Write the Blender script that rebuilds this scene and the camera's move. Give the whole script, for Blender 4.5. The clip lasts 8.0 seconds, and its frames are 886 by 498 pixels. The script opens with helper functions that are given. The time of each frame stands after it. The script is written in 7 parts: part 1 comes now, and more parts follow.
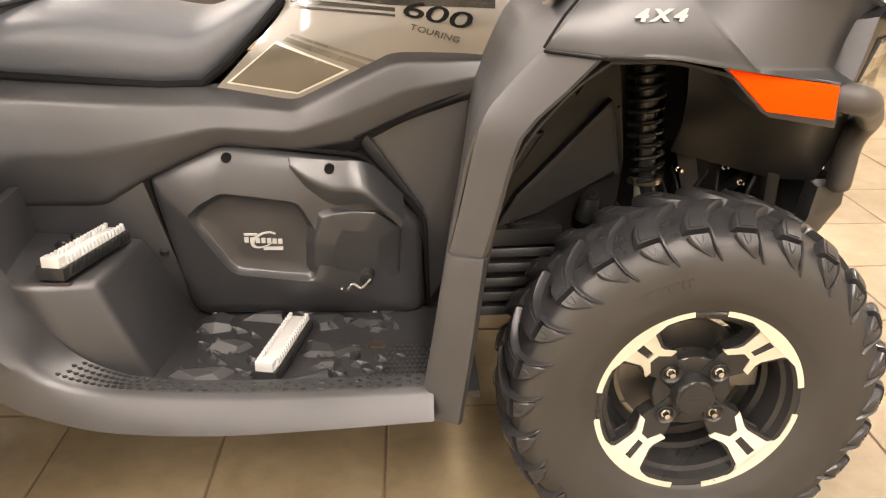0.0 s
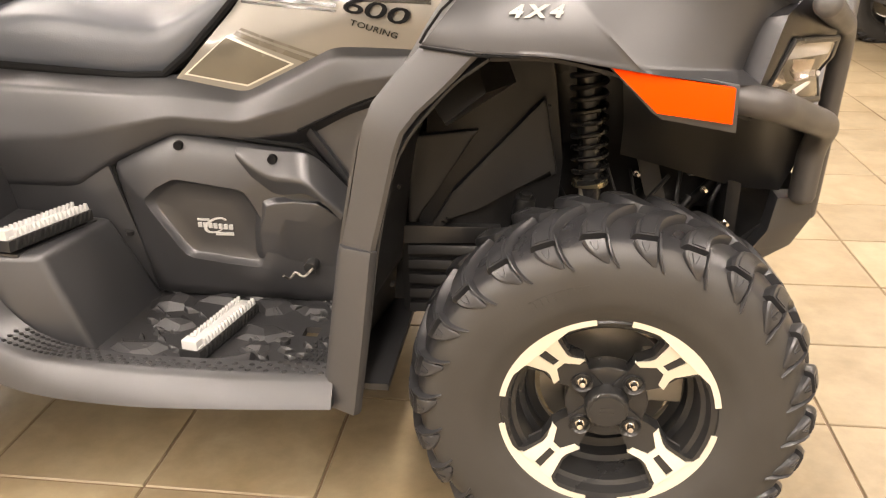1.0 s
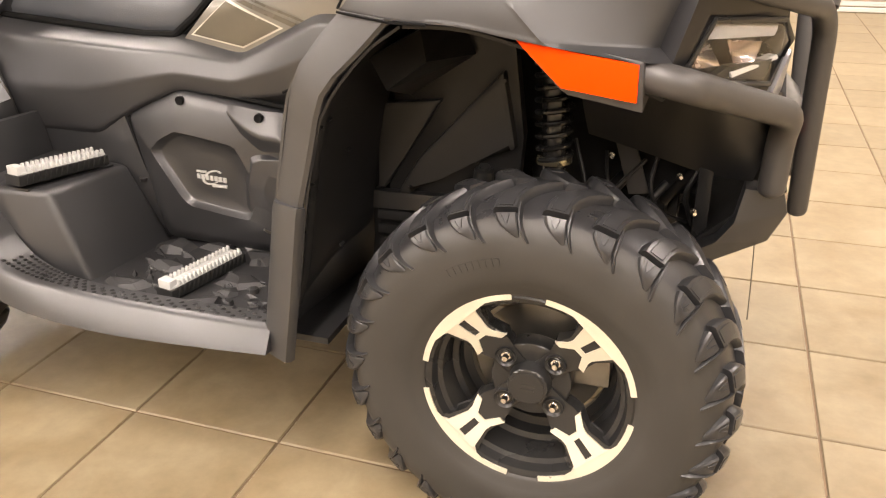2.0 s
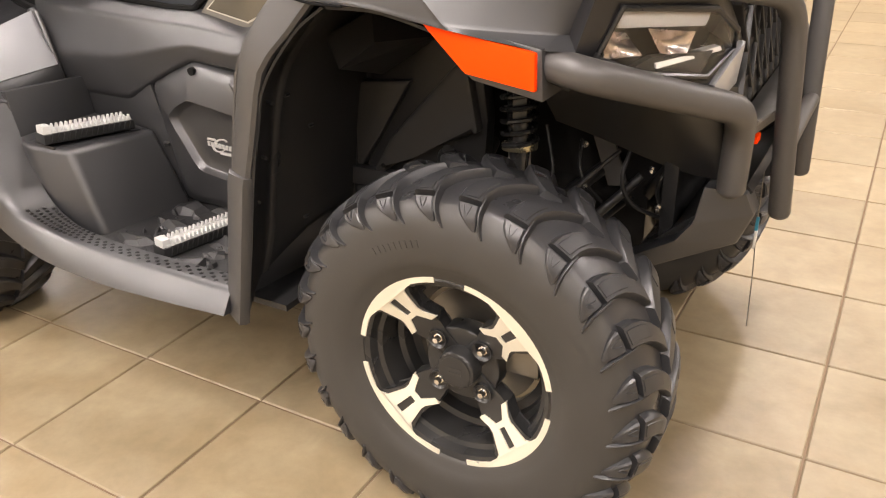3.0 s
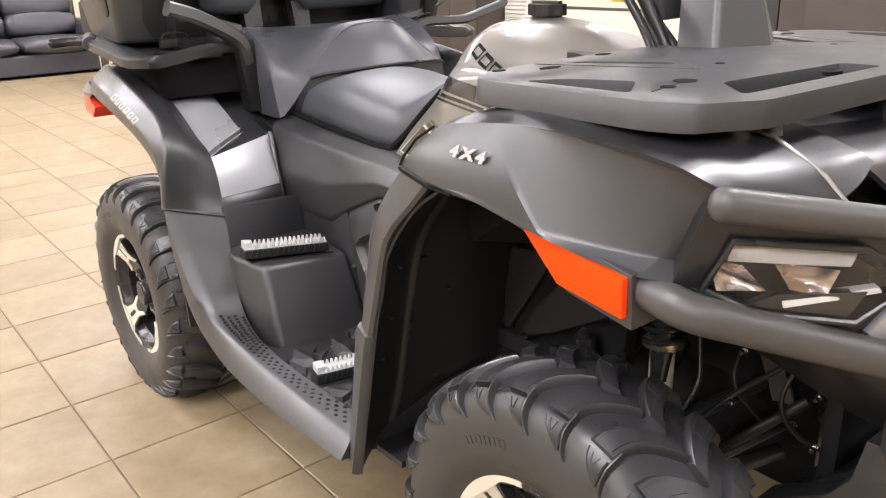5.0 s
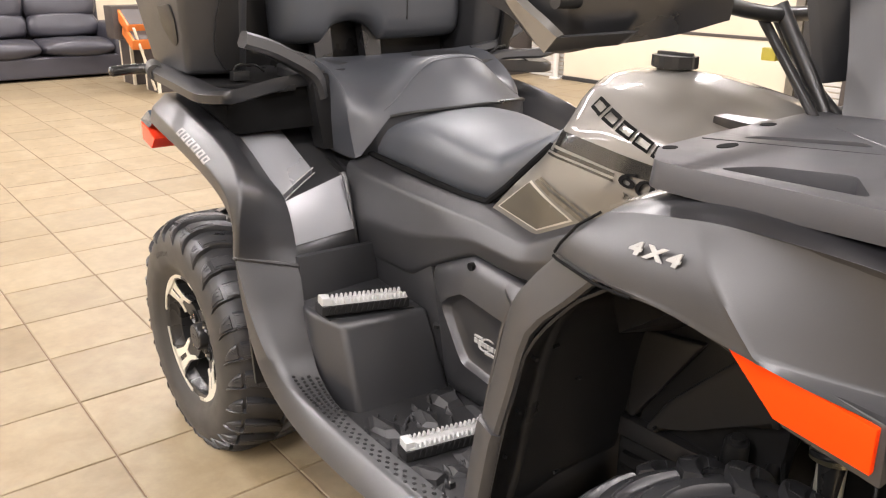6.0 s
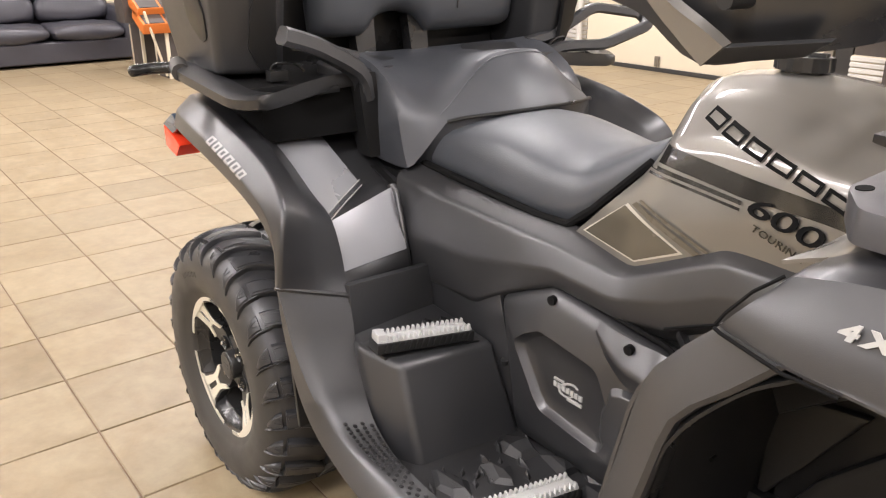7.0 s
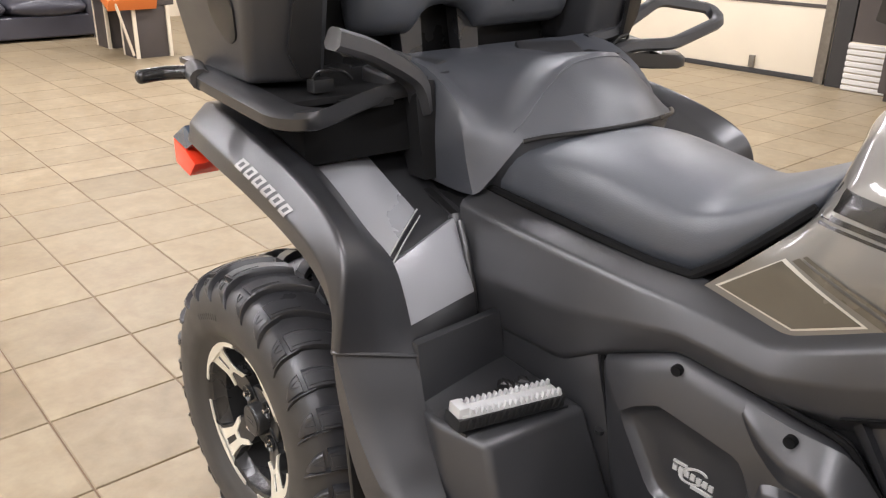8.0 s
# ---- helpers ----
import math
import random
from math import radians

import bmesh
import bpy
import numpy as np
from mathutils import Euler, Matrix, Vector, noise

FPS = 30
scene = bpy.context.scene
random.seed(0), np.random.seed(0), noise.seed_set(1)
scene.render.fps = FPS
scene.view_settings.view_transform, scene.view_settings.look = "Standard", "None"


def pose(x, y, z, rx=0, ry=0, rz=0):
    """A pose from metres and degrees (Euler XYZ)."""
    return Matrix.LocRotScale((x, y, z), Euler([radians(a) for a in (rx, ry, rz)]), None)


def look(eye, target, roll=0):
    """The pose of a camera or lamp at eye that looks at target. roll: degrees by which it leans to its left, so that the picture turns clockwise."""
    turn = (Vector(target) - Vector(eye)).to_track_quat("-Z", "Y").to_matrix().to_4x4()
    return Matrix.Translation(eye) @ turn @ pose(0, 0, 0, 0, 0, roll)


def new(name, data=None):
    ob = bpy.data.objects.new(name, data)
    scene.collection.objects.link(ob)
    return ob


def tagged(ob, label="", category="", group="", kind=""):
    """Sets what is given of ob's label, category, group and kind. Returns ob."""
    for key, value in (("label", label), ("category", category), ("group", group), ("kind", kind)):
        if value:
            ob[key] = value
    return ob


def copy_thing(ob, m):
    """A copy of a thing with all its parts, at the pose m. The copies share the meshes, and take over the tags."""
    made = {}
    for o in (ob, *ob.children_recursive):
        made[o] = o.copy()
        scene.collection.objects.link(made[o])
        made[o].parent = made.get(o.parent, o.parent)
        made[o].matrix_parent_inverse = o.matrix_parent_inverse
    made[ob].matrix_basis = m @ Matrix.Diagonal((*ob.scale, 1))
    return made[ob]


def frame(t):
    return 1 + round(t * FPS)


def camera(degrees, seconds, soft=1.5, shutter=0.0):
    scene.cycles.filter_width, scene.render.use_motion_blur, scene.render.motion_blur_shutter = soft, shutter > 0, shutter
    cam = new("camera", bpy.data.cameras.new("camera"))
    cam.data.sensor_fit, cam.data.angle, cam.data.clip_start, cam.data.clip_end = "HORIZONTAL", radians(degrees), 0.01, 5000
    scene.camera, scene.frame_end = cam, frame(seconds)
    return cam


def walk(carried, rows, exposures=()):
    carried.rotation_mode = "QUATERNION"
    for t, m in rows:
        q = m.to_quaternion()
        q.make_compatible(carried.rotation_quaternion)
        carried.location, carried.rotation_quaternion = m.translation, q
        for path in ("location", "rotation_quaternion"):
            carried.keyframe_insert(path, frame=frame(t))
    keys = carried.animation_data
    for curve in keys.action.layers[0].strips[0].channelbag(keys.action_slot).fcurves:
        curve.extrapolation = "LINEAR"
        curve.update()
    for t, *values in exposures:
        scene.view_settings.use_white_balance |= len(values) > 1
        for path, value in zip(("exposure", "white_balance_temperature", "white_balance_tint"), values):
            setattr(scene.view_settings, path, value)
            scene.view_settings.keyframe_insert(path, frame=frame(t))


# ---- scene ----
cam = camera(57.7, 8.0, soft=1.2)
PATH = [
    (0, (0.295, -1.635, 1.023), (0.374, 0.191, 0.212), -0.0),
    (0.5, (0.462, -1.621, 1.033), (0.396, 0.202, 0.214), -0.5),
    (1, (0.632, -1.629, 1.016), (0.393, 0.184, 0.206), -1.0),
    (1.5, (0.8, -1.619, 1.009), (0.372, 0.15, 0.18), -1.2),
    (2, (0.957, -1.591, 1.001), (0.368, 0.123, 0.154), -0.8),
    (2.2, (1.021, -1.575, 1.01), (0.372, 0.108, 0.148), -0.6),
    (3.3, (1.313, -1.424, 1.005), (0.309, 0.063, 0.121), -1.9),
    (3.5, (1.35, -1.39, 1.006), (0.277, 0.053, 0.131), -2.0),
    (4, (1.417, -1.304, 1.03), (0.173, 0.021, 0.195), -2.7),
    (4.5, (1.424, -1.258, 1.059), (0.042, -0.018, 0.317), -2.0),
    (5, (1.363, -1.232, 1.11), (-0.107, -0.059, 0.43), -1.5),
    (5.2, (1.327, -1.225, 1.125), (-0.169, -0.074, 0.462), -1.1),
    (6.3, (1.027, -1.284, 1.173), (-0.445, -0.106, 0.505), 0.7),
    (6.5, (0.979, -1.277, 1.17), (-0.494, -0.101, 0.498), 0.8),
    (7, (0.856, -1.219, 1.178), (-0.622, -0.074, 0.468), -0.1),
    (7.5, (0.695, -1.186, 1.178), (-0.770, -0.037, 0.443), -0.1),
    (8, (0.510, -1.197, 1.192), (-0.892, 0.008, 0.430), 0.9),
]
EXPOSURES = [(0, 1.18, 7170, 17), (0.5, 1.25, 7200, 17), (1, 1.27, 7180, 17), (2, 1.13, 7150, 18), (3.5, 1.01, 6500, 17), (4.5, 1.00, 6200, 17), (5, 0.92, 6130, 17), (6.5, 0.74, 6400, 17), (8, 0.51, 6000, 16)]
walk(cam, [(t, look(eye, target, roll)) for t, eye, target, roll in PATH], EXPOSURES)


# ---- light ----
world = bpy.data.worlds.new("world")
scene.world = world
world.use_nodes = True
world.node_tree.nodes["Background"].inputs[0].default_value = (0.9, 0.95, 1.0, 1)
world.node_tree.nodes["Background"].inputs[1].default_value = 0.05

LAMP_POWER, LAMP_COLOUR = 47.0, (1.0, 0.963, 0.915)
DAY_POWER, DAY_COLOUR = 520.0, (0.86, 0.93, 1.0)
X0, X1, Y0, Y1, H = -9.6, 6.6, -6.6, 5.42, 3.3


# ---- materials ----
def mat(name, colour, rough=0.5, metal=0.0, vary=0.12, scale=6.0, grain=300.0, bump=0.15, depth=0.0004, coat=0.0, rough_vary=0.08, spec=0.5, blotch=None):
    m = bpy.data.materials.new(name)
    m.use_nodes = True
    nt = m.node_tree
    b = nt.nodes["Principled BSDF"]
    co = nt.nodes.new("ShaderNodeTexCoord")
    n1 = nt.nodes.new("ShaderNodeTexNoise")
    n1.inputs["Scale"].default_value, n1.inputs["Detail"].default_value = scale, 6.0
    n2 = nt.nodes.new("ShaderNodeTexNoise")
    n2.inputs["Scale"].default_value, n2.inputs["Detail"].default_value = grain, 3.0
    nt.links.new(co.outputs["Object"], n1.inputs["Vector"])
    nt.links.new(co.outputs["Object"], n2.inputs["Vector"])
    ramp = nt.nodes.new("ShaderNodeMix")
    ramp.data_type = "RGBA"
    lo = blotch or [c * (1 - vary) for c in colour]
    ramp.inputs[6].default_value = (*lo, 1)
    ramp.inputs[7].default_value = (*[min(1, c * (1 + vary)) for c in colour], 1)
    nt.links.new(n1.outputs["Fac"], ramp.inputs[0])
    nt.links.new(ramp.outputs[2], b.inputs["Base Color"])
    mr = nt.nodes.new("ShaderNodeMapRange")
    mr.inputs[1].default_value, mr.inputs[2].default_value = 0.3, 0.7
    mr.inputs[3].default_value, mr.inputs[4].default_value = max(0.02, rough - rough_vary), min(1, rough + rough_vary)
    nt.links.new(n1.outputs["Fac"], mr.inputs[0])
    nt.links.new(mr.outputs[0], b.inputs["Roughness"])
    if bump:
        bp = nt.nodes.new("ShaderNodeBump")
        bp.inputs["Strength"].default_value, bp.inputs["Distance"].default_value = bump, depth
        nt.links.new(n2.outputs["Fac"], bp.inputs["Height"])
        nt.links.new(bp.outputs[0], b.inputs["Normal"])
    b.inputs["Metallic"].default_value = metal
    b.inputs["Coat Weight"].default_value = coat
    b.inputs["Coat Roughness"].default_value = 0.06
    b.inputs["Specular IOR Level"].default_value = spec
    return m


PLASTIC = mat("grained_plastic", (0.0200, 0.0202, 0.0218), 0.43, vary=0.12, grain=900, bump=0.25, depth=0.0003, spec=0.85)
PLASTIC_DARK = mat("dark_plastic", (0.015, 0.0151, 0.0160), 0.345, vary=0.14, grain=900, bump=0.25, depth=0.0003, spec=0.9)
REAR_PLASTIC = mat("black_fender_plastic", (0.0185, 0.0187, 0.0205), 0.37, vary=0.12, grain=900, bump=0.25, depth=0.0003, spec=0.8)
RACK = mat("moulded_rack_plastic", (0.034, 0.034, 0.037), 0.46, vary=0.12, grain=700, bump=0.3, depth=0.0003, spec=0.6)
LINER = mat("wheel_arch_plastic", (0.0135, 0.0134, 0.0136), 0.33, vary=0.2, grain=500, bump=0.2, spec=0.28)
ARCH_PLASTIC = mat("matte_arch_plastic", (0.0165, 0.0160, 0.0157), 0.47, vary=0.2, grain=600, bump=0.3, spec=0.45)
SATIN = mat("gloss_black_body", (0.012, 0.012, 0.0135), 0.33, vary=0.05, grain=400, bump=0.02, coat=0.08, rough_vary=0.04)
SILVER = mat("champagne_metallic_paint", (0.180, 0.171, 0.152), 0.38, metal=0.6, vary=0.05, grain=2500, bump=0.06, depth=0.0001, coat=1.0)
SILVER_GREY = mat("titanium_metallic_paint", (0.37, 0.375, 0.39), 0.33, metal=0.40, vary=0.05, grain=2500, bump=0.06, depth=0.0001, coat=0.6)
VINYL = mat("black_seat_vinyl", (0.060, 0.065, 0.074), 0.47, vary=0.06, grain=420, bump=0.5, depth=0.0005, spec=0.7)
VINYL_DARK = mat("dark_seat_vinyl", (0.042, 0.045, 0.052), 0.46, vary=0.06, grain=420, bump=0.5, depth=0.0005, spec=0.7)
RUBBER = mat("tyre_rubber", (0.030, 0.0285, 0.026), 0.50, vary=0.25, scale=14, grain=260, bump=0.2, depth=0.0006)
LUG = mat("tread_rubber", (0.025, 0.0252, 0.0268), 0.35, vary=0.2, scale=20, grain=260, bump=0.2, depth=0.0006)
TREAD_BASE = mat("tyre_crown_rubber", (0.025, 0.0248, 0.0262), 0.32, vary=0.2, scale=16, grain=260, bump=0.2, depth=0.0005)
RIM_BLACK = mat("gloss_black_rim", (0.016, 0.016, 0.016), 0.3, vary=0.1, grain=600, bump=0.05)
MACHINED = mat("machined_aluminium", (0.76, 0.73, 0.62), 0.34, metal=0.55, vary=0.06, grain=700, bump=0.08, depth=0.0002)
CHROME = mat("bright_steel", (0.75, 0.73, 0.70), 0.18, metal=1.0, vary=0.05, bump=0)
PAINTED = mat("taupe_painted_steel", (0.085, 0.080, 0.074), 0.40, vary=0.15, scale=20, bump=0.1)
STEEL = mat("grey_steel", (0.24, 0.225, 0.20), 0.38, metal=0.9, vary=0.3, scale=30, bump=0.1)
TUBE = mat("powder_coated_tube", (0.054, 0.051, 0.049), 0.42, vary=0.08, grain=1100, bump=0.3, depth=0.0003)
ORANGE = mat("orange_reflector", (0.95, 0.052, 0.0), 0.6, vary=0.02, grain=800, bump=0.05, spec=0.1)
RED = mat("red_lamp_lens", (0.75, 0.045, 0.015), 0.15, vary=0.1, grain=250, bump=0.1, coat=0.5)
SMOKED = mat("smoked_lens_top", (0.05, 0.07, 0.10), 0.12, vary=0.1, bump=0, coat=0.5)
ALU_PEG = mat("cast_aluminium_peg", (0.58, 0.58, 0.57), 0.36, metal=0.35, vary=0.08, scale=60, bump=0.1)
DECAL_DARK = mat("dark_decal_film", (0.075, 0.066, 0.048), 0.22, vary=0.3, scale=12, bump=0, coat=0.5)
PINSTRIPE = mat("champagne_pinstripe", (0.55, 0.53, 0.46), 0.35, metal=0.4, vary=0.05, bump=0)
DECAL_WHITE = mat("white_lettering", (0.75, 0.74, 0.70), 0.4, vary=0.05, bump=0)
GOLD = mat("zinc_plated_collar", (0.42, 0.38, 0.26), 0.3, metal=0.9, vary=0.1, bump=0)
TEAL = mat("blue_cord", (0.02, 0.20, 0.30), 0.6, vary=0.1, bump=0)
LEATHER = mat("blue_grey_leather", (0.046, 0.045, 0.055), 0.36, vary=0.25, scale=5, grain=90, bump=0.35, depth=0.003)
CREAM = mat("cream_wall_paint", (0.64, 0.56, 0.42), 0.7, vary=0.05, scale=2, grain=120, bump=0.1)
WHITE = mat("cream_painted_metal", (0.66, 0.59, 0.46), 0.45, vary=0.06, scale=3, grain=60, bump=0.08)
SLAT_WHITE = mat("white_slat", (0.60, 0.58, 0.54), 0.5, vary=0.08, scale=5, bump=0.05)
BROWN = mat("dark_brown_laminate", (0.060, 0.050, 0.045), 0.5, vary=0.2, scale=8, grain=80, bump=0.1)
BLACKPOST = mat("scuffed_black_steel", (0.030, 0.028, 0.027), 0.55, vary=0.3, scale=20, bump=0.2, blotch=(0.02, 0.02, 0.02))
STAND_ORANGE = mat("orange_board", (0.62, 0.17, 0.03), 0.5, vary=0.1, bump=0)
GROUT = mat("brown_grout", (0.16, 0.107, 0.065), 0.85, vary=0.3, scale=9, grain=150, bump=0.3, depth=0.001)
CEIL = mat("grey_ceiling_board", (0.30, 0.295, 0.29), 0.85, vary=0.04, scale=4, grain=70, bump=0.3, depth=0.002)


def tile_material():
    m = bpy.data.materials.new("beige_ceramic_tile")
    m.use_nodes = True
    nt = m.node_tree
    b = nt.nodes["Principled BSDF"]
    geo = nt.nodes.new("ShaderNodeNewGeometry")
    inf = nt.nodes.new("ShaderNodeObjectInfo")
    add = nt.nodes.new("ShaderNodeMath")
    add.operation = "ADD"
    nt.links.new(geo.outputs["Random Per Island"], add.inputs[0])
    nt.links.new(inf.outputs["Random"], add.inputs[1])
    shift = nt.nodes.new("ShaderNodeVectorMath")
    shift.operation = "ADD"
    mul = nt.nodes.new("ShaderNodeVectorMath")
    mul.operation = "SCALE"
    mul.inputs[0].default_value = (17.0, 29.0, 11.0)
    nt.links.new(add.outputs[0], mul.inputs["Scale"])
    nt.links.new(geo.outputs["Position"], shift.inputs[0])
    nt.links.new(mul.outputs[0], shift.inputs[1])
    n1 = nt.nodes.new("ShaderNodeTexNoise")
    n1.inputs["Scale"].default_value, n1.inputs["Detail"].default_value, n1.inputs["Distortion"].default_value = 7.5, 7, 0.6
    n2 = nt.nodes.new("ShaderNodeTexNoise")
    n2.inputs["Scale"].default_value, n2.inputs["Detail"].default_value = 60, 4
    nt.links.new(shift.outputs[0], n1.inputs["Vector"])
    nt.links.new(shift.outputs[0], n2.inputs["Vector"])
    r = nt.nodes.new("ShaderNodeValToRGB")
    e = r.color_ramp.elements
    e[0].position, e[0].color = 0.28, (0.196, 0.145, 0.080, 1)
    e[1].position, e[1].color = 0.72, (0.272, 0.219, 0.138, 1)
    mid = e.new(0.5)
    mid.color = (0.233, 0.181, 0.109, 1)
    nt.links.new(n1.outputs["Fac"], r.inputs[0])
    tone = nt.nodes.new("ShaderNodeMapRange")
    tone.inputs[1].default_value, tone.inputs[2].default_value = 0.0, 2.0
    tone.inputs[3].default_value, tone.inputs[4].default_value = 0.84, 1.16
    nt.links.new(add.outputs[0], tone.inputs[0])
    mx = nt.nodes.new("ShaderNodeVectorMath")
    mx.operation = "SCALE"
    nt.links.new(r.outputs[0], mx.inputs[0])
    nt.links.new(tone.outputs[0], mx.inputs["Scale"])
    n3 = nt.nodes.new("ShaderNodeTexNoise")
    n3.inputs["Scale"].default_value, n3.inputs["Detail"].default_value, n3.inputs["Roughness"].default_value = 22, 8, 0.65
    nt.links.new(shift.outputs[0], n3.inputs["Vector"])
    fleck = nt.nodes.new("ShaderNodeMapRange")
    fleck.inputs[1].default_value, fleck.inputs[2].default_value = 0.32, 0.68
    fleck.inputs[3].default_value, fleck.inputs[4].default_value = 0.90, 1.08
    nt.links.new(n3.outputs["Fac"], fleck.inputs[0])
    my = nt.nodes.new("ShaderNodeVectorMath")
    my.operation = "SCALE"
    nt.links.new(mx.outputs[0], my.inputs[0])
    nt.links.new(fleck.outputs[0], my.inputs["Scale"])
    nt.links.new(my.outputs[0], b.inputs["Base Color"])
    rr = nt.nodes.new("ShaderNodeMapRange")
    rr.inputs[3].default_value, rr.inputs[4].default_value = 0.34, 0.55
    nt.links.new(n1.outputs["Fac"], rr.inputs[0])
    nt.links.new(rr.outputs[0], b.inputs["Roughness"])
    bp = nt.nodes.new("ShaderNodeBump")
    bp.inputs["Strength"].default_value, bp.inputs["Distance"].default_value = 0.25, 0.001
    nt.links.new(n2.outputs["Fac"], bp.inputs["Height"])
    nt.links.new(bp.outputs[0], b.inputs["Normal"])
    return m


TILE = tile_material()


def glass_material():
    m = bpy.data.materials.new("clear_lens")
    m.use_nodes = True
    b = m.node_tree.nodes["Principled BSDF"]
    b.inputs["Base Color"].default_value = (0.96, 0.95, 0.93, 1)
    b.inputs["Transmission Weight"].default_value = 1.0
    b.inputs["Roughness"].default_value = 0.03
    b.inputs["IOR"].default_value = 1.3
    return m


GLASS = glass_material()
BAND = mat("black_gloss_film", (0.014, 0.013, 0.011), 0.2, vary=0.2, bump=0, coat=0.4)
CAST = mat("dark_cast_metal", (0.035, 0.033, 0.031), 0.36, metal=0.3, vary=0.3, scale=25, grain=200, bump=0.3, depth=0.001)
MAT_RUBBER = mat("black_mat_rubber", (0.0175, 0.0176, 0.0185), 0.45, vary=0.2, grain=500, bump=0.4, depth=0.0006, spec=0.45)
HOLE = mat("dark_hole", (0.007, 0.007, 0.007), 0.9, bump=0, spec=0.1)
LAMP_GREY = mat("pale_lamp_plastic", (0.30, 0.29, 0.28), 0.35, vary=0.1, bump=0)
BADGE = mat("silver_badge", (0.37, 0.37, 0.355), 0.35, vary=0.05, bump=0)
REFLECTOR = mat("lamp_reflector", (0.56, 0.50, 0.48), 0.24, metal=1.0, vary=0.15, scale=40, bump=0)


def lamp_material():
    m = bpy.data.materials.new("lamp_diffuser")
    m.use_nodes = True
    b = m.node_tree.nodes["Principled BSDF"]
    b.inputs["Base Color"].default_value = (0.9, 0.9, 0.88, 1)
    b.inputs["Emission Color"].default_value = (1.0, 0.93, 0.82, 1)
    b.inputs["Emission Strength"].default_value = 4.0
    return m


DIFFUSER = lamp_material()


# ---- mesh helpers ----
def part(name, bm, material, parent=None, label="", sharp=38, kind=""):
    bmesh.ops.recalc_face_normals(bm, faces=bm.faces)
    me = bpy.data.meshes.new(name)
    bm.to_mesh(me)
    bm.free()
    me.materials.append(material)
    if len(me.polygons):
        me.shade_smooth()
        me.set_sharp_from_angle(angle=radians(sharp))
    ob = new(name, me)
    if parent is not None:
        ob.parent = parent
    if label or kind:
        tagged(ob, label=label, kind=kind)
    return ob


def thing(name, label, category, group="", kind="", at=(0, 0, 0)):
    ob = new(name)
    ob.location = at
    return tagged(ob, label=label, category=category, group=group, kind=kind)


def box(bm, x0, x1, y0, y1, z0, z1, bevel=0.0, seg=2, m=None):
    v = [bm.verts.new((x, y, z)) for z in (z0, z1) for y in (y0, y1) for x in (x0, x1)]
    f = [bm.faces.new([v[i] for i in q]) for q in ((0, 2, 3, 1), (4, 5, 7, 6), (0, 1, 5, 4), (2, 6, 7, 3), (0, 4, 6, 2), (1, 3, 7, 5))]
    if m is not None:
        bmesh.ops.transform(bm, matrix=m, verts=v)
    if bevel:
        edges = list({e for q in f for e in q.edges})
        bmesh.ops.bevel(bm, geom=edges, offset=bevel, segments=seg, profile=0.7, affect="EDGES", clamp_overlap=True)
    return bm


def loft(rings, caps=True, closed=True, bm=None):
    bm = bm or bmesh.new()
    rows = [[bm.verts.new(p) for p in ring] for ring in rings]
    n = len(rows[0])
    for a, b in zip(rows, rows[1:]):
        for i in range(n if closed else n - 1):
            j = (i + 1) % n
            bm.faces.new((a[i], a[j], b[j], b[i]))
    if caps and closed:
        bm.faces.new(rows[0][::-1])
        bm.faces.new(rows[-1])
    return bm


def prism(points, shift, bevel=0.0, seg=2, bm=None):
    """A plate: the outline, and the same outline shifted."""
    own = bmesh.new()
    a = [own.verts.new(p) for p in points]
    b = [own.verts.new(Vector(p) + Vector(shift)) for p in points]
    own.faces.new(a)
    own.faces.new(b[::-1])
    n = len(a)
    for i in range(n):
        own.faces.new((a[i], b[i], b[(i + 1) % n], a[(i + 1) % n]))
    if bevel:
        bmesh.ops.bevel(own, geom=list(own.edges), offset=bevel, segments=seg, profile=0.7, affect="EDGES", clamp_overlap=True)
    if bm is None:
        return own
    return join(bm, own)


def join(bm, other):
    me = bpy.data.meshes.new("joined")
    other.to_mesh(me)
    other.free()
    bm.from_mesh(me)
    bpy.data.meshes.remove(me)
    return bm


def xz(points, y):
    return [(x, y, z) for x, z in points]


def crom(p, t):
    """A smooth curve through the points p at t in 0 .. len - 1."""
    n = len(p)
    i = min(int(t), n - 2)
    f = t - i
    a, b, c, d = (Vector(p[max(0, min(n - 1, k))]) for k in (i - 1, i, i + 1, i + 2))
    if i == 0:
        a = b * 2 - c
    if i == n - 2:
        d = c * 2 - b
    return 0.5 * ((2 * b) + (c - a) * f + (2 * a - 5 * b + 4 * c - d) * f * f + (3 * b - a - 3 * c + d) * f ** 3)


def bent(p, t, w):
    """Straight runs through the points p, with each corner rounded over w."""
    n = len(p) - 1
    k = round(t)
    if 0 < k < n and abs(t - k) < w:
        a, c = Vector(p[k]).lerp(Vector(p[k - 1]), w), Vector(p[k]).lerp(Vector(p[k + 1]), w)
        s = (t - k + w) / (2 * w)
        return a * (1 - s) ** 2 + Vector(p[k]) * 2 * s * (1 - s) + c * s * s
    i = min(int(t), n - 1)
    return Vector(p[i]).lerp(Vector(p[i + 1]), t - i)


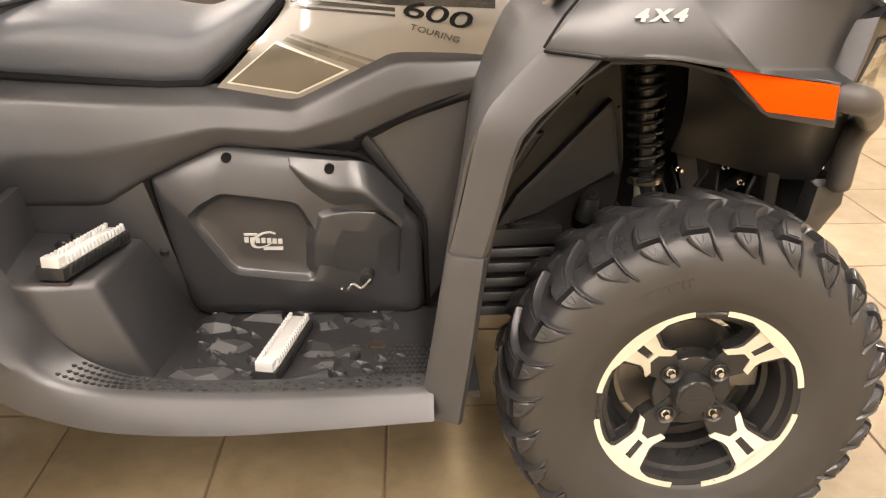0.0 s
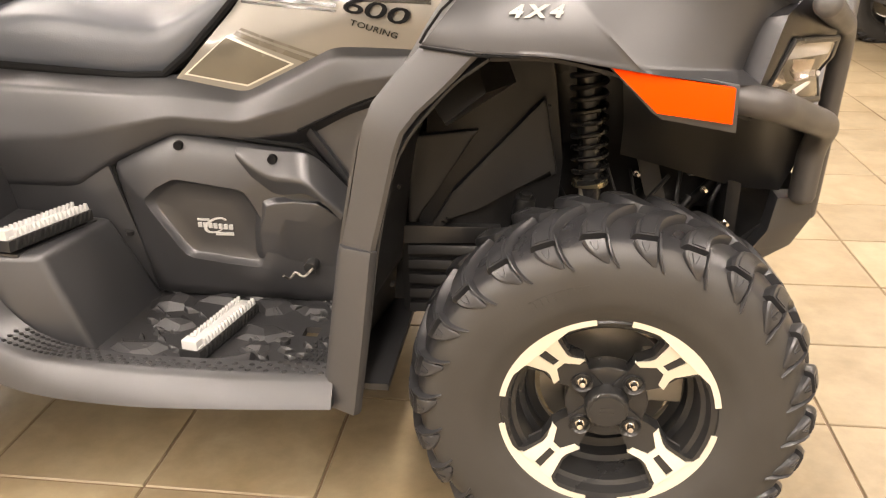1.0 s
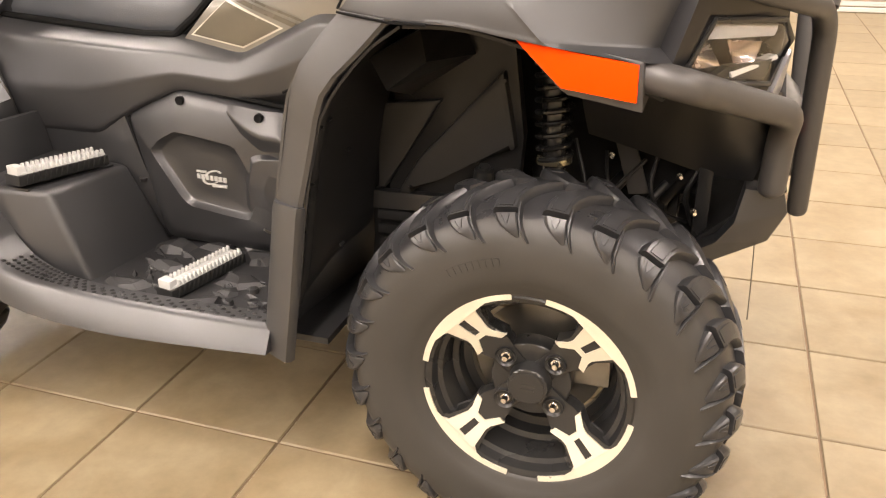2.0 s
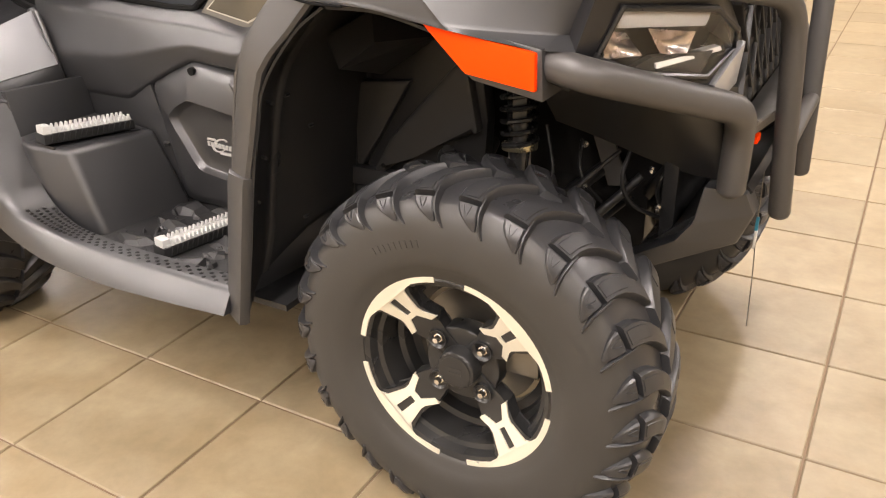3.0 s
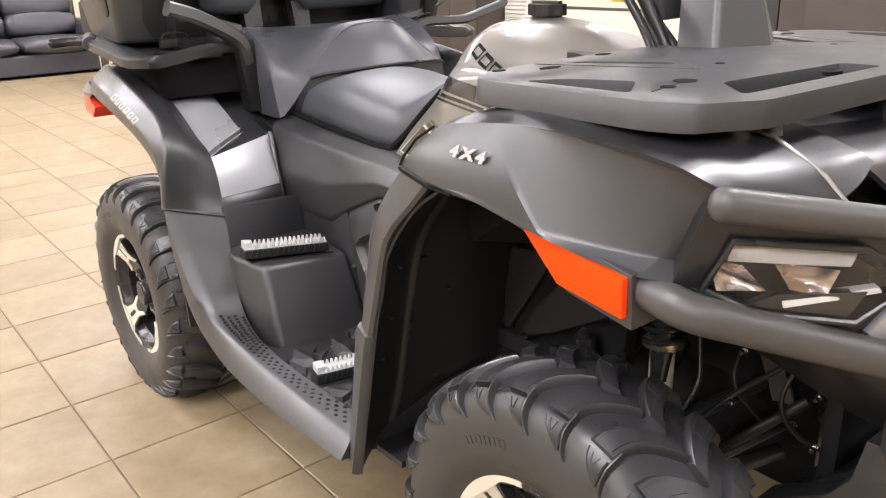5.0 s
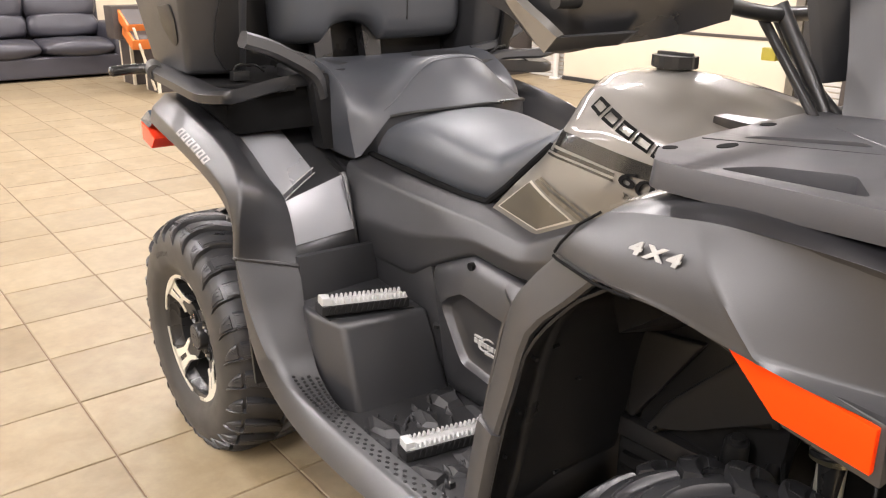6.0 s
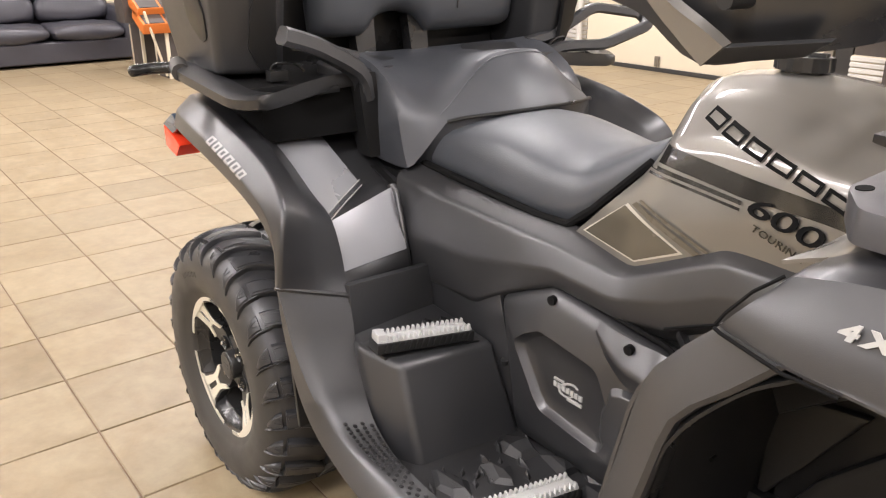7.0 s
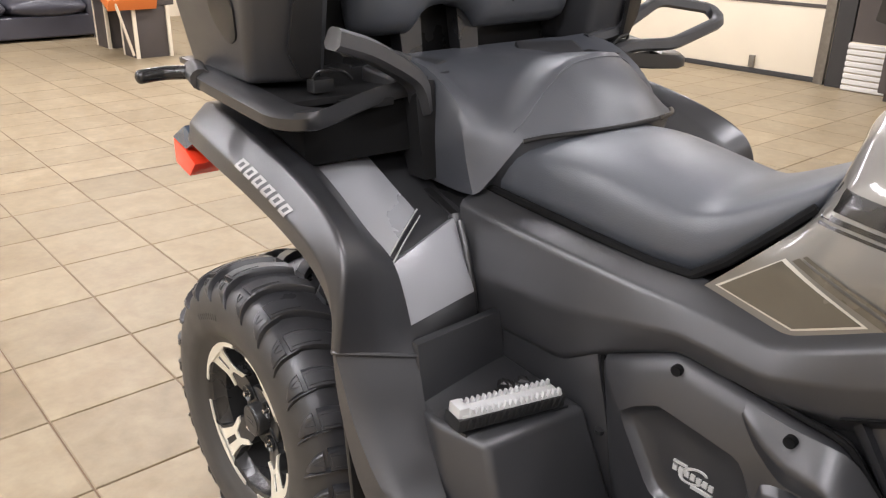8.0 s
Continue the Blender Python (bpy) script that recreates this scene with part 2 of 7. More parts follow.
class Surf:
    """A sheet through a small net of points; wu, wv: how far its folds are rounded (0: smooth all over)."""

    def __init__(self, net, wu=0.0, wv=0.0):
        self.net, self.nu, self.nv, self.wu, self.wv, self.cache = net, len(net) - 1, len(net[0]) - 1, wu, wv, None

    def at(self, u, v):
        cols = [bent(col, v, self.wv) if self.wv else crom(col, v) for col in self.net]
        return bent(cols, u, self.wu) if self.wu else crom(cols, u)

    def normal(self, u, v):
        e = 0.02
        du = self.at(min(self.nu, u + e), v) - self.at(max(0, u - e), v)
        dv = self.at(u, min(self.nv, v + e)) - self.at(u, max(0, v - e))
        return du.cross(dv).normalized()

    def steps(self, n, k, w):
        if not w:
            return [i / k for i in range(n * k + 1)]
        out = [0.0]
        for i in range(1, n):
            out += [i - 0.5] + [i + w * f for f in (-1, -0.5, 0, 0.5, 1)]
        return out + [n - 0.5, float(n)]

    def sheet(self, ku=4, kv=4, thick=0.004, side=1, bm=None):
        bm = bm or bmesh.new()
        us, vs = self.steps(self.nu, ku, self.wu), self.steps(self.nv, kv, self.wv)
        U, V = len(us), len(vs)
        g, h = [], []
        for u in us:
            for v in vs:
                p = self.at(u, v)
                g.append(bm.verts.new(p))
                h.append(bm.verts.new(p - self.normal(u, v) * thick * side))
        q = lambda w, i, j: w[i * V + j]
        for i in range(U - 1):
            for j in range(V - 1):
                bm.faces.new((q(g, i, j), q(g, i + 1, j), q(g, i + 1, j + 1), q(g, i, j + 1)))
                bm.faces.new((q(h, i, j), q(h, i, j + 1), q(h, i + 1, j + 1), q(h, i + 1, j)))
        for i in range(U - 1):
            for j in (0, V - 1):
                bm.faces.new((q(g, i, j), q(h, i, j), q(h, i + 1, j), q(g, i + 1, j)))
        for j in range(V - 1):
            for i in (0, U - 1):
                bm.faces.new((q(g, i, j), q(g, i, j + 1), q(h, i, j + 1), q(h, i, j)))
        return bm

    def depth(self, x, z):
        """The y of the sheet at x, z."""
        if self.cache is None:
            self.cache = [self.at(i / 12, j / 12) for i in range(self.nu * 12 + 1) for j in range(self.nv * 12 + 1)]
        near = sorted(self.cache, key=lambda p: (p.x - x) ** 2 + (p.z - z) ** 2)[:4]
        w = [1 / (1e-6 + (p.x - x) ** 2 + (p.z - z) ** 2) for p in near]
        return sum(p.y * k for p, k in zip(near, w)) / sum(w)


def film(surf, quad, out=-0.0015, n=6, m=3, bm=None):
    """A thin film that lies on the sheet, over the four corners (x, z)."""
    bm = bm or bmesh.new()
    a, b, c, d = (Vector((*p, 0)) for p in quad)
    rows = []
    for i in range(n + 1):
        s = i / n
        top, low = a.lerp(b, s), d.lerp(c, s)
        row = []
        for j in range(m + 1):
            p = top.lerp(low, j / m)
            row.append(bm.verts.new((p.x, surf.depth(p.x, p.y) + out, p.y)))
        rows.append(row)
    for r, s in zip(rows, rows[1:]):
        for j in range(m):
            bm.faces.new((r[j], r[j + 1], s[j + 1], s[j]))
    return bm


def mirror(bm):
    bmesh.ops.scale(bm, vec=(1, -1, 1), verts=bm.verts)
    bmesh.ops.reverse_faces(bm, faces=bm.faces)
    return bm


def rounded(points, radius, n=5):
    """A polyline whose corners are rounded."""
    pts = [Vector(p) for p in points]
    out = [pts[0]]
    for a, b, c in zip(pts, pts[1:], pts[2:]):
        r = min(radius, (a - b).length * 0.48, (c - b).length * 0.48)
        p, q = b + (a - b).normalized() * r, b + (c - b).normalized() * r
        for k in range(n + 1):
            f = k / n
            out.append(p * (1 - f) ** 2 + b * 2 * f * (1 - f) + q * f * f)
    return out + [pts[-1]]


def tube(points, r, seg=14, bm=None, caps=True, domed=False):
    bm = bm or bmesh.new()
    pts = [Vector(p) for p in points]
    rings, up = [], None
    for i, p in enumerate(pts):
        d = (pts[min(i + 1, len(pts) - 1)] - pts[max(i - 1, 0)]).normalized()
        if up is None:
            up = d.orthogonal().normalized()
        up = (up - d * up.dot(d)).normalized()
        side = d.cross(up)
        rad = r[i] if isinstance(r, (list, tuple)) else r
        rings.append([p + (up * math.cos(2 * math.pi * k / seg) + side * math.sin(2 * math.pi * k / seg)) * rad for k in range(seg)])
    if domed:
        for end, ring, q in ((0, rings[0], pts[0] - pts[1]), (1, rings[-1], pts[-1] - pts[-2])):
            q = q.normalized()
            c = pts[0] if end == 0 else pts[-1]
            extra = [[c + (v - c) * math.cos(a) + q * r * 0.7 * math.sin(a) for v in ring] for a in (0.5, 1.0, 1.4)]
            rings = (extra[::-1] + rings) if end == 0 else rings + extra
    return loft(rings, caps=caps, bm=bm)


def bar(points, w, h, radius=0.03):
    """A flattened moulded bar along a path."""
    rings = []
    pts = rounded(points, radius, 5)
    for i, p in enumerate(pts):
        d = (pts[min(i + 1, len(pts) - 1)] - pts[max(i - 1, 0)]).normalized()
        sd = d.cross(Vector((0, 0, 1))).normalized()
        up = sd.cross(d)
        rings.append([p + sd * (w * a) + up * (h * b) for a, b in ((-1, -0.5), (-0.8, 0.7), (-0.4, 1), (0.4, 1), (0.8, 0.7), (1, -0.5), (0.6, -1), (-0.6, -1))])
    return loft(rings)


def cylinder(bm, p, q, r, r2=None, seg=20, bevel=0.0):
    own = tube([p, q], [r, r if r2 is None else r2], seg=seg)
    if bevel:
        caps = [f for f in own.faces if len(f.verts) == seg]
        bmesh.ops.bevel(own, geom=[e for f in caps for e in f.edges], offset=bevel, segments=2, profile=0.6, affect="EDGES", clamp_overlap=True)
    return join(bm, own)


def revolve(profile, seg, bm=None):
    """A ring round the y axis from (radius, y) pairs, closed."""
    rings = []
    for k in range(seg):
        a = 2 * math.pi * k / seg
        rings.append([(r * math.cos(a), y, r * math.sin(a)) for r, y in profile])
    bm = bm or bmesh.new()
    rows = [[bm.verts.new(p) for p in ring] for ring in rings]
    n = len(profile)
    for i in range(seg):
        a, b = rows[i], rows[(i + 1) % seg]
        for j in range(n):
            bm.faces.new((a[j], a[(j + 1) % n], b[(j + 1) % n], b[j]))
    return bm


def lettering(text, size, place, thick=0.0015, shear=0.0, bold=0.0, wide=1.0):
    """Letters as a mesh; place turns their flat x, y into the world."""
    cu = bpy.data.curves.new("letters", "FONT")
    cu.body, cu.size, cu.extrude, cu.offset, cu.resolution_u = text, size, thick, bold, 3
    cu.align_x, cu.align_y, cu.shear = "CENTER", "CENTER", shear
    ob = new("letters", cu)
    me = bpy.data.meshes.new_from_object(ob.evaluated_get(bpy.context.evaluated_depsgraph_get()))
    bpy.data.objects.remove(ob)
    bm = bmesh.new()
    bm.from_mesh(me)
    bpy.data.meshes.remove(me)
    for v in bm.verts:
        v.co.x *= wide
    bmesh.ops.transform(bm, matrix=place, verts=bm.verts)
    return bm


def frame_of(centre, right, up):
    """A pose whose x runs along right and y along up."""
    r = Vector(right).normalized()
    n = r.cross(Vector(up)).normalized()
    u = n.cross(r)
    m = Matrix((r, u, n)).transposed().to_4x4()
    return Matrix.Translation(centre) @ m


def word(name, text, size, place, material, parent, label, thick=0.001, shear=0.0, bold=0.0, wide=1.0, gap=0.12):
    """Each letter is a part of its own, side by side along the x of place."""
    made, x = [], 0.0
    for ch in text:
        bm = lettering(ch, size, Matrix.Identity(4), thick, shear, bold, wide)
        bmesh.ops.remove_doubles(bm, verts=bm.verts, dist=1e-5)
        a, b = min(v.co.x for v in bm.verts), max(v.co.x for v in bm.verts)
        for v in bm.verts:
            v.co.x += x - a
        x += b - a + gap * size
        made.append(bm)
    for bm in made:
        for v in bm.verts:
            v.co.x -= (x - gap * size) / 2
        bmesh.ops.transform(bm, matrix=place, verts=bm.verts)
        part(name, bm, material, parent, label)


def patch(surf, u0, u1, v0, v1, lift, n=4):
    """A thin plate on the sheet, between two values of u and two of v."""
    bm = bmesh.new()
    rows = []
    for i in range(n + 1):
        u = u0 + (u1 - u0) * i / n
        row = []
        for j in range(n + 1):
            v = v0 + (v1 - v0) * j / n
            p, q = surf.at(u, v), surf.normal(u, v)
            if q.y > 0:
                q = -q
            row.append(bm.verts.new(p + q * lift))
        rows.append(row)
    for a, b in zip(rows, rows[1:]):
        for j in range(n):
            bm.faces.new((a[j], a[j + 1], b[j + 1], b[j]))
    return bm


# ---- the room ----
WINDOWS = (-5.6, -2.0, 1.6, 4.8)


def room():
    bm = bmesh.new()
    box(bm, X0 - 0.2, X1 + 0.2, Y0 - 0.2, Y1 + 0.2, -0.15, -0.004)
    slab = tagged(part("floor", bm, GROUT), "beige ceramic tile floor with brown grout joints", "floor", kind="structure")
    for name, q in (("wall_west", (X0 - 0.2, X0, Y0, Y1)), ("wall_east", (X1, X1 + 0.2, Y0, Y1)), ("wall_north", (X0 - 0.2, X1 + 0.2, Y1, Y1 + 0.2))):
        bm = bmesh.new()
        box(bm, *q, -0.004, H)
        tagged(part(name, bm, CREAM), "plain cream painted showroom wall", "wall", kind="structure")
    bm = bmesh.new()
    edges = [X0 - 0.2] + [e for x in WINDOWS for e in (x - 1.4, x + 1.4)] + [X1 + 0.2]
    for a, b in zip(edges[::2], edges[1::2]):
        box(bm, a, b, Y0 - 0.2, Y0, -0.004, H)
    for x in WINDOWS:
        box(bm, x - 1.4, x + 1.4, Y0 - 0.2, Y0, -0.004, 0.5)
        box(bm, x - 1.4, x + 1.4, Y0 - 0.2, Y0, 2.7, H)
    tagged(part("wall_south", bm, CREAM), "plain cream painted wall with shop windows", "wall", kind="structure")
    bm = bmesh.new()
    box(bm, X0 - 0.2, X1 + 0.2, Y0 - 0.2, Y1 + 0.2, H, H + 0.15)
    tagged(part("ceiling", bm, CEIL), "plain grey showroom ceiling", "ceiling", kind="structure")
    return slab


def ceiling_lamp():
    """A long recessed fluorescent fitting."""
    t = thing("ceiling_light", "long white fluorescent ceiling fitting, lit", "ceiling light", group="ceiling lights")
    bm = bmesh.new()
    for x0, x1, y0, y1 in ((-0.17, -0.13, -0.75, 0.75), (0.13, 0.17, -0.75, 0.75), (-0.13, 0.13, -0.75, -0.71), (-0.13, 0.13, 0.71, 0.75)):
        box(bm, x0, x1, y0, y1, -0.05, 0.0, 0.004)
    part("casing", bm, WHITE, t)
    bm = bmesh.new()
    box(bm, -0.128, 0.128, -0.708, 0.708, -0.035, -0.005, 0.004)
    part("diffuser", bm, DIFFUSER, t)
    return t


slab = room()
first = ceiling_lamp()
spots = [(x, y) for x in (-7.6, -5.0, -2.3, 0.8, 3.8) for y in (-5.4, -3.7, -2.0, 1.2, 4.0)]
for k, (x, y) in enumerate(spots):
    if k == 0:
        first.location = (x, y, H)
    else:
        copy_thing(first, pose(x, y, H))
for x, y in spots:
    lamp = bpy.data.lights.new("ceiling_lamp", "AREA")
    lamp.shape, lamp.size, lamp.size_y, lamp.energy, lamp.color = "RECTANGLE", 0.3, 1.45, LAMP_POWER, LAMP_COLOUR
    ob = new("ceiling_lamp", lamp)
    ob.location = (x, y, H - 0.06)


for i, x in enumerate(WINDOWS):
    t = thing("window_%d" % (i + 1), "large shop window in a white frame, daylight outside", "window", kind="structure")
    bm = bmesh.new()
    for a in (x - 1.4, x - 0.03, x + 1.34):
        box(bm, a, a + 0.06, Y0 - 0.13, Y0 - 0.05, 0.5, 2.7, 0.005)
    for z in (0.5, 2.64):
        box(bm, x - 1.4, x + 1.4, Y0 - 0.128, Y0 - 0.052, z, z + 0.06, 0.005)
    part("window_frame", bm, WHITE, t)
    for a in (x - 1.34, x + 0.03):
        bm = bmesh.new()
        box(bm, a, a + 1.31, Y0 - 0.095, Y0 - 0.089, 0.56, 2.64)
        pane = part("pane", bm, GLASS, t)
        pane.visible_shadow = False
    lamp = bpy.data.lights.new("daylight", "AREA")
    lamp.shape, lamp.size, lamp.size_y, lamp.energy, lamp.color = "RECTANGLE", 2.7, 2.1, DAY_POWER, DAY_COLOUR
    ob = new("daylight", lamp)
    ob.matrix_world = pose(x, Y0 - 0.16, 1.6, 90, 0, 180)


# ---- the far side of the room ----
def roller_door():
    t = thing("door_1", "closed cream sectional garage door with dark weathered joints", "garage door", kind="structure")
    x0, x1, y = -5.12, -2.41, Y1 - 0.06
    for i in range(4):
        bm = bmesh.new()
        box(bm, x0, x1, y - 0.02, y + 0.04, 0.04 + i * 0.56, 0.04 + i * 0.56 + 0.545, 0.008)
        part("panel", bm, WHITE, t)
        bm = bmesh.new()
        box(bm, x0, x1 - 0.10, y - 0.026, y - 0.016, 0.575 + i * 0.56, 0.603 + i * 0.56, 0.003)
        part("panel_seam", bm, BROWN, t, "dark weathered joint strip")
    bm = bmesh.new()
    box(bm, x0, x1, y - 0.035, y + 0.03, 0.0, 0.04, 0.006)
    part("bottom_seal", bm, BLACKPOST, t, "dark rubber bottom seal")
    for i in range(2):
        bm = bmesh.new()
        box(bm, -4.2 + i * 1.1, -4.15 + i * 1.1, y - 0.05, y - 0.028, 0.05, 0.15, 0.006)
        part("hinge", bm, STEEL, t)
    bm = bmesh.new()
    box(bm, x1 - 0.1, x1 - 0.02, y - 0.07, y - 0.03, 0, 2.3, 0.005)
    part("track", bm, STEEL, t, "galvanised side track")
    return t


def slat_panel(name, x0, x1, y, z1, label):
    t = thing(name, label, "slat panel", kind="structure")
    bm = bmesh.new()
    box(bm, x0, x1, y + 0.022, Y1 + 0.0, 0, z1)
    part("backing", bm, CREAM, t)
    n = int(z1 / 0.045)
    base = None
    for i in range(n):
        bm = bmesh.new()
        if base is None:
            box(bm, x0, x1, y, y + 0.02, 0.0, 0.036, 0.004, 1)
            base = part("slat", bm, SLAT_WHITE, t)
            base.location.z = 0.004
        else:
            bm.free()
            ob = base.copy()
            scene.collection.objects.link(ob)
            ob.parent, ob.location = t, (0, 0, 0.004 + i * 0.045)
    return t


def post(x, w, z1, material, label, category, name):
    bm = bmesh.new()
    box(bm, x, x + w, Y1 - 0.16, Y1, 0, z1, 0.01)
    ob = part(name, bm, material)
    return tagged(ob, label, category, kind="structure")


roller_door()
post(-2.40, 0.14, 2.6, BLACKPOST, "scuffed black steel door post", "post", "door_post")
post(-2.25, 0.34, 2.6, BROWN, "dark brown laminate wall board beside the door post", "wall board", "wall_board")
bm = bmesh.new()
cylinder(bm, (-5.20, Y1 - 0.12, 0), (-5.20, Y1 - 0.12, 2.9), 0.032, seg=20)
cylinder(bm, (-5.20, Y1 - 0.12, 0), (-5.20, Y1 - 0.12, 0.02), 0.07, seg=20)
tagged(part("pipe", bm, SLAT_WHITE), "pale vertical pipe beside the garage door", "pipe", kind="structure")
slat_panel("wall_panel_west", -5.66, -5.16, Y1 - 0.05, 2.4, "white horizontal slat panel beside the garage door")
slat_panel("wall_panel_centre", -2.25, -1.92, Y1 - 0.21, 0.36, "white horizontal slat panel beside the door post")
slat_panel("wall_panel_east", 1.4, 5.0, Y1 - 0.05, 2.4, "white horizontal slat panel along the showroom wall")


def cabinet(x0, x1, z1, label):
    t = thing("tall_cabinet", label, "cabinet")
    y0, y1 = Y1 - 0.45, Y1 - 0.01
    bm = bmesh.new()
    box(bm, x0, x1, y0 + 0.02, y1, 0.06, z1, 0.006)
    box(bm, x0 + 0.03, x1 - 0.03, y0 + 0.06, y1, 0.0, 0.06)
    part("body", bm, BROWN, t)
    w = (x1 - x0) / 2
    for k in range(2):
        bm = bmesh.new()
        box(bm, x0 + k * w + 0.004, x0 + (k + 1) * w - 0.004, y0, y0 + 0.018, 0.07, z1 - 0.01, 0.003)
        d = part("door", bm, BROWN, t)
        bm = bmesh.new()
        cylinder(bm, (x0 + w + (0.05 if k else -0.05), y0 - 0.025, 0.9), (x0 + w + (0.05 if k else -0.05), y0 - 0.025, 1.1), 0.006)
        part("handle", bm, STEEL, d)
    return t


cabinet(-6.65, -5.70, 1.9, "tall dark brown laminate cabinet against the wall")
cabinet(-1.88, -0.4, 1.9, "wide dark brown laminate cabinet against the wall")


def cushion(x0, x1, y0, y1, z0, z1, puff):
    """A puffy upholstered block."""
    bm = bmesh.new()
    box(bm, x0, x1, y0, y1, z0, z1)
    bmesh.ops.subdivide_edges(bm, edges=bm.edges, cuts=7, use_grid_fill=True)
    c, h = Vector(((x0 + x1) / 2, (y0 + y1) / 2, (z0 + z1) / 2)), Vector(((x1 - x0) / 2, (y1 - y0) / 2, (z1 - z0) / 2))
    for v in bm.verts:
        d = v.co - c
        a, b, e = d.x / h.x, d.y / h.y, d.z / h.z
        k = 1 - 0.07 * (a * a * b * b + b * b * e * e + a * a * e * e)
        bulge = puff * (1 - a * a * 0.6) * (1 - b * b * 0.6) * (1 - e * e * 0.6)
        v.co = c + d * k + d.normalized() * bulge
        v.co += noise.noise_vector(v.co * 6) * 0.012
    return bm


def sofa():
    t = thing("sofa", "dark blue-grey leather three-seat sofa against the wall", "sofa")
    x, y0, y1 = -8.25, -0.95, 1.72
    bm = bmesh.new()
    box(bm, x - 0.85, x, y0 + 0.2, y1 - 0.05, 0.03, 0.24, 0.03, 3)
    part("base", bm, LEATHER, t)
    w = (y1 - y0 - 0.42) / 3
    for k in range(3):
        a = y0 + 0.25 + k * w
        part("seat_cushion", cushion(x - 0.75, x + 0.03, a + 0.005, a + w - 0.005, 0.235, 0.40, 0.03), LEATHER, t, sharp=60)
        bm = cushion(-0.11, 0.11, a + 0.005, a + w - 0.005, 0.0, 0.24, 0.03)
        bmesh.ops.transform(bm, matrix=pose(x - 0.62, 0, 0.40, 0, -12, 0), verts=bm.verts)
        part("lumbar_cushion", bm, LEATHER, t, sharp=60)
        bm = cushion(-0.12, 0.12, a + 0.005, a + w - 0.005, 0.0, 0.34, 0.04)
        bmesh.ops.transform(bm, matrix=pose(x - 0.68, 0, 0.60, 0, -12, 0), verts=bm.verts)
        part("back_cushion", bm, LEATHER, t, sharp=60)
    for a in (y0, y1 - 0.19):
        part("armrest", cushion(x - 0.9, x + 0.02, a, a + 0.24, 0.03, 0.56, 0.03), LEATHER, t, sharp=60)
    bm = bmesh.new()
    box(bm, x - 1.0, x - 0.8, y0 + 0.1, y1 - 0.1, 0.03, 0.86, 0.04, 3)
    part("back", bm, LEATHER, t)
    for a in (y0 + 0.1, y1 - 0.15):
        for b in (x - 0.92, x - 0.06):
            bm = bmesh.new()
            box(bm, b, b + 0.05, a, a + 0.05, 0, 0.035)
            part("foot", bm, BROWN, t)
    return t


sofa()


def brochure_stand():
    """A black counter on two white-edged pedestals with an orange tray."""
    t = thing("display_stand", "black display stand with white edged legs and orange trays", "display stand")
    for x, y in ((-6.85, 1.42), (-7.55, 1.42)):
        bm = bmesh.new()
        box(bm, x - 0.14, x + 0.14, y, y + 0.32, 0.0, 0.44, 0.006)
        leg = part("pedestal", bm, BROWN, t)
        for a, b in ((0.14, -0.006), (0.14, 0.296), (-0.165, -0.006)):
            bm = bmesh.new()
            box(bm, x + a, x + a + 0.025, y + b, y + b + 0.03, 0.0, 0.44, 0.003)
            part("edge_strip", bm, WHITE, leg, "white edge strip")
    bm = bmesh.new()
    box(bm, -7.75, -6.70, 1.36, 1.80, 0.442, 0.50, 0.01)
    part("top", bm, BROWN, t)
    for i, (z, x, c) in enumerate(((0.53, -6.75, STAND_ORANGE), (0.66, -6.85, STAND_ORANGE))):
        bm = bmesh.new()
        box(bm, -0.14, 0.14, 1.20, 1.62, -0.05, 0.05, 0.008, m=pose(x, 0, z, 0, 28, 0))
        part("tray", bm, c, t, "orange slanted tray")
        bm = bmesh.new()
        box(bm, -0.13, 0.13, 1.22, 1.40, 0.052, 0.056, m=pose(x, 0, z, 0, 28, 0))
        box(bm, -0.13, 0.13, 1.42, 1.60, 0.052, 0.056, m=pose(x, 0, z, 0, 28, 0))
        part("card", bm, BROWN, t, "dark printed card")
    bm = bmesh.new()
    tube([(-6.6, 1.22, 0.62), (-6.72, 1.4, 0.03)], 0.012, bm=bm)
    part("strut", bm, WHITE, t)
    bm = bmesh.new()
    box(bm, -7.2, -6.95, 1.15, 1.55, 0.50, 0.80, 0.01)
    part("back_board", bm, BROWN, t)
    return t


brochure_stand()


# ---- the quad bike ----
quad = thing("quad_bike", "dark grey and champagne touring quad bike with orange side reflectors", "quad bike")


# wheels
def carcass(half, s):
    """The tyre's outline from the crown (s = 0) down its flank (s = 1): radius, y and the outward lean."""
    pts = [(0.3000, 0.0), (0.2990, 0.30), (0.2945, 0.57), (0.2845, 0.785), (0.2690, 0.915), (0.2490, 0.982), (0.2270, 1.0), (0.2000, 0.985)]
    f = lambda q: crom([(r, y * half, 0) for r, y in pts], max(0.0, min(1.0, q)) * (len(pts) - 1))
    a, b = f(s - 0.01), f(s + 0.01)
    d = (b - a).normalized()
    p = f(s)
    return p.x, p.y, (d.y, -d.x)


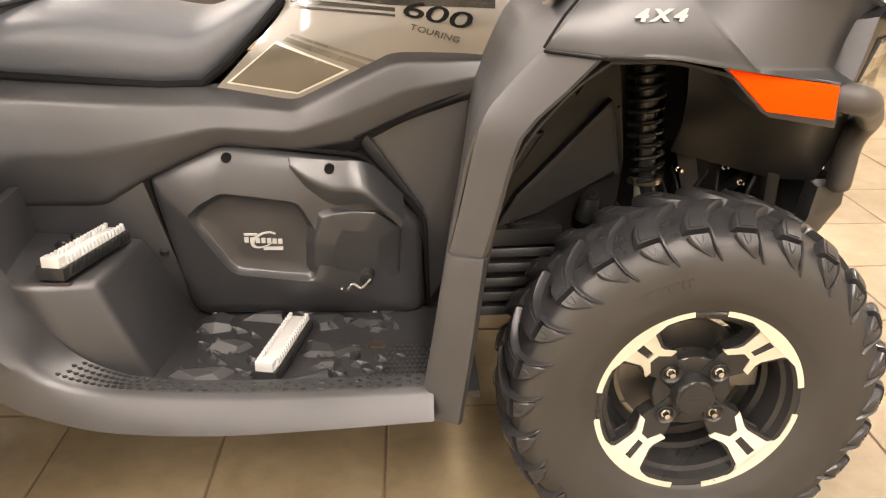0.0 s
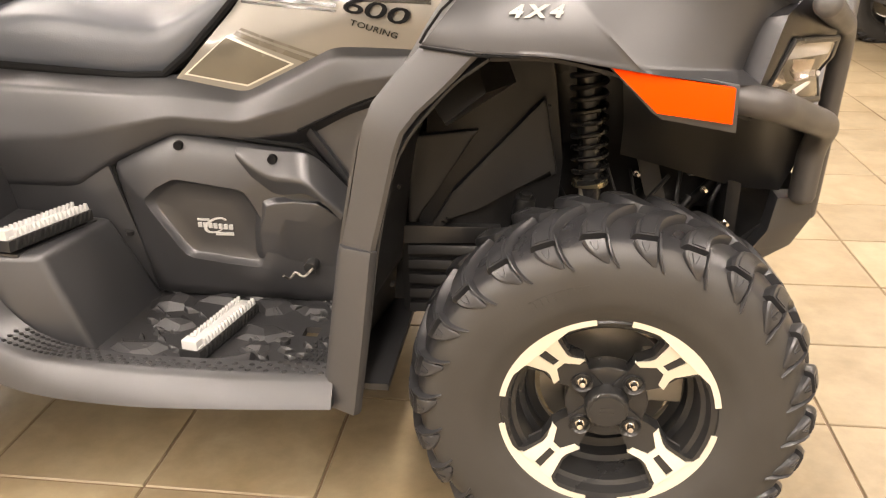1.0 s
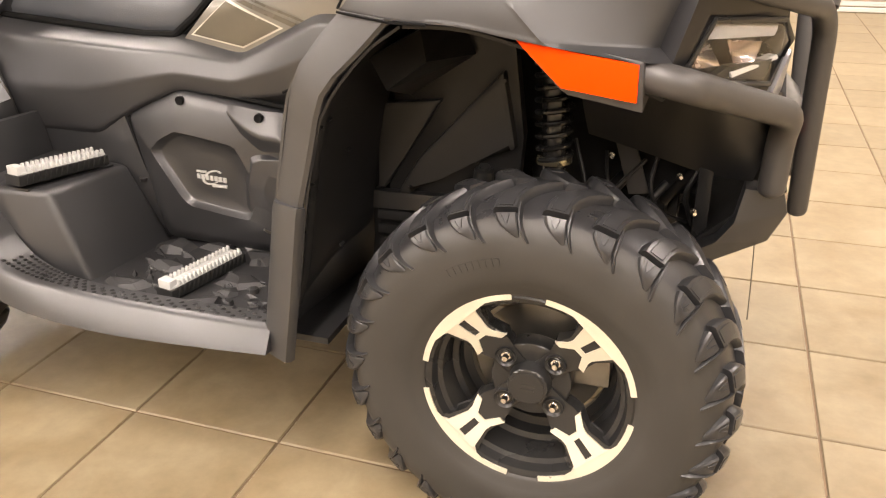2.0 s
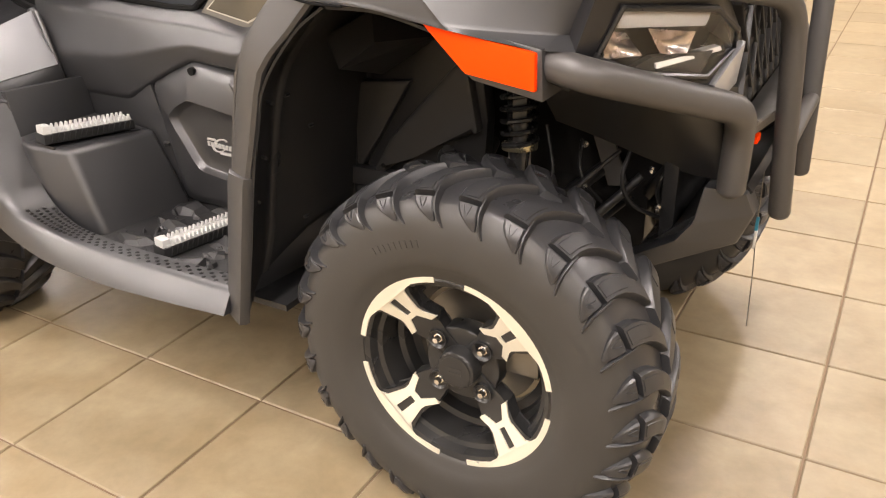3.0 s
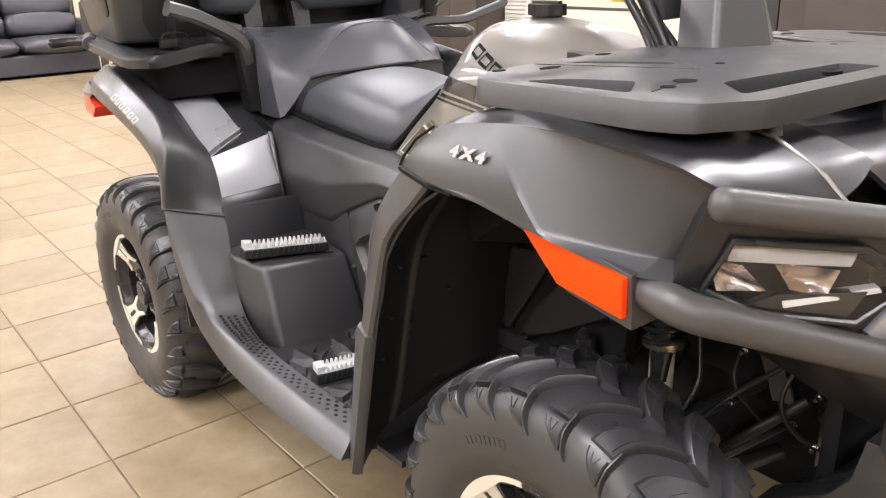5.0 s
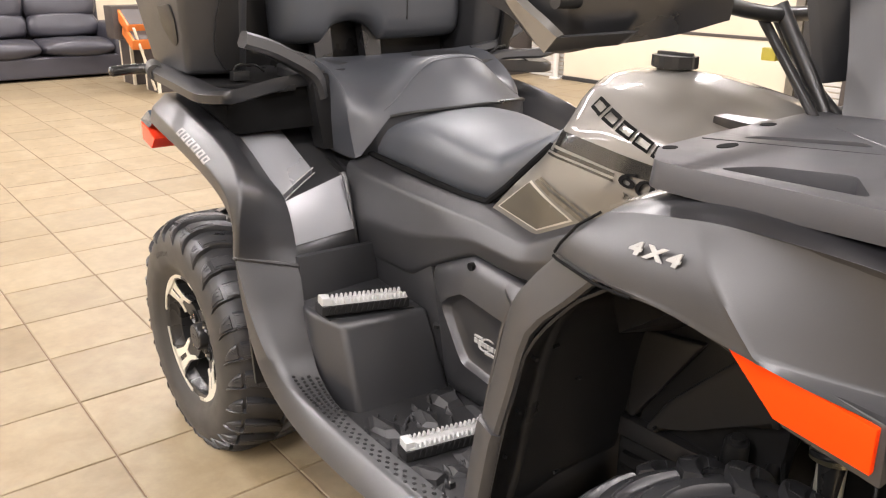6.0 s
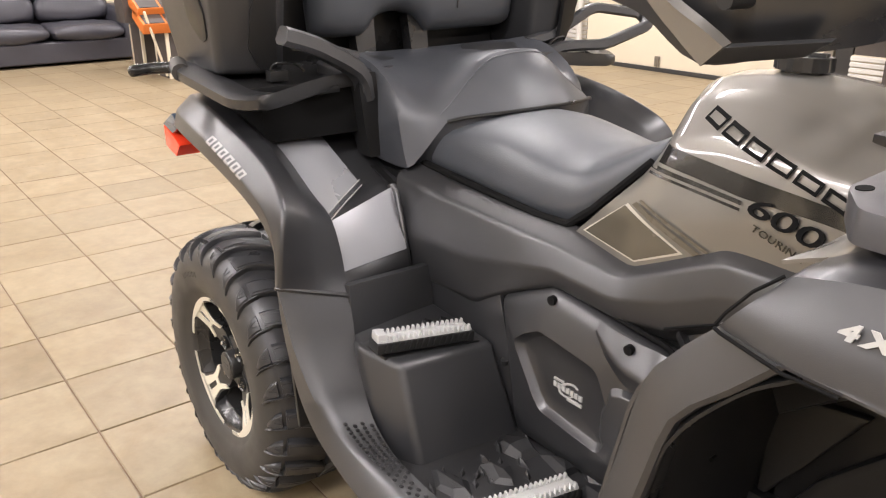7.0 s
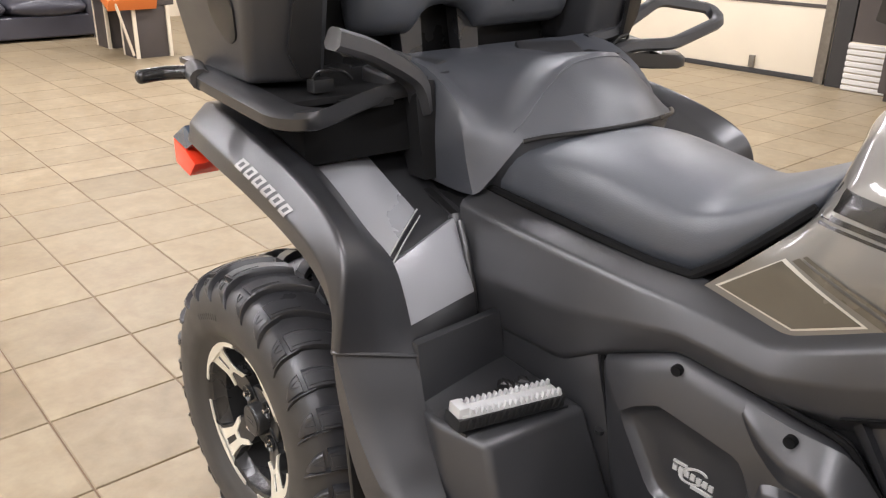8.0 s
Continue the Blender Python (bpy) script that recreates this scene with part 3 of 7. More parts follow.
def lug_strip(bm, half, side, a0, path, edge=0.004, fore_edge=None):
    """One tread lug along (s, turn, width to the rear, width to the front, height)."""
    rings = []
    lead = edge if fore_edge is None else fore_edge
    for s, turn, back, fore, h in path:
        r, y, (nr, ny) = carcass(half, s)
        lo = (r - nr * 0.006, y - ny * 0.006)
        mid = (r + nr * h * 0.72, y + ny * h * 0.72)
        hi = (r + nr * h, y + ny * h)
        trim = min(0.0022, (back + fore) * 0.2)
        a = a0 + turn
        at = lambda q, w: (q[0] * math.cos(a + w / r), side * q[1], q[0] * math.sin(a + w / r))
        rings.append([at(lo, back + edge), at(mid, back + edge * 0.25), at(hi, back - trim), at(hi, -fore + trim), at(mid, -fore - lead * 0.25), at(lo, -fore - lead)])
    return loft(rings, bm=bm)


def make_wheel(half, zc, name="wheel"):
    """A wheel about its own hub, axle along y, its outside towards -y."""
    bm = revolve([(0.152, -half * 0.80), (0.160, -half * 0.84), (0.168, -half * 0.80), (0.150, -half * 0.66), (0.138, -half * 0.1), (0.138, half * 0.5), (0.150, half * 0.7), (0.165, half * 0.80), (0.152, half * 0.84), (0.132, half * 0.6), (0.112, half * 0.2), (0.112, half * 0.08), (0.126, half * 0.05), (0.128, -half * 0.16), (0.137, -half * 0.20), (0.140, -half * 0.62), (0.147, -half * 0.66)], 72)
    rim = part(name, bm, RIM_BLACK, None, "gloss black alloy wheel with machined faces")
    prof = [(0.160, -half * 0.80), (0.170, -half * 0.875), (0.178, -half * 0.89), (0.184, -half * 0.93)] + [(carcass(half, 1 - i / 16)[0], -carcass(half, 1 - i / 16)[1]) for i in range(17)]
    prof = prof + [(r, -y) for r, y in prof[-2::-1]] + [(0.15, half * 0.6), (0.15, -half * 0.6)]
    bm = revolve(prof, 120)

    def clamp(b):
        for v in b.verts:
            v.co.z = max(v.co.z, 0.003 - zc)

    clamp(bm)
    tyre = part("tyre", bm, RUBBER, rim, "black rubber tyre with deep tread lugs")
    tyre.data.materials.append(TREAD_BASE)
    for f in tyre.data.polygons:
        if math.hypot(f.center.x, f.center.z) > 0.284:
            f.material_index = 1
    n = 26
    bm = bmesh.new()
    for k in range(n):
        for side in (-1, 1):
            a0 = -2 * math.pi * (k + (0.5 if side > 0 else 0)) / n
            # broad curved bar from the crown to the shoulder
            lug_strip(bm, half, side, a0, [(0.0, -0.160, 0.015, 0.013, 0.0125), (0.06, -0.108, 0.016, 0.014, 0.0135), (0.14, -0.056, 0.017, 0.015, 0.0140), (0.22, -0.020, 0.0175, 0.016, 0.0140), (0.30, -0.002, 0.018, 0.016, 0.0138), (0.385, 0.004, 0.0175, 0.016, 0.0130)], 0.006, 0.003)
            # sunk-edged panel on the bar's outer end
            lug_strip(bm, half, side, a0, [(0.17, -0.034, 0.011, 0.010, 0.0150), (0.25, -0.010, 0.012, 0.011, 0.0150), (0.33, 0.001, 0.0125, 0.011, 0.0146), (0.370, 0.004, 0.0120, 0.011, 0.0142)], 0.001)
            # wedge below the notch at the bar's end
            lug_strip(bm, half, side, a0, [(0.425, 0.002, 0.016, 0.0145, 0.0105), (0.475, -0.003, 0.0140, 0.0140, 0.0095), (0.53, -0.014, 0.0105, 0.0120, 0.0078), (0.58, -0.030, 0.0060, 0.0085, 0.0052), (0.635, -0.054, 0.0015, 0.0030, 0.0018)], 0.003, 0.001)
            # thin fin that carries the bar's front edge down the flank
            lug_strip(bm, half, side, a0, [(0.33, -0.055, 0.0012, 0.0018, 0.0120), (0.40, -0.057, 0.0014, 0.0020, 0.0118), (0.47, -0.061, 0.0014, 0.0020, 0.0108), (0.54, -0.071, 0.0014, 0.0020, 0.0088), (0.61, -0.088, 0.0012, 0.0016, 0.0062), (0.68, -0.112, 0.0010, 0.0012, 0.0022)], 0.002, 0.003)
            # the small raised mark on the wedge
            lug_strip(bm, half, side, a0, [(0.440, 0.026, 0.001, 0.0012, 0.0116), (0.475, 0.018, 0.001, 0.0012, 0.0108), (0.515, 0.004, 0.001, 0.001, 0.0094)], 0.0008)
            lug_strip(bm, half, side, a0, [(0.440, -0.012, 0.0012, 0.001, 0.0116), (0.475, -0.010, 0.0012, 0.001, 0.0108), (0.515, -0.004, 0.001, 0.001, 0.0094)], 0.0008)
    clamp(bm)
    part("tread", bm, LUG, tyre, "deep curved tread lugs", sharp=30)
    # raised bars where the sidewall carries writing that cannot be read
    bm = bmesh.new()
    for k in range(9):
        a = 1.75 + k * 0.045
        r0, r1, y = 0.219, 0.231, -half * 1.0 + 0.0002
        c = [(r * math.cos(q), y - 0.0010, r * math.sin(q)) for r, q in ((r0, a), (r1, a), (r1, a + 0.03), (r0, a + 0.03))]
        prism(c, (0, 0.004, 0), bm=bm)
    part("sidewall_mark", bm, RUBBER, tyre, "raised moulded sidewall bars")
    # black spokes and hub
    yf = -half * 0.84
    bm = bmesh.new()
    for k in range(4):
        q = Matrix.Rotation(math.pi / 4 + k * math.pi / 2, 4, "Y")
        own = prism([(0.020, yf + 0.034, -0.020), (0.062, yf + 0.034, -0.019), (0.074, yf + 0.030, -0.023), (0.086, yf + 0.025, -0.032), (0.114, yf + 0.015, -0.023), (0.140, yf + 0.006, -0.033), (0.152, yf + 0.003, -0.050), (0.158, yf + 0.002, -0.03), (0.158, yf + 0.002, 0.03), (0.152, yf + 0.003, 0.050), (0.140, yf + 0.006, 0.033), (0.114, yf + 0.015, 0.023), (0.086, yf + 0.025, 0.032), (0.074, yf + 0.030, 0.023), (0.062, yf + 0.034, 0.019), (0.020, yf + 0.034, 0.020)], (0, 0.026, 0), 0.003)
        bmesh.ops.transform(own, matrix=q, verts=own.verts)
        join(bm, own)
    cylinder(bm, (0, yf + 0.036, 0), (0, yf + 0.070, 0), 0.064, seg=36, bevel=0.004)
    part("spokes", bm, RIM_BLACK, rim)
    # machined faces with a slot, and their outer arcs
    for k in range(4):
        q = Matrix.Rotation(math.pi / 4 + k * math.pi / 2, 4, "Y")
        bm = bmesh.new()
        y = yf - 0.001
        rows = [(0.153, (-0.048, -0.006, 0.006, 0.048)), (0.145, (-0.031, -0.0072, 0.0072, 0.031)), (0.113, (-0.021, -0.0062, 0.0062, 0.021)), (0.104, (-0.022, -0.008, 0.008, 0.022)), (0.084, (-0.032, -0.021, 0.021, 0.032))]
        g = [[bm.verts.new((r, y + (0.155 - r) * 0.33, t)) for t in ts] for r, ts in rows]
        for i in range(4):
            for j in range(3):
                if (i, j) not in ((1, 1), (3, 1)):
                    bm.faces.new((g[i][j], g[i][j + 1], g[i + 1][j + 1], g[i + 1][j]))
        m = 14
        arc = []
        for i in range(m + 1):
            a = radians(-36 + 72 * i / m)
            arc.append([bm.verts.new((r * math.cos(a), y, r * math.sin(a))) for r in (0.170, 0.1575)])
        for p, o in zip(arc, arc[1:]):
            bm.faces.new((p[0], o[0], o[1], p[1]))
        inner = [arc[i][1] for i in range(3, m - 2)]
        bm.faces.new(inner + g[0][::-1])
        ex = bmesh.ops.extrude_face_region(bm, geom=list(bm.faces))
        bmesh.ops.translate(bm, vec=(0, 0.006, 0), verts=[e for e in ex["geom"] if isinstance(e, bmesh.types.BMVert)])
        bmesh.ops.transform(bm, matrix=q, verts=bm.verts)
        part("machined_face", bm, MACHINED, rim, "bright machined spoke face")
        # nut
        bm = bmesh.new()
        c = q @ Vector((0.055, yf + 0.030, 0))
        cylinder(bm, c + Vector((0, 0.012, 0)), c, 0.0080, seg=6)
        cylinder(bm, c, c + Vector((0, -0.010, 0)), 0.0058, 0.0045, seg=10)
        part("wheel_nut", bm, CHROME, rim, "bright wheel nut")
        bm = revolve([(0.0125, 0), (0.0165, -0.004), (0.0175, 0.012), (0.0125, 0.012)], 20)
        bmesh.ops.translate(bm, vec=q @ Vector((0.055, yf + 0.030, 0)), verts=bm.verts)
        part("nut_seat", bm, RIM_BLACK, rim)
    bm = bmesh.new()
    cylinder(bm, (0, yf + 0.04, 0), (0, yf + 0.012, 0), 0.0345, 0.032, seg=36, bevel=0.004)
    cylinder(bm, (0, yf + 0.013, 0), (0, yf + 0.0105, 0), 0.026, seg=28)
    cap = part("hub_cap", bm, RIM_BLACK, rim, "black hub cap")
    bm = bmesh.new()
    box(bm, -0.011, 0.011, yf + 0.0095, yf + 0.0105, 0.002, 0.006)
    box(bm, -0.011, 0.011, yf + 0.0095, yf + 0.0105, -0.006, -0.002)
    part("cap_mark", bm, CAST, cap)
    # brake disc and caliper behind the spokes
    bm = revolve([(0.045, yf + 0.095), (0.104, yf + 0.095), (0.104, yf + 0.10), (0.045, yf + 0.10)], 40)
    part("brake_disc", bm, STEEL, rim, "steel brake disc")
    bm = bmesh.new()
    box(bm, 0.055, 0.118, yf + 0.06, yf + 0.125, -0.01, 0.07, 0.008)
    part("brake_caliper", bm, STEEL, rim, "cast brake caliper")
    return rim


front = make_wheel(0.102, 0.286)
front.parent, front.location = quad, (0.743, -0.508, 0.286)
rear = make_wheel(0.134, 0.272)
rear.parent, rear.location = quad, (-0.74, -0.512, 0.272)
for w, at in ((front, (0.743, 0.508, 0.286)), (rear, (-0.74, 0.512, 0.272))):
    c = copy_thing(w, pose(*at, 0, 0, 180))


def both(name, make, material, label="", parent=quad, sharp=38):
    """The same part on both sides."""
    a = part(name, make(), material, parent, label, sharp)
    b = part(name, mirror(make()), material, parent, label, sharp)
    return a, b


# front fenders
FENDER_LOW = [(0.472, -0.590, 0.838), (0.549, -0.604, 0.829), (0.640, -0.605, 0.826), (0.713, -0.604, 0.813), (0.790, -0.600, 0.801), (0.868, -0.588, 0.789), (0.905, -0.562, 0.785)]
FENDER_HIGH = [(0.520, -0.560, 0.897), (0.570, -0.564, 0.909), (0.668, -0.564, 0.921), (0.760, -0.562, 0.921), (0.820, -0.556, 0.916), (0.892, -0.548, 0.906), (0.948, -0.530, 0.884)]


def front_fender():
    """A flat outer face with a slanting crease, ahead of which the face steps in and leaves a ledge over the reflector."""
    n, m, thick, fold = 90, 26, 0.006, 44
    out, back = [], []
    past = lambda p: p.x - (0.748 - 1.0 * (p.z - 0.812))
    face = lambda u, f: bent(FENDER_LOW, u, 0.3).lerp(bent(FENDER_HIGH, u, 0.3), f)
    folds = []
    for j in range(m + 2):
        f, a, b = max(0, j - 1) / m, 0.3, 5.7
        for k in range(24):
            c = (a + b) / 2
            a, b = (a, c) if past(face(c, f)) > 0 else (c, b)
        folds.append(a)
    for i in range(n + 1):
        col = []
        for j in range(m + 2):
            f = max(0, j - 1) / m
            u = folds[j] * i / fold if i <= fold else folds[j] + (6.0 - folds[j]) * (i - fold) / (n - fold)
            p = face(u, f)
            p.y -= 0.010 * math.sin(math.pi * f) * (1 - 0.3 * u / 6)
            if i == fold:
                p.y -= 0.0012 * (1 - f)
            ahead = max(0.0, past(p))
            step = 0.36 * ahead * (1 - f) ** 0.85
            if j == 0:
                step = 0.0
            elif j == 1:
                p.z += 0.22 * step + 0.003
            else:
                p.z += 0.22 * 0.34 * ahead * (1 - f) ** 3
            p.y += step
            col.append(p)
        out.append(col)
        back.append([p + Vector((0, thick, -0.001)) for p in col])
    bm = bmesh.new()
    g = [[bm.verts.new(p) for p in c] for c in out]
    h = [[bm.verts.new(p) for p in c] for c in back]
    for i in range(n):
        for j in range(m + 1):
            bm.faces.new((g[i][j], g[i + 1][j], g[i + 1][j + 1], g[i][j + 1]))
            bm.faces.new((h[i][j], h[i][j + 1], h[i + 1][j + 1], h[i + 1][j]))
        for j in (0, m + 1):
            bm.faces.new((g[i][j], h[i][j], h[i + 1][j], g[i + 1][j]))
    for j in range(m + 1):
        for i in (0, n):
            bm.faces.new((g[i][j], g[i][j + 1], h[i][j + 1], h[i][j]))
    return bm


FENDER_TOP = Surf([
    [(0.520, -0.560, 0.896), (0.527, -0.53, 0.905), (0.535, -0.45, 0.912), (0.55, -0.34, 0.915)],
    [(0.570, -0.564, 0.908), (0.573, -0.53, 0.920), (0.58, -0.45, 0.924), (0.59, -0.34, 0.925)],
    [(0.668, -0.564, 0.920), (0.668, -0.53, 0.932), (0.668, -0.45, 0.935), (0.67, -0.34, 0.935)],
    [(0.760, -0.562, 0.920), (0.761, -0.52, 0.931), (0.763, -0.45, 0.934), (0.765, -0.34, 0.935)],
    [(0.820, -0.556, 0.915), (0.822, -0.515, 0.925), (0.826, -0.44, 0.929), (0.83, -0.34, 0.930)],
    [(0.892, -0.548, 0.905), (0.896, -0.505, 0.914), (0.902, -0.43, 0.918), (0.91, -0.34, 0.920)],
    [(0.948, -0.530, 0.883), (0.955, -0.49, 0.893), (0.965, -0.42, 0.901), (0.975, -0.34, 0.902)],
    [(1.005, -0.460, 0.866), (1.008, -0.43, 0.872), (1.006, -0.39, 0.880), (0.995, -0.34, 0.892)],
])
both("fender_top", lambda: FENDER_TOP.sheet(4, 4, 0.006), SATIN, "satin black upper fender surface")
both("front_fender", front_fender, PLASTIC, "dark grey plastic front fender")
bm = prism(xz([(0.700, 0.821), (0.715, 0.817), (0.874, 0.791), (0.877, 0.727), (0.781, 0.744), (0.770, 0.752)], -0.588), (0, 0.10, 0), 0.004)
trim = part("fender_trim", bm, PLASTIC, quad)
bm = prism(xz([(0.713, 0.812), (0.868, 0.787), (0.869, 0.741), (0.774, 0.754)], -0.596), (0, 0.010, 0), 0.0015)
part("side_reflector", bm, ORANGE, trim, "bright orange side reflector")
bm = mirror(prism(xz([(0.700, 0.821), (0.715, 0.817), (0.874, 0.791), (0.877, 0.727), (0.781, 0.744), (0.770, 0.752)], -0.588), (0, 0.10, 0), 0.004))
trim = part("fender_trim", bm, PLASTIC, quad)
bm = mirror(prism(xz([(0.713, 0.812), (0.868, 0.787), (0.869, 0.741), (0.774, 0.754)], -0.596), (0, 0.010, 0), 0.0015))
part("side_reflector", bm, ORANGE, trim, "bright orange side reflector")
word("badge_letter", "4X4", 0.0205, frame_of((0.618, -0.5950, 0.8795), (0.088, 0, 0.0), (0, 0.19, 1)), BADGE, quad, "silver four wheel drive lettering", 0.001, 0.25, 0.0010, 1.45, -0.04)


for s in (1, -1):
    line = [(0.470, -0.594, 0.836), (0.480, -0.598, 0.835), (0.549, -0.609, 0.8275), (0.60, -0.608, 0.826)]
    part("fender_seam", tube([(x, y * s, z) for x, y, z in line], 0.0020, seg=6), HOLE, quad)
    line = [(0.470, -0.592, 0.840), (0.478, -0.591, 0.854), (0.497, -0.582, 0.880), (0.516, -0.565, 0.897)]
    part("fender_seam", tube([(x, y * s, z) for x, y, z in line], 0.0020, seg=6), HOLE, quad)


# mudguard in front of the footwell
def flare(a, b, c, d, out=0.0):
    """Rings of (rear x, z, y) and (front x, z, y)."""
    rings = []
    for (rx, ry, rz), (fx, fy, fz), deep in zip(a, b, c):
        rings.append([(rx, ry + 0.006, rz), (rx + 0.008, ry - out, rz - 0.002), (fx - 0.006, fy - out, fz + 0.002), (fx, fy + 0.004, fz), (fx + 0.002, fy + deep * 0.5, fz), (rx + 0.012, ry + deep, rz)])
    return loft(rings)


UP_R = [(0.472, -0.592, 0.838), (0.436, -0.592, 0.802), (0.402, -0.592, 0.762), (0.388, -0.593, 0.735), (0.380, -0.595, 0.70), (0.366, -0.598, 0.63), (0.349, -0.602, 0.556)]
UP_F = [(0.549, -0.604, 0.829), (0.505, -0.606, 0.784), (0.468, -0.607, 0.750), (0.446, -0.608, 0.722), (0.435, -0.609, 0.69), (0.418, -0.612, 0.62), (0.400, -0.615, 0.552)]
both("mudguard_upper", lambda: flare(UP_R, UP_F, [0.024] * 7, 0), PLASTIC, "dark grey front mudguard rim")
LO_R = [(0.346, -0.604, 0.557), (0.343, -0.606, 0.545), (0.322, -0.609, 0.41), (0.303, -0.612, 0.292)]
LO_F = [(0.402, -0.616, 0.553), (0.400, -0.619, 0.540), (0.384, -0.630, 0.41), (0.367, -0.638, 0.291)]
both("mudguard_lower", lambda: flare(LO_R, LO_F, [0.024] * 4, 0, 0.004), PLASTIC, "dark grey lower mudguard panel")
GUARD = Surf([[(x + d, y0 + e, z + (0.45 * e if z < 0.31 else 0.0)) for d, e in ((-0.002, 0.004), (-0.016, 0.030), (-0.032, 0.065), (-0.037, 0.085), (-0.030, 0.096), (-0.034, 0.108), (-0.018, 0.20), (-0.004, 0.29))] for x, y0, z in (
    (0.366, -0.630, 0.300), (0.386, -0.622, 0.42), (0.404, -0.612, 0.55), (0.438, -0.607, 0.69), (0.505, -0.604, 0.780), (0.560, -0.600, 0.822))])
both("inner_mudguard", lambda: GUARD.sheet(4, 4, 0.004), LINER, "black inner mudguard with a raised rib")
for x, y, z in ((0.386, -0.580, 0.50), (0.400, -0.568, 0.575), (0.421, -0.562, 0.665), (0.366, -0.590, 0.40)):
    for s in (1, -1):
        bm = bmesh.new()
        cylinder(bm, (x - 0.012, y * s, z), (x + 0.002, (y - 0.003) * s, z), 0.0028, seg=8)
        part("guard_screw", bm, LINER, quad, "small screw in the mudguard edge")
ARCH = Surf([
    [(0.56, -0.59, 0.822), (0.57, -0.45, 0.840), (0.58, -0.30, 0.85)],
    [(0.65, -0.59, 0.820), (0.66, -0.45, 0.855), (0.67, -0.30, 0.86)],
    [(0.78, -0.585, 0.785), (0.80, -0.45, 0.84), (0.80, -0.30, 0.85)],
    [(0.90, -0.56, 0.740), (0.92, -0.45, 0.79), (0.93, -0.30, 0.80)],
])
both("wheel_arch", lambda: ARCH.sheet(4, 4, 0.005), LINER, "black wheel arch liner")
both("arch_wall", lambda: prism(xz([(0.40, 0.30), (0.56, 0.30), (0.60, 0.40), (0.655, 0.47), (0.665, 0.60), (0.648, 0.74), (0.63, 0.85), (0.55, 0.85), (0.44, 0.72)], -0.315), (0, 0.03, 0), 0.004), LINER, "black inner wing panel")
both("arch_panel", lambda: prism(xz([(0.633, 0.712), (0.656, 0.581), (0.517, 0.524), (0.462, 0.480), (0.440, 0.480), (0.478, 0.545)], -0.335), (0, 0.03, 0), 0.012, 4), ARCH_PLASTIC, "raised inner wing panel")
both("arch_panel", lambda: prism(xz([(0.405, 0.640), (0.524, 0.654), (0.452, 0.545), (0.412, 0.484), (0.400, 0.484)], -0.328), (0, 0.03, 0), 0.012, 4), ARCH_PLASTIC, "raised inner wing panel")
both("arch_box", lambda: loft([[(0.486, -0.474, 0.703), (0.545, -0.458, 0.746), (0.530, -0.440, 0.790), (0.452, -0.456, 0.748)], [(0.470, -0.330, 0.660), (0.585, -0.330, 0.735), (0.560, -0.330, 0.800), (0.430, -0.330, 0.745)]]), LINER, "black moulded box in the wheel arch")
both("vent_back", lambda: prism(xz([(0.385, 0.305), (0.555, 0.305), (0.560, 0.470), (0.385, 0.470)], -0.321), (0, 0.02, 0), 0.002), LINER, "black vent opening")
both("vent_frame", lambda: prism(xz([(0.385, 0.445), (0.562, 0.452), (0.562, 0.482), (0.385, 0.480)], -0.334), (0, 0.02, 0), 0.003), PLASTIC_DARK, "vent frame")
for i in range(5):
    both("vent_slat", lambda: prism([(0.398, -0.336, 0.310 + i * 0.029), (0.552, -0.336, 0.313 + i * 0.029), (0.552, -0.330, 0.328 + i * 0.029), (0.398, -0.330, 0.325 + i * 0.029)], (0, 0.014, 0.003), 0.002), LINER)
for x, y, z in ((0.402, -0.50, 0.66), (0.412, -0.46, 0.60), (0.398, -0.48, 0.44), (0.64, -0.345, 0.70), (0.47, -0.345, 0.50)):
    for s in (1, -1):
        bm = bmesh.new()
        cylinder(bm, (x, y * s, z), (x, (y - 0.010) * s, z), 0.0030, seg=6)
        part("arch_bolt", bm, LINER, quad, "small steel bolt head")
NOSE_SIDE = Surf([
    [(0.750, -0.345, 0.79), (0.760, -0.320, 0.68), (0.765, -0.255, 0.600)],
    [(0.860, -0.420, 0.765), (0.855, -0.330, 0.67), (0.840, -0.245, 0.578)],
    [(0.960, -0.430, 0.735), (0.965, -0.330, 0.64), (0.960, -0.245, 0.545)],
    [(1.050, -0.310, 0.700), (1.050, -0.290, 0.62), (1.036, -0.262, 0.543)],
])
both("front_side_panel", lambda: NOSE_SIDE.sheet(4, 4, 0.006), PLASTIC_DARK, "dark lower nose panel")

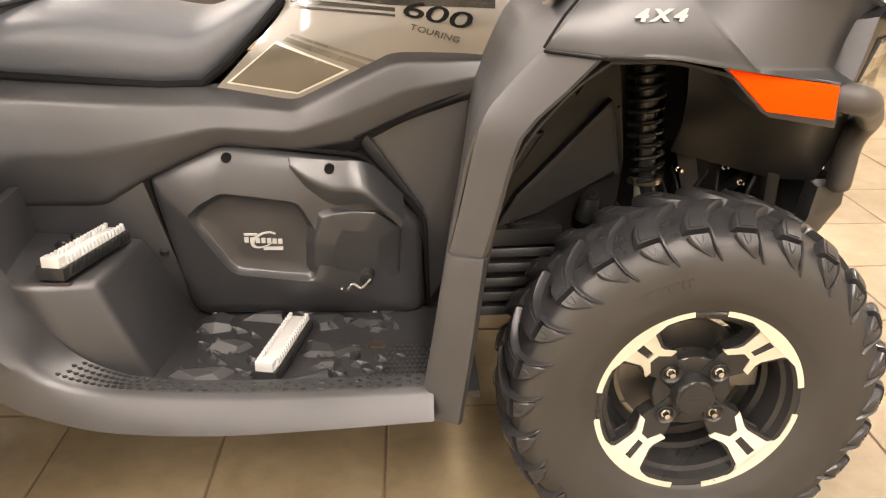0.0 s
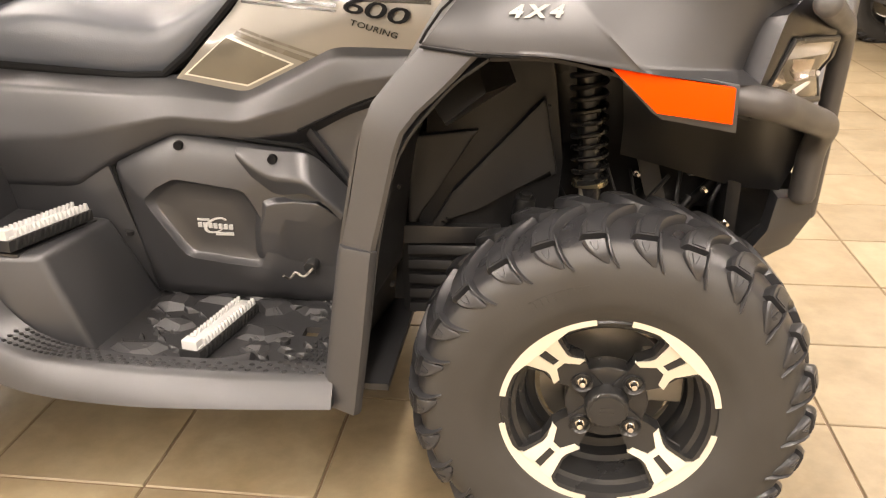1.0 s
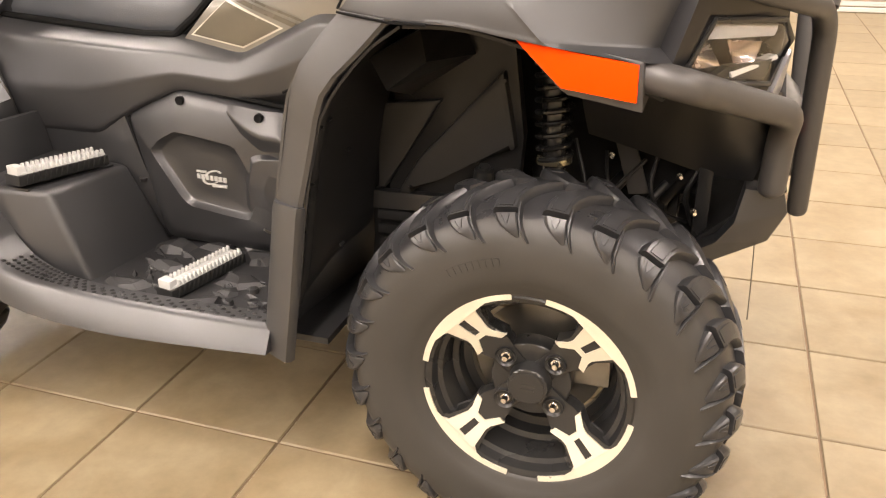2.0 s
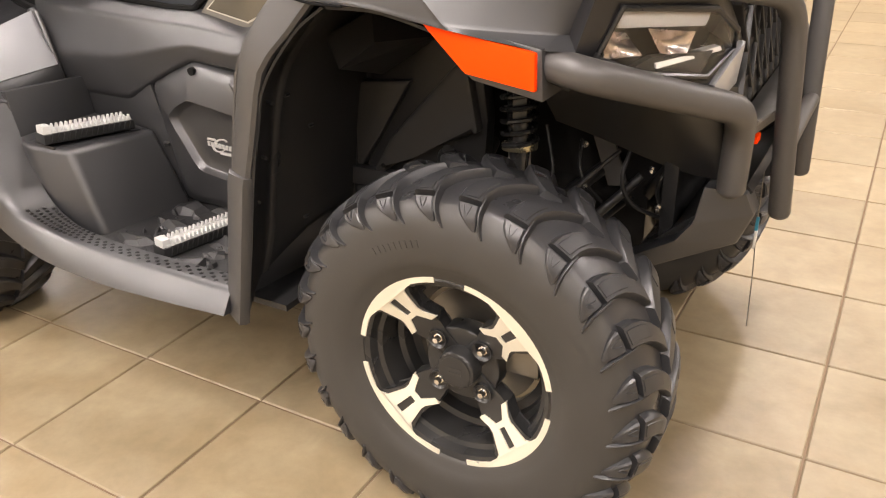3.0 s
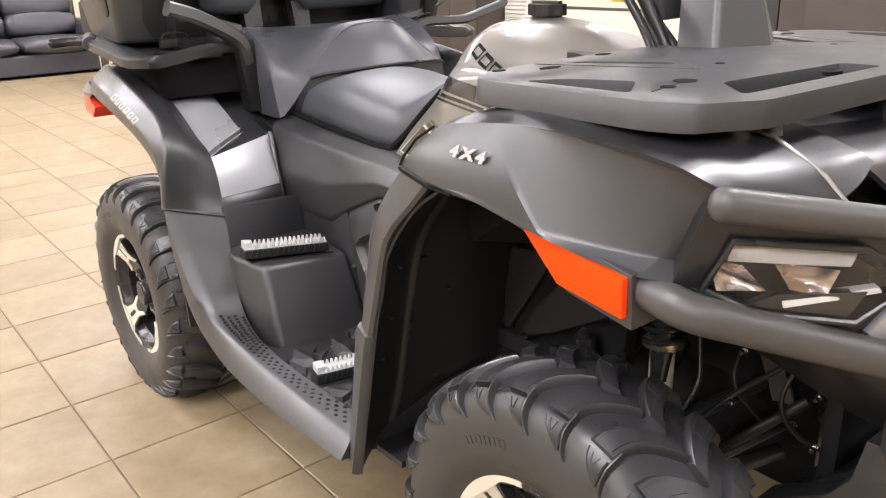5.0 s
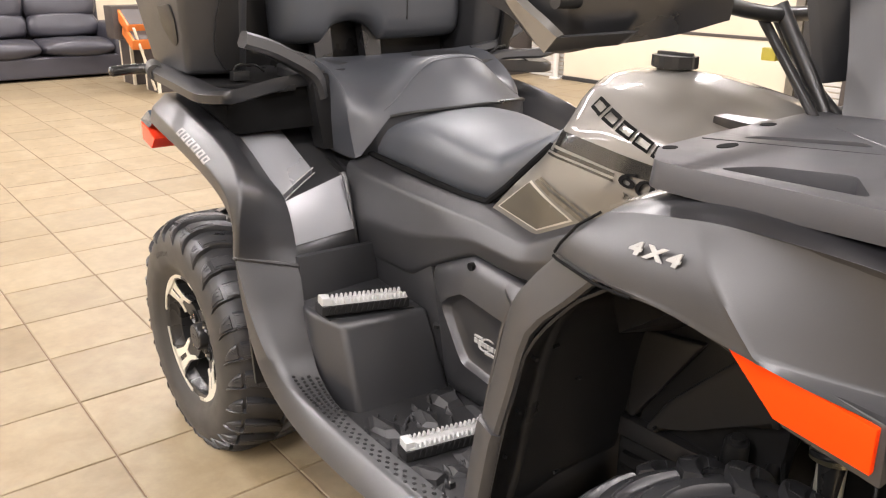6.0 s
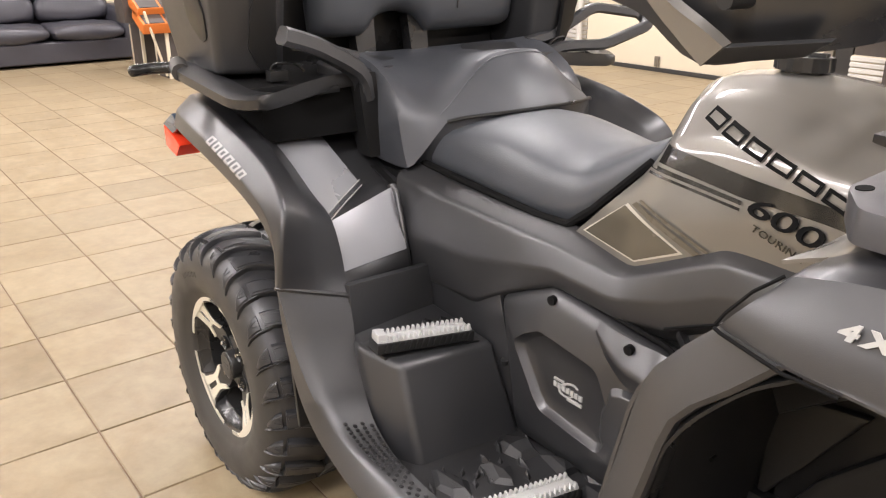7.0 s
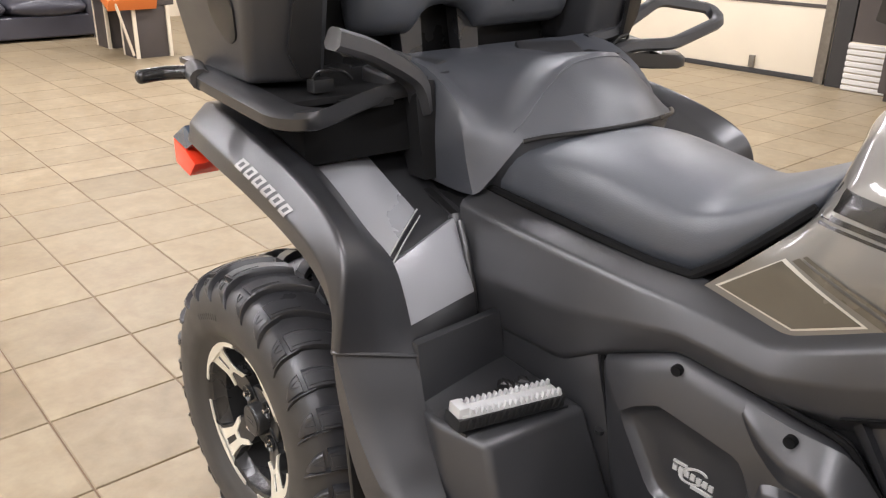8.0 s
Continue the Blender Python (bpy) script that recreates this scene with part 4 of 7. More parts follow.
# body between the seat and the footwells
BODY = Surf([
    [(-0.505, -0.222, 0.742), (-0.500, -0.286, 0.722), (-0.475, -0.310, 0.610), (-0.460, -0.300, 0.515), (-0.45, -0.27, 0.46)],
    [(-0.40, -0.222, 0.732), (-0.395, -0.284, 0.710), (-0.385, -0.308, 0.620), (-0.38, -0.298, 0.532), (-0.375, -0.27, 0.50)],
    [(-0.24, -0.222, 0.724), (-0.24, -0.282, 0.700), (-0.24, -0.304, 0.620), (-0.24, -0.295, 0.534), (-0.23, -0.27, 0.50)],
    [(-0.13, -0.225, 0.718), (-0.13, -0.281, 0.694), (-0.13, -0.300, 0.640), (-0.148, -0.292, 0.582), (-0.14, -0.26, 0.56)],
    [(-0.035, -0.228, 0.716), (-0.030, -0.280, 0.692), (-0.03, -0.296, 0.660), (-0.03, -0.290, 0.634), (-0.03, -0.26, 0.615)],
    [(0.10, -0.235, 0.699), (0.10, -0.278, 0.678), (0.10, -0.293, 0.650), (0.10, -0.287, 0.620), (0.10, -0.26, 0.60)],
    [(0.190, -0.240, 0.742), (0.195, -0.278, 0.722), (0.20, -0.289, 0.680), (0.198, -0.283, 0.634), (0.20, -0.26, 0.61)],
    [(0.268, -0.245, 0.778), (0.275, -0.278, 0.760), (0.285, -0.288, 0.718), (0.29, -0.283, 0.676), (0.29, -0.26, 0.66)],
    [(0.425, -0.252, 0.772), (0.425, -0.285, 0.764), (0.425, -0.295, 0.744), (0.425, -0.290, 0.724), (0.425, -0.265, 0.71)],
], 0.16, 0.10)
both("side_panel", lambda: BODY.sheet(4, 3, 0.005), PLASTIC, "dark grey body side panel")
both("knee_panel", lambda: prism(xz([(0.196, 0.634), (0.425, 0.735), (0.418, 0.46), (0.322, 0.30), (0.318, 0.478)], -0.272), (0, 0.03, 0), 0.006), PLASTIC, "dark grey knee panel")
SHIELD = Surf([
    [(0.308, -0.600, 0.300), (0.325, -0.45, 0.300), (0.352, -0.275, 0.300)],
    [(0.344, -0.592, 0.556), (0.360, -0.45, 0.556), (0.384, -0.275, 0.556)],
    [(0.380, -0.588, 0.730), (0.392, -0.45, 0.730), (0.402, -0.275, 0.730)],
    [(0.474, -0.586, 0.840), (0.462, -0.45, 0.850), (0.452, -0.262, 0.850)],
    [(0.525, -0.562, 0.896), (0.515, -0.45, 0.900), (0.505, -0.285, 0.900)],
], 0.2, 0.0)
both("leg_shield", lambda: SHIELD.sheet(4, 4, 0.005), PLASTIC, "dark grey inner leg shield")
both("knee_ridge", lambda: prism([(0.205, -0.276, 0.632), (0.222, -0.286, 0.642), (0.318, -0.284, 0.50), (0.312, -0.274, 0.488)], (0, 0.02, 0), 0.004), PLASTIC)


# clutch cover
def cover_rings():
    outer = [(-0.160, 0.569), (-0.095, 0.60), (-0.029, 0.628), (0.09, 0.614), (0.211, 0.597), (0.314, 0.481), (0.319, 0.298), (0.10, 0.30), (-0.112, 0.303)]
    inner = [(-0.095, 0.508), (-0.068, 0.532), (-0.030, 0.552), (0.035, 0.543), (0.102, 0.533), (0.142, 0.45), (0.122, 0.380), (0.05, 0.388), (-0.026, 0.398)]

    def soften(p, w):
        out = []
        for i, b in enumerate(p):
            a, c = p[i - 1], p[(i + 1) % len(p)]
            q = [Vector(k) for k in (a, b, c)]
            s, e = q[1].lerp(q[0], w), q[1].lerp(q[2], w)
            out += [s.lerp(e, 0.0), (s + e) * 0.25 + q[1] * 0.5, e]
        return out

    o, n = soften(outer, 0.10), soften(inner, 0.18)
    co, ci = Vector((0.085, 0.455)), Vector((0.03, 0.46))
    ring = lambda p, c, k, y: [(c.x + (v.x - c.x) * k, y, c.y + (v.y - c.y) * k) for v in p]
    rings = [ring(o, co, 1.0, -0.262), ring(o, co, 0.992, -0.284), ring(o, co, 0.975, -0.295), ring(o, co, 0.945, -0.302)]
    for f, y in ((0.35, -0.310), (0.65, -0.317), (0.90, -0.322)):
        rings.append([(a.x + (b.x - a.x) * f, y, a.y + (b.y - a.y) * f) for a, b in zip(o, n)])
    return rings + [ring(n, ci, k, y) for k, y in ((1.0, -0.3235), (0.97, -0.320), (0.91, -0.310), (0.87, -0.308), (0.5, -0.308))]


cover = part("clutch_cover", loft(cover_rings()), PLASTIC, quad, "dark grey ribbed clutch cover", sharp=50)
part("clutch_cover", mirror(loft(cover_rings())), PLASTIC, quad, "dark grey ribbed clutch cover", sharp=50)
LEDGE = Surf([
    [(0.087, -0.302, 0.607), (0.090, -0.312, 0.599), (0.092, -0.312, 0.593)],
    [(0.129, -0.302, 0.603), (0.127, -0.320, 0.572), (0.127, -0.314, 0.548)],
    [(0.161, -0.300, 0.599), (0.165, -0.326, 0.558), (0.163, -0.314, 0.527)],
    [(0.202, -0.298, 0.597), (0.213, -0.330, 0.555), (0.214, -0.322, 0.532)],
    [(0.231, -0.290, 0.584), (0.248, -0.330, 0.527), (0.247, -0.328, 0.518)],
    [(0.280, -0.285, 0.530), (0.282, -0.326, 0.494), (0.278, -0.326, 0.485)],
], 0.0, 0.16)
bm = loft([[(0.116, -0.303, 0.528), (0.146, -0.303, 0.530), (0.185, -0.303, 0.511), (0.229, -0.303, 0.511), (0.278, -0.303, 0.485), (0.275, -0.303, 0.361), (0.208, -0.303, 0.327), (0.134, -0.303, 0.336), (0.100, -0.303, 0.402), (0.103, -0.303, 0.450)],
           [(0.142, -0.330, 0.506), (0.161, -0.330, 0.513), (0.196, -0.327, 0.517), (0.235, -0.324, 0.513), (0.277, -0.315, 0.479), (0.270, -0.306, 0.372), (0.207, -0.306, 0.341), (0.145, -0.310, 0.354), (0.123, -0.324, 0.415), (0.126, -0.329, 0.458)],
           [(0.169, -0.329, 0.477), (0.179, -0.329, 0.480), (0.196, -0.327, 0.482), (0.216, -0.326, 0.480), (0.238, -0.322, 0.463), (0.233, -0.317, 0.409), (0.202, -0.317, 0.395), (0.172, -0.320, 0.401), (0.160, -0.326, 0.431), (0.162, -0.329, 0.453)]])
bmesh.ops.bevel(bm, geom=list(bm.edges), offset=0.008, segments=3, profile=0.6, affect="EDGES", clamp_overlap=True)
part("cover_boss", bm, PLASTIC, cover, "raised dome of the clutch cover", sharp=50)
part("cover_ledge", LEDGE.sheet(4, 4, 0.004), PLASTIC, cover, "swept ledge of the clutch cover")
for x, z, lift in ((-0.017, 0.610, 0.001), (0.157, 0.590, -0.005)):
    own = prism([(x - 0.020, -0.297, z + 0.005), (x - 0.013, -0.3125, z - 0.014), (x + 0.013, -0.3125, z - 0.016), (x + 0.022, -0.299, z + 0.004), (x + 0.018, -0.294, z + 0.007), (x - 0.016, -0.294, z + 0.008)], (0, 0.03, 0), 0.004, 3)
    bmesh.ops.translate(own, vec=(0, lift, 0), verts=own.verts)
    part("bolt_boss", own, PLASTIC, cover)
    bm = revolve([(0.0042, -0.0035), (0.0082, -0.0045), (0.0088, 0.004), (0.0042, 0.004)], 20)
    cylinder(bm, (0, 0.003, 0), (0, -0.0035, 0), 0.0052, seg=6)
    bmesh.ops.translate(bm, vec=(x, -0.3085 + lift, z), verts=bm.verts)
    part("cover_bolt", bm, HOLE, cover, "black recessed bolt")


def emblem(cx, y, cz, k=1.0):
    """A silver sweep with bars that stand for a maker's mark."""
    bm = bmesh.new()
    m = 22
    for i in range(m):
        a, b = radians(20 + 320 * i / m), radians(20 + 320 * (i + 1) / m)
        w = lambda q: 0.0010 + 0.0022 * abs(math.sin(q * 0.5 + 0.3))
        pts = [(cx + k * math.cos(q) * r, y, cz + k * (math.sin(q) * r * 0.62 + math.cos(q) * 0.007)) for q, r in ((a, 0.022 + w(a)), (b, 0.022 + w(b)), (b, 0.022 - w(b)), (a, 0.022 - w(a)))]
        prism(pts, (0, 0.003, 0), bm=bm)
    for i in range(7):
        box(bm, cx + k * (-0.036 + i * 0.0104), cx + k * (-0.036 + i * 0.0104 + 0.0076), y - 0.001, y + 0.002, cz - k * (0.004 + 0.0006 * i), cz + k * (0.006 - 0.0006 * i))
    box(bm, cx - 0.002 * k, cx + 0.034 * k, y - 0.001, y + 0.002, cz - 0.020 * k, cz - 0.014 * k)
    box(bm, cx - 0.036 * k, cx - 0.012 * k, y - 0.001, y + 0.002, cz + 0.010 * k, cz + 0.014 * k)
    return bm


part("emblem", emblem(0.034, -0.3105, 0.458, 0.95), BADGE, cover, "small silver emblem")

for s in (1, -1):
    line = [(-0.120, -0.272 * s, 0.305), (-0.165, -0.284 * s, 0.572), (-0.029, -0.290 * s, 0.635), (0.214, -0.284 * s, 0.604), (0.321, -0.280 * s, 0.484), (0.325, -0.272 * s, 0.300)]
    part("cover_seal", tube(rounded(line, 0.02, 3), 0.0045, seg=8), HOLE, quad, "black seam round the clutch cover")
    part("panel_seam", tube([(0.200, -0.290 * s, 0.636), (0.300, -0.289 * s, 0.682), (0.425, -0.293 * s, 0.730)], 0.0024, seg=6), HOLE, quad)

# footwells
FLOOR_Z = 0.302
SILL = [
    ((-0.395, -0.634, 0.585), (-0.374, -0.639, 0.597), (-0.342, -0.514, 0.560), (-0.405, -0.52, 0.54)),
    ((-0.390, -0.633, 0.53), (-0.352, -0.637, 0.545), (-0.322, -0.520, 0.52), (-0.395, -0.52, 0.50)),
    ((-0.376, -0.632, 0.470), (-0.328, -0.635, 0.490), (-0.298, -0.528, 0.470), (-0.375, -0.52, 0.43)),
    ((-0.345, -0.631, 0.392), (-0.287, -0.629, 0.425), (-0.258, -0.540, 0.410), (-0.330, -0.54, 0.36)),
    ((-0.295, -0.631, 0.338), (-0.247, -0.622, 0.380), (-0.215, -0.550, 0.371), (-0.280, -0.55, 0.315)),
    ((-0.225, -0.632, 0.305), (-0.190, -0.617, 0.355), (-0.165, -0.556, 0.348), (-0.215, -0.56, 0.290)),
    ((-0.140, -0.635, 0.287), (-0.120, -0.612, 0.342), (-0.110, -0.560, 0.337), (-0.135, -0.56, 0.282)),
    ((0.0, -0.638, 0.281), (0.0, -0.610, 0.334), (0.0, -0.562, 0.330), (0.0, -0.56, 0.280)),
    ((0.15, -0.640, 0.288), (0.15, -0.610, 0.334), (0.15, -0.562, 0.330), (0.15, -0.56, 0.285)),
    ((0.325, -0.641, 0.300), (0.325, -0.612, 0.338), (0.325, -0.562, 0.333), (0.325, -0.56, 0.292)),
]


def sill():
    cols = [[s[k] for s in SILL] for k in range(4)]
    rings = []
    n = (len(SILL) - 1) * 4
    for i in range(n + 1):
        t = i * (len(SILL) - 1) / n
        a, b, c, d = (crom(col, t) for col in cols)
        e = a.lerp(b, 0.85) + (a - d) * 0.03
        f = b.lerp(c, 0.12)
        rings.append([a, e, f, b.lerp(c, 0.3), c, d])
    return loft(rings)


both("footwell_sill", sill, PLASTIC, "dark grey curved footwell edge", sharp=45)
both("sill_lip", lambda: tube(rounded([(-0.398, -0.628, 0.586), (-0.386, -0.640, 0.594), (-0.373, -0.642, 0.599), (-0.356, -0.575, 0.580), (-0.342, -0.512, 0.561)], 0.01, 4), 0.0042, seg=8), PLASTIC, "raised lip at the top of the footwell edge")
def footwell_floor():
    """The floor as four slabs round a square drain opening."""
    bm = bmesh.new()
    x0, x1, y0, y1 = 0.219, 0.247, -0.430, -0.398
    for a, b, c, d in ((-0.24, x0, -0.566, -0.27), (x1, 0.40, -0.566, -0.27), (x0, x1, -0.566, y0), (x0, x1, y1, -0.27)):
        box(bm, a, b, c, d, FLOOR_Z - 0.012, FLOOR_Z)
    return bm


both("footwell_floor", footwell_floor, MAT_RUBBER, "black moulded footwell floor with a drain opening")
for x, y in ((0.197, -0.458), (0.177, -0.513)):
    bm = bmesh.new()
    cylinder(bm, (x, y, FLOOR_Z - 0.004), (x, y, FLOOR_Z + 0.009), 0.010, 0.008, seg=14, bevel=0.002)
    part("floor_plug", bm, RIM_BLACK, quad, "black plug in the footwell floor")


def grip_dots():
    """Low dark knobs in staggered rows along the flat of the sill, fewer rows in its middle."""
    bm = bmesh.new()
    cols = [[q[k] for q in SILL] for k in (1, 2)]
    steps = 58
    for i in range(steps):
        t = 4.15 + (8.95 - 4.15) * i / (steps - 1)
        b, c = crom(cols[0], t), crom(cols[1], t)
        for row in range(4):
            if (i + row) % 2 or row == 3 and 6.3 < t < 8.2:
                continue
            p = b.lerp(c, 0.30 + row * 0.20)
            rings = []
            for r, h in ((0.0046, -0.0010), (0.0044, 0.0008), (0.0026, 0.0020)):
                rings.append([(p.x + r * 1.15 * math.cos(a), p.y + r * 0.9 * math.sin(a), p.z + h) for a in (k * math.pi / 4 for k in range(8))])
            loft(rings, bm=bm)
    return bm


part("grip_studs", grip_dots(), LINER, quad, "rows of small grip studs", kind="stuff")


def floor_studs():
    bm = bmesh.new()
    for i in range(15):
        for j in range(11):
            x, y = 0.20 + i * 0.0085 + (j % 2) * 0.004, -0.56 + j * 0.0135
            if x < 0.20 + 0.006 * j:
                continue
            box(bm, x - 0.0016, x + 0.0016, y - 0.0035, y + 0.0035, FLOOR_Z - 0.001, FLOOR_Z + 0.003)
    return bm


part("floor_studs", floor_studs(), PLASTIC_DARK, quad, "rows of small raised studs", kind="stuff")


def facet(cx, cy, pts, h, ridge):
    """A low faceted block of the rubber mat with an off-centre peak."""
    bm = bmesh.new()
    base = [bm.verts.new((cx + x, cy + y, FLOOR_Z - 0.001)) for x, y in pts]
    top = [bm.verts.new((cx + x * 0.62 + ridge[0], cy + y * 0.62 + ridge[1], FLOOR_Z + h * (0.55 + 0.45 * ((i * 7) % 3) / 2))) for i, (x, y) in enumerate(pts)]
    n = len(pts)
    for i in range(n):
        bm.faces.new((base[i], base[(i + 1) % n], top[(i + 1) % n], top[i]))
    c = bm.verts.new(sum((t.co for t in top), Vector()) / n + Vector((0, 0, h * 0.25)))
    for i in range(n):
        bm.faces.new((top[i], top[(i + 1) % n], c))
    return bm


MAT_LOW = 0.58
MAT = [(-0.06, -0.34, 0.055, 0.030), (-0.02, -0.42, 0.045, 0.028), (0.03, -0.31, 0.05, 0.026), (-0.05, -0.50, 0.05, 0.022), (0.14, -0.33, 0.05, 0.024), (0.15, -0.43, 0.06, 0.022),
       (0.13, -0.52, 0.05, 0.020), (0.00, -0.54, 0.035, 0.018), (0.21, -0.34, 0.040, 0.020), (0.15, -0.48, 0.03, 0.018), (0.09, -0.29, 0.03, 0.022)]
rnd = random.Random(11)
for cx, cy, r, h in MAT:
    pts = []
    k = rnd.choice((4, 5, 5, 6))
    off = rnd.random() * 3
    for i in range(k):
        a = off + 2 * math.pi * i / k + rnd.uniform(-0.25, 0.25)
        pts.append((r * rnd.uniform(0.75, 1.15) * math.cos(a), r * rnd.uniform(0.45, 0.75) * math.sin(a)))
    part("mat_block", facet(cx, cy, pts, h * MAT_LOW, (rnd.uniform(-0.008, 0.008), rnd.uniform(-0.006, 0.006))), MAT_RUBBER, quad, "", 12)
for k in range(95):
    cx, cy = rnd.uniform(-0.09, 0.28), rnd.uniform(-0.555, -0.29)
    if cx < -0.02 - (cy + 0.55) * 0.3 and cy > -0.40 or 0.03 < cx < 0.12 and cy > -0.54 or 0.20 < cx < 0.27 and -0.45 < cy < -0.38:
        continue
    r, off = rnd.uniform(0.008, 0.020), rnd.uniform(-0.9, 0.3)
    pts = [(r * (1.0 * math.cos(a) * math.cos(off) - 0.42 * math.sin(a) * math.sin(off)), r * (1.0 * math.cos(a) * math.sin(off) + 0.42 * math.sin(a) * math.cos(off))) for a in (0.2, 1.5, 3.0, 4.6)]
    part("mat_ridge", facet(cx, cy, pts, rnd.uniform(0.006, 0.013), (rnd.uniform(-0.004, 0.004), 0.0)), MAT_RUBBER, quad, "", 12)


def heel_box():
    top = [(-0.192, -0.503, 0.474), (-0.182, -0.292, 0.460), (-0.40, -0.292, 0.478), (-0.372, -0.515, 0.495), (-0.285, -0.535, 0.487)]
    low = [(-0.122, -0.512, 0.292), (-0.095, -0.292, 0.292), (-0.40, -0.292, 0.30), (-0.36, -0.535, 0.36), (-0.205, -0.552, 0.300)]
    bm = loft([low, top])
    bmesh.ops.bevel(bm, geom=list(bm.edges), offset=0.013, segments=3, profile=0.6, affect="EDGES", clamp_overlap=True)
    return bm


both("heel_box", heel_box, PLASTIC, "dark grey raised passenger footrest box")
both("heel_wall", lambda: prism([(-0.340, -0.514, 0.582), (-0.374, -0.300, 0.562), (-0.360, -0.298, 0.44), (-0.312, -0.525, 0.455)], (-0.018, -0.004, 0), 0.005), PLASTIC, "dark grey rear footwell wall")
both("inner_wall", lambda: prism([(-0.40, -0.300, 0.545), (-0.245, -0.292, 0.538), (-0.170, -0.292, 0.572), (-0.10, -0.285, 0.29), (-0.40, -0.29, 0.30)], (0, 0.02, 0), 0.004), PLASTIC, "dark grey inner footwell wall")


def foot_peg(p, q):
    """A serrated aluminium peg on a black rubber base, from p to q."""
    p, q = Vector(p), Vector(q)
    d = (q - p).normalized()
    side = Vector((0, 0, 1)).cross(d).normalized()
    up = d.cross(side)
    L = (q - p).length
    m = Matrix((d, side, up)).transposed().to_4x4()
    m.translation = p
    bm = bmesh.new()
    box(bm, -0.012, L + 0.004, -0.021, 0.021, -0.030, -0.010, 0.003, m=m)
    n = 15
    for i in range(n):
        s = 0.006 + (L - 0.012) * i / (n - 1)
        for w in (-1, 1):
            prism([m @ Vector((s - 0.005, w * 0.024, -0.026)), m @ Vector((s + 0.005, w * 0.024, -0.026)), m @ Vector((s, w * 0.026, -0.008))], m.to_3x3() @ Vector((0, -w * 0.006, 0)), bm=bm)
    base = part("foot_peg", bm, RIM_BLACK, quad, "serrated aluminium foot peg on a black base", 20)
    bm = bmesh.new()
    box(bm, -0.004, L, -0.017, 0.017, -0.011, -0.006, 0.001, m=m)
    for i in range(n + 2):
        s = 0.012 + (L - 0.018) * i / (n + 1)
        for w in (-1, 1):
            prism([m @ Vector((s - 0.0038, w * 0.019, -0.009)), m @ Vector((s + 0.0038, w * 0.019, -0.009)), m @ Vector((s + 0.0014, w * 0.0175, 0.003)), m @ Vector((s - 0.0014, w * 0.0175, 0.003))], m.to_3x3() @ Vector((0, -w * 0.006, 0)), bm=bm)
    box(bm, -0.010, 0.008, -0.015, 0.015, -0.014, 0.006, 0.003, m=m)
    part("peg_tread", bm, ALU_PEG, base, "bright toothed aluminium tread", 20)


for s in (1, -1):
    foot_peg((-0.243, -0.512 * s, 0.518), (-0.212, -0.332 * s, 0.502))
    foot_peg((0.059, -0.521 * s, 0.334), (0.092, -0.348 * s, 0.330))
for s in (1, -1):
    bm = prism([(-0.295, -0.525 * s, 0.487), (-0.225, -0.515 * s, 0.480), (-0.195, -0.318 * s, 0.466), (-0.29, -0.315 * s, 0.474)], (0, 0, -0.006), 0.002)
    part("box_mat", bm, PLASTIC_DARK, quad, "black moulded top of the footrest box")
    for k in range(14):
        x, y = rnd.uniform(-0.292, -0.250), rnd.uniform(-0.50, -0.33)
        q = rnd.uniform(0.008, 0.016)
        own = facet(0, 0, [(q, 0.2 * q), (0.1 * q, 0.8 * q), (-q, 0.1 * q), (-0.2 * q, -0.7 * q)], rnd.uniform(0.006, 0.010), (rnd.uniform(-0.003, 0.003), 0))
        bmesh.ops.translate(own, vec=(x, y * s, 0.482 - FLOOR_Z), verts=own.verts)
        part("mat_ridge", own, LINER, quad, "", 12)
for x, y, z in ((-0.235, -0.455, 0.482), (-0.150, -0.290, 0.43)):
    bm = bmesh.new()
    cylinder(bm, (x, y, z - 0.004), (x + 0.001, y - 0.0015, z + 0.004), 0.008, seg=10)
    part("screw", bm, RIM_BLACK, quad)
bm = tube(rounded([(0.172, -0.362, 0.385), (0.180, -0.350, 0.372), (0.190, -0.345, 0.388), (0.205, -0.35, 0.376), (0.222, -0.34, 0.392)], 0.008, 3), 0.0026, seg=8)
part("brake_pedal", bm, STEEL, quad, "small dark brake pedal")
bm = bmesh.new()
cylinder(bm, (0.214, -0.335, 0.388), (0.218, -0.300, 0.394), 0.013, 0.012, seg=16, bevel=0.003)
part("pedal_pad", bm, RIM_BLACK, quad, "round black pedal pad")

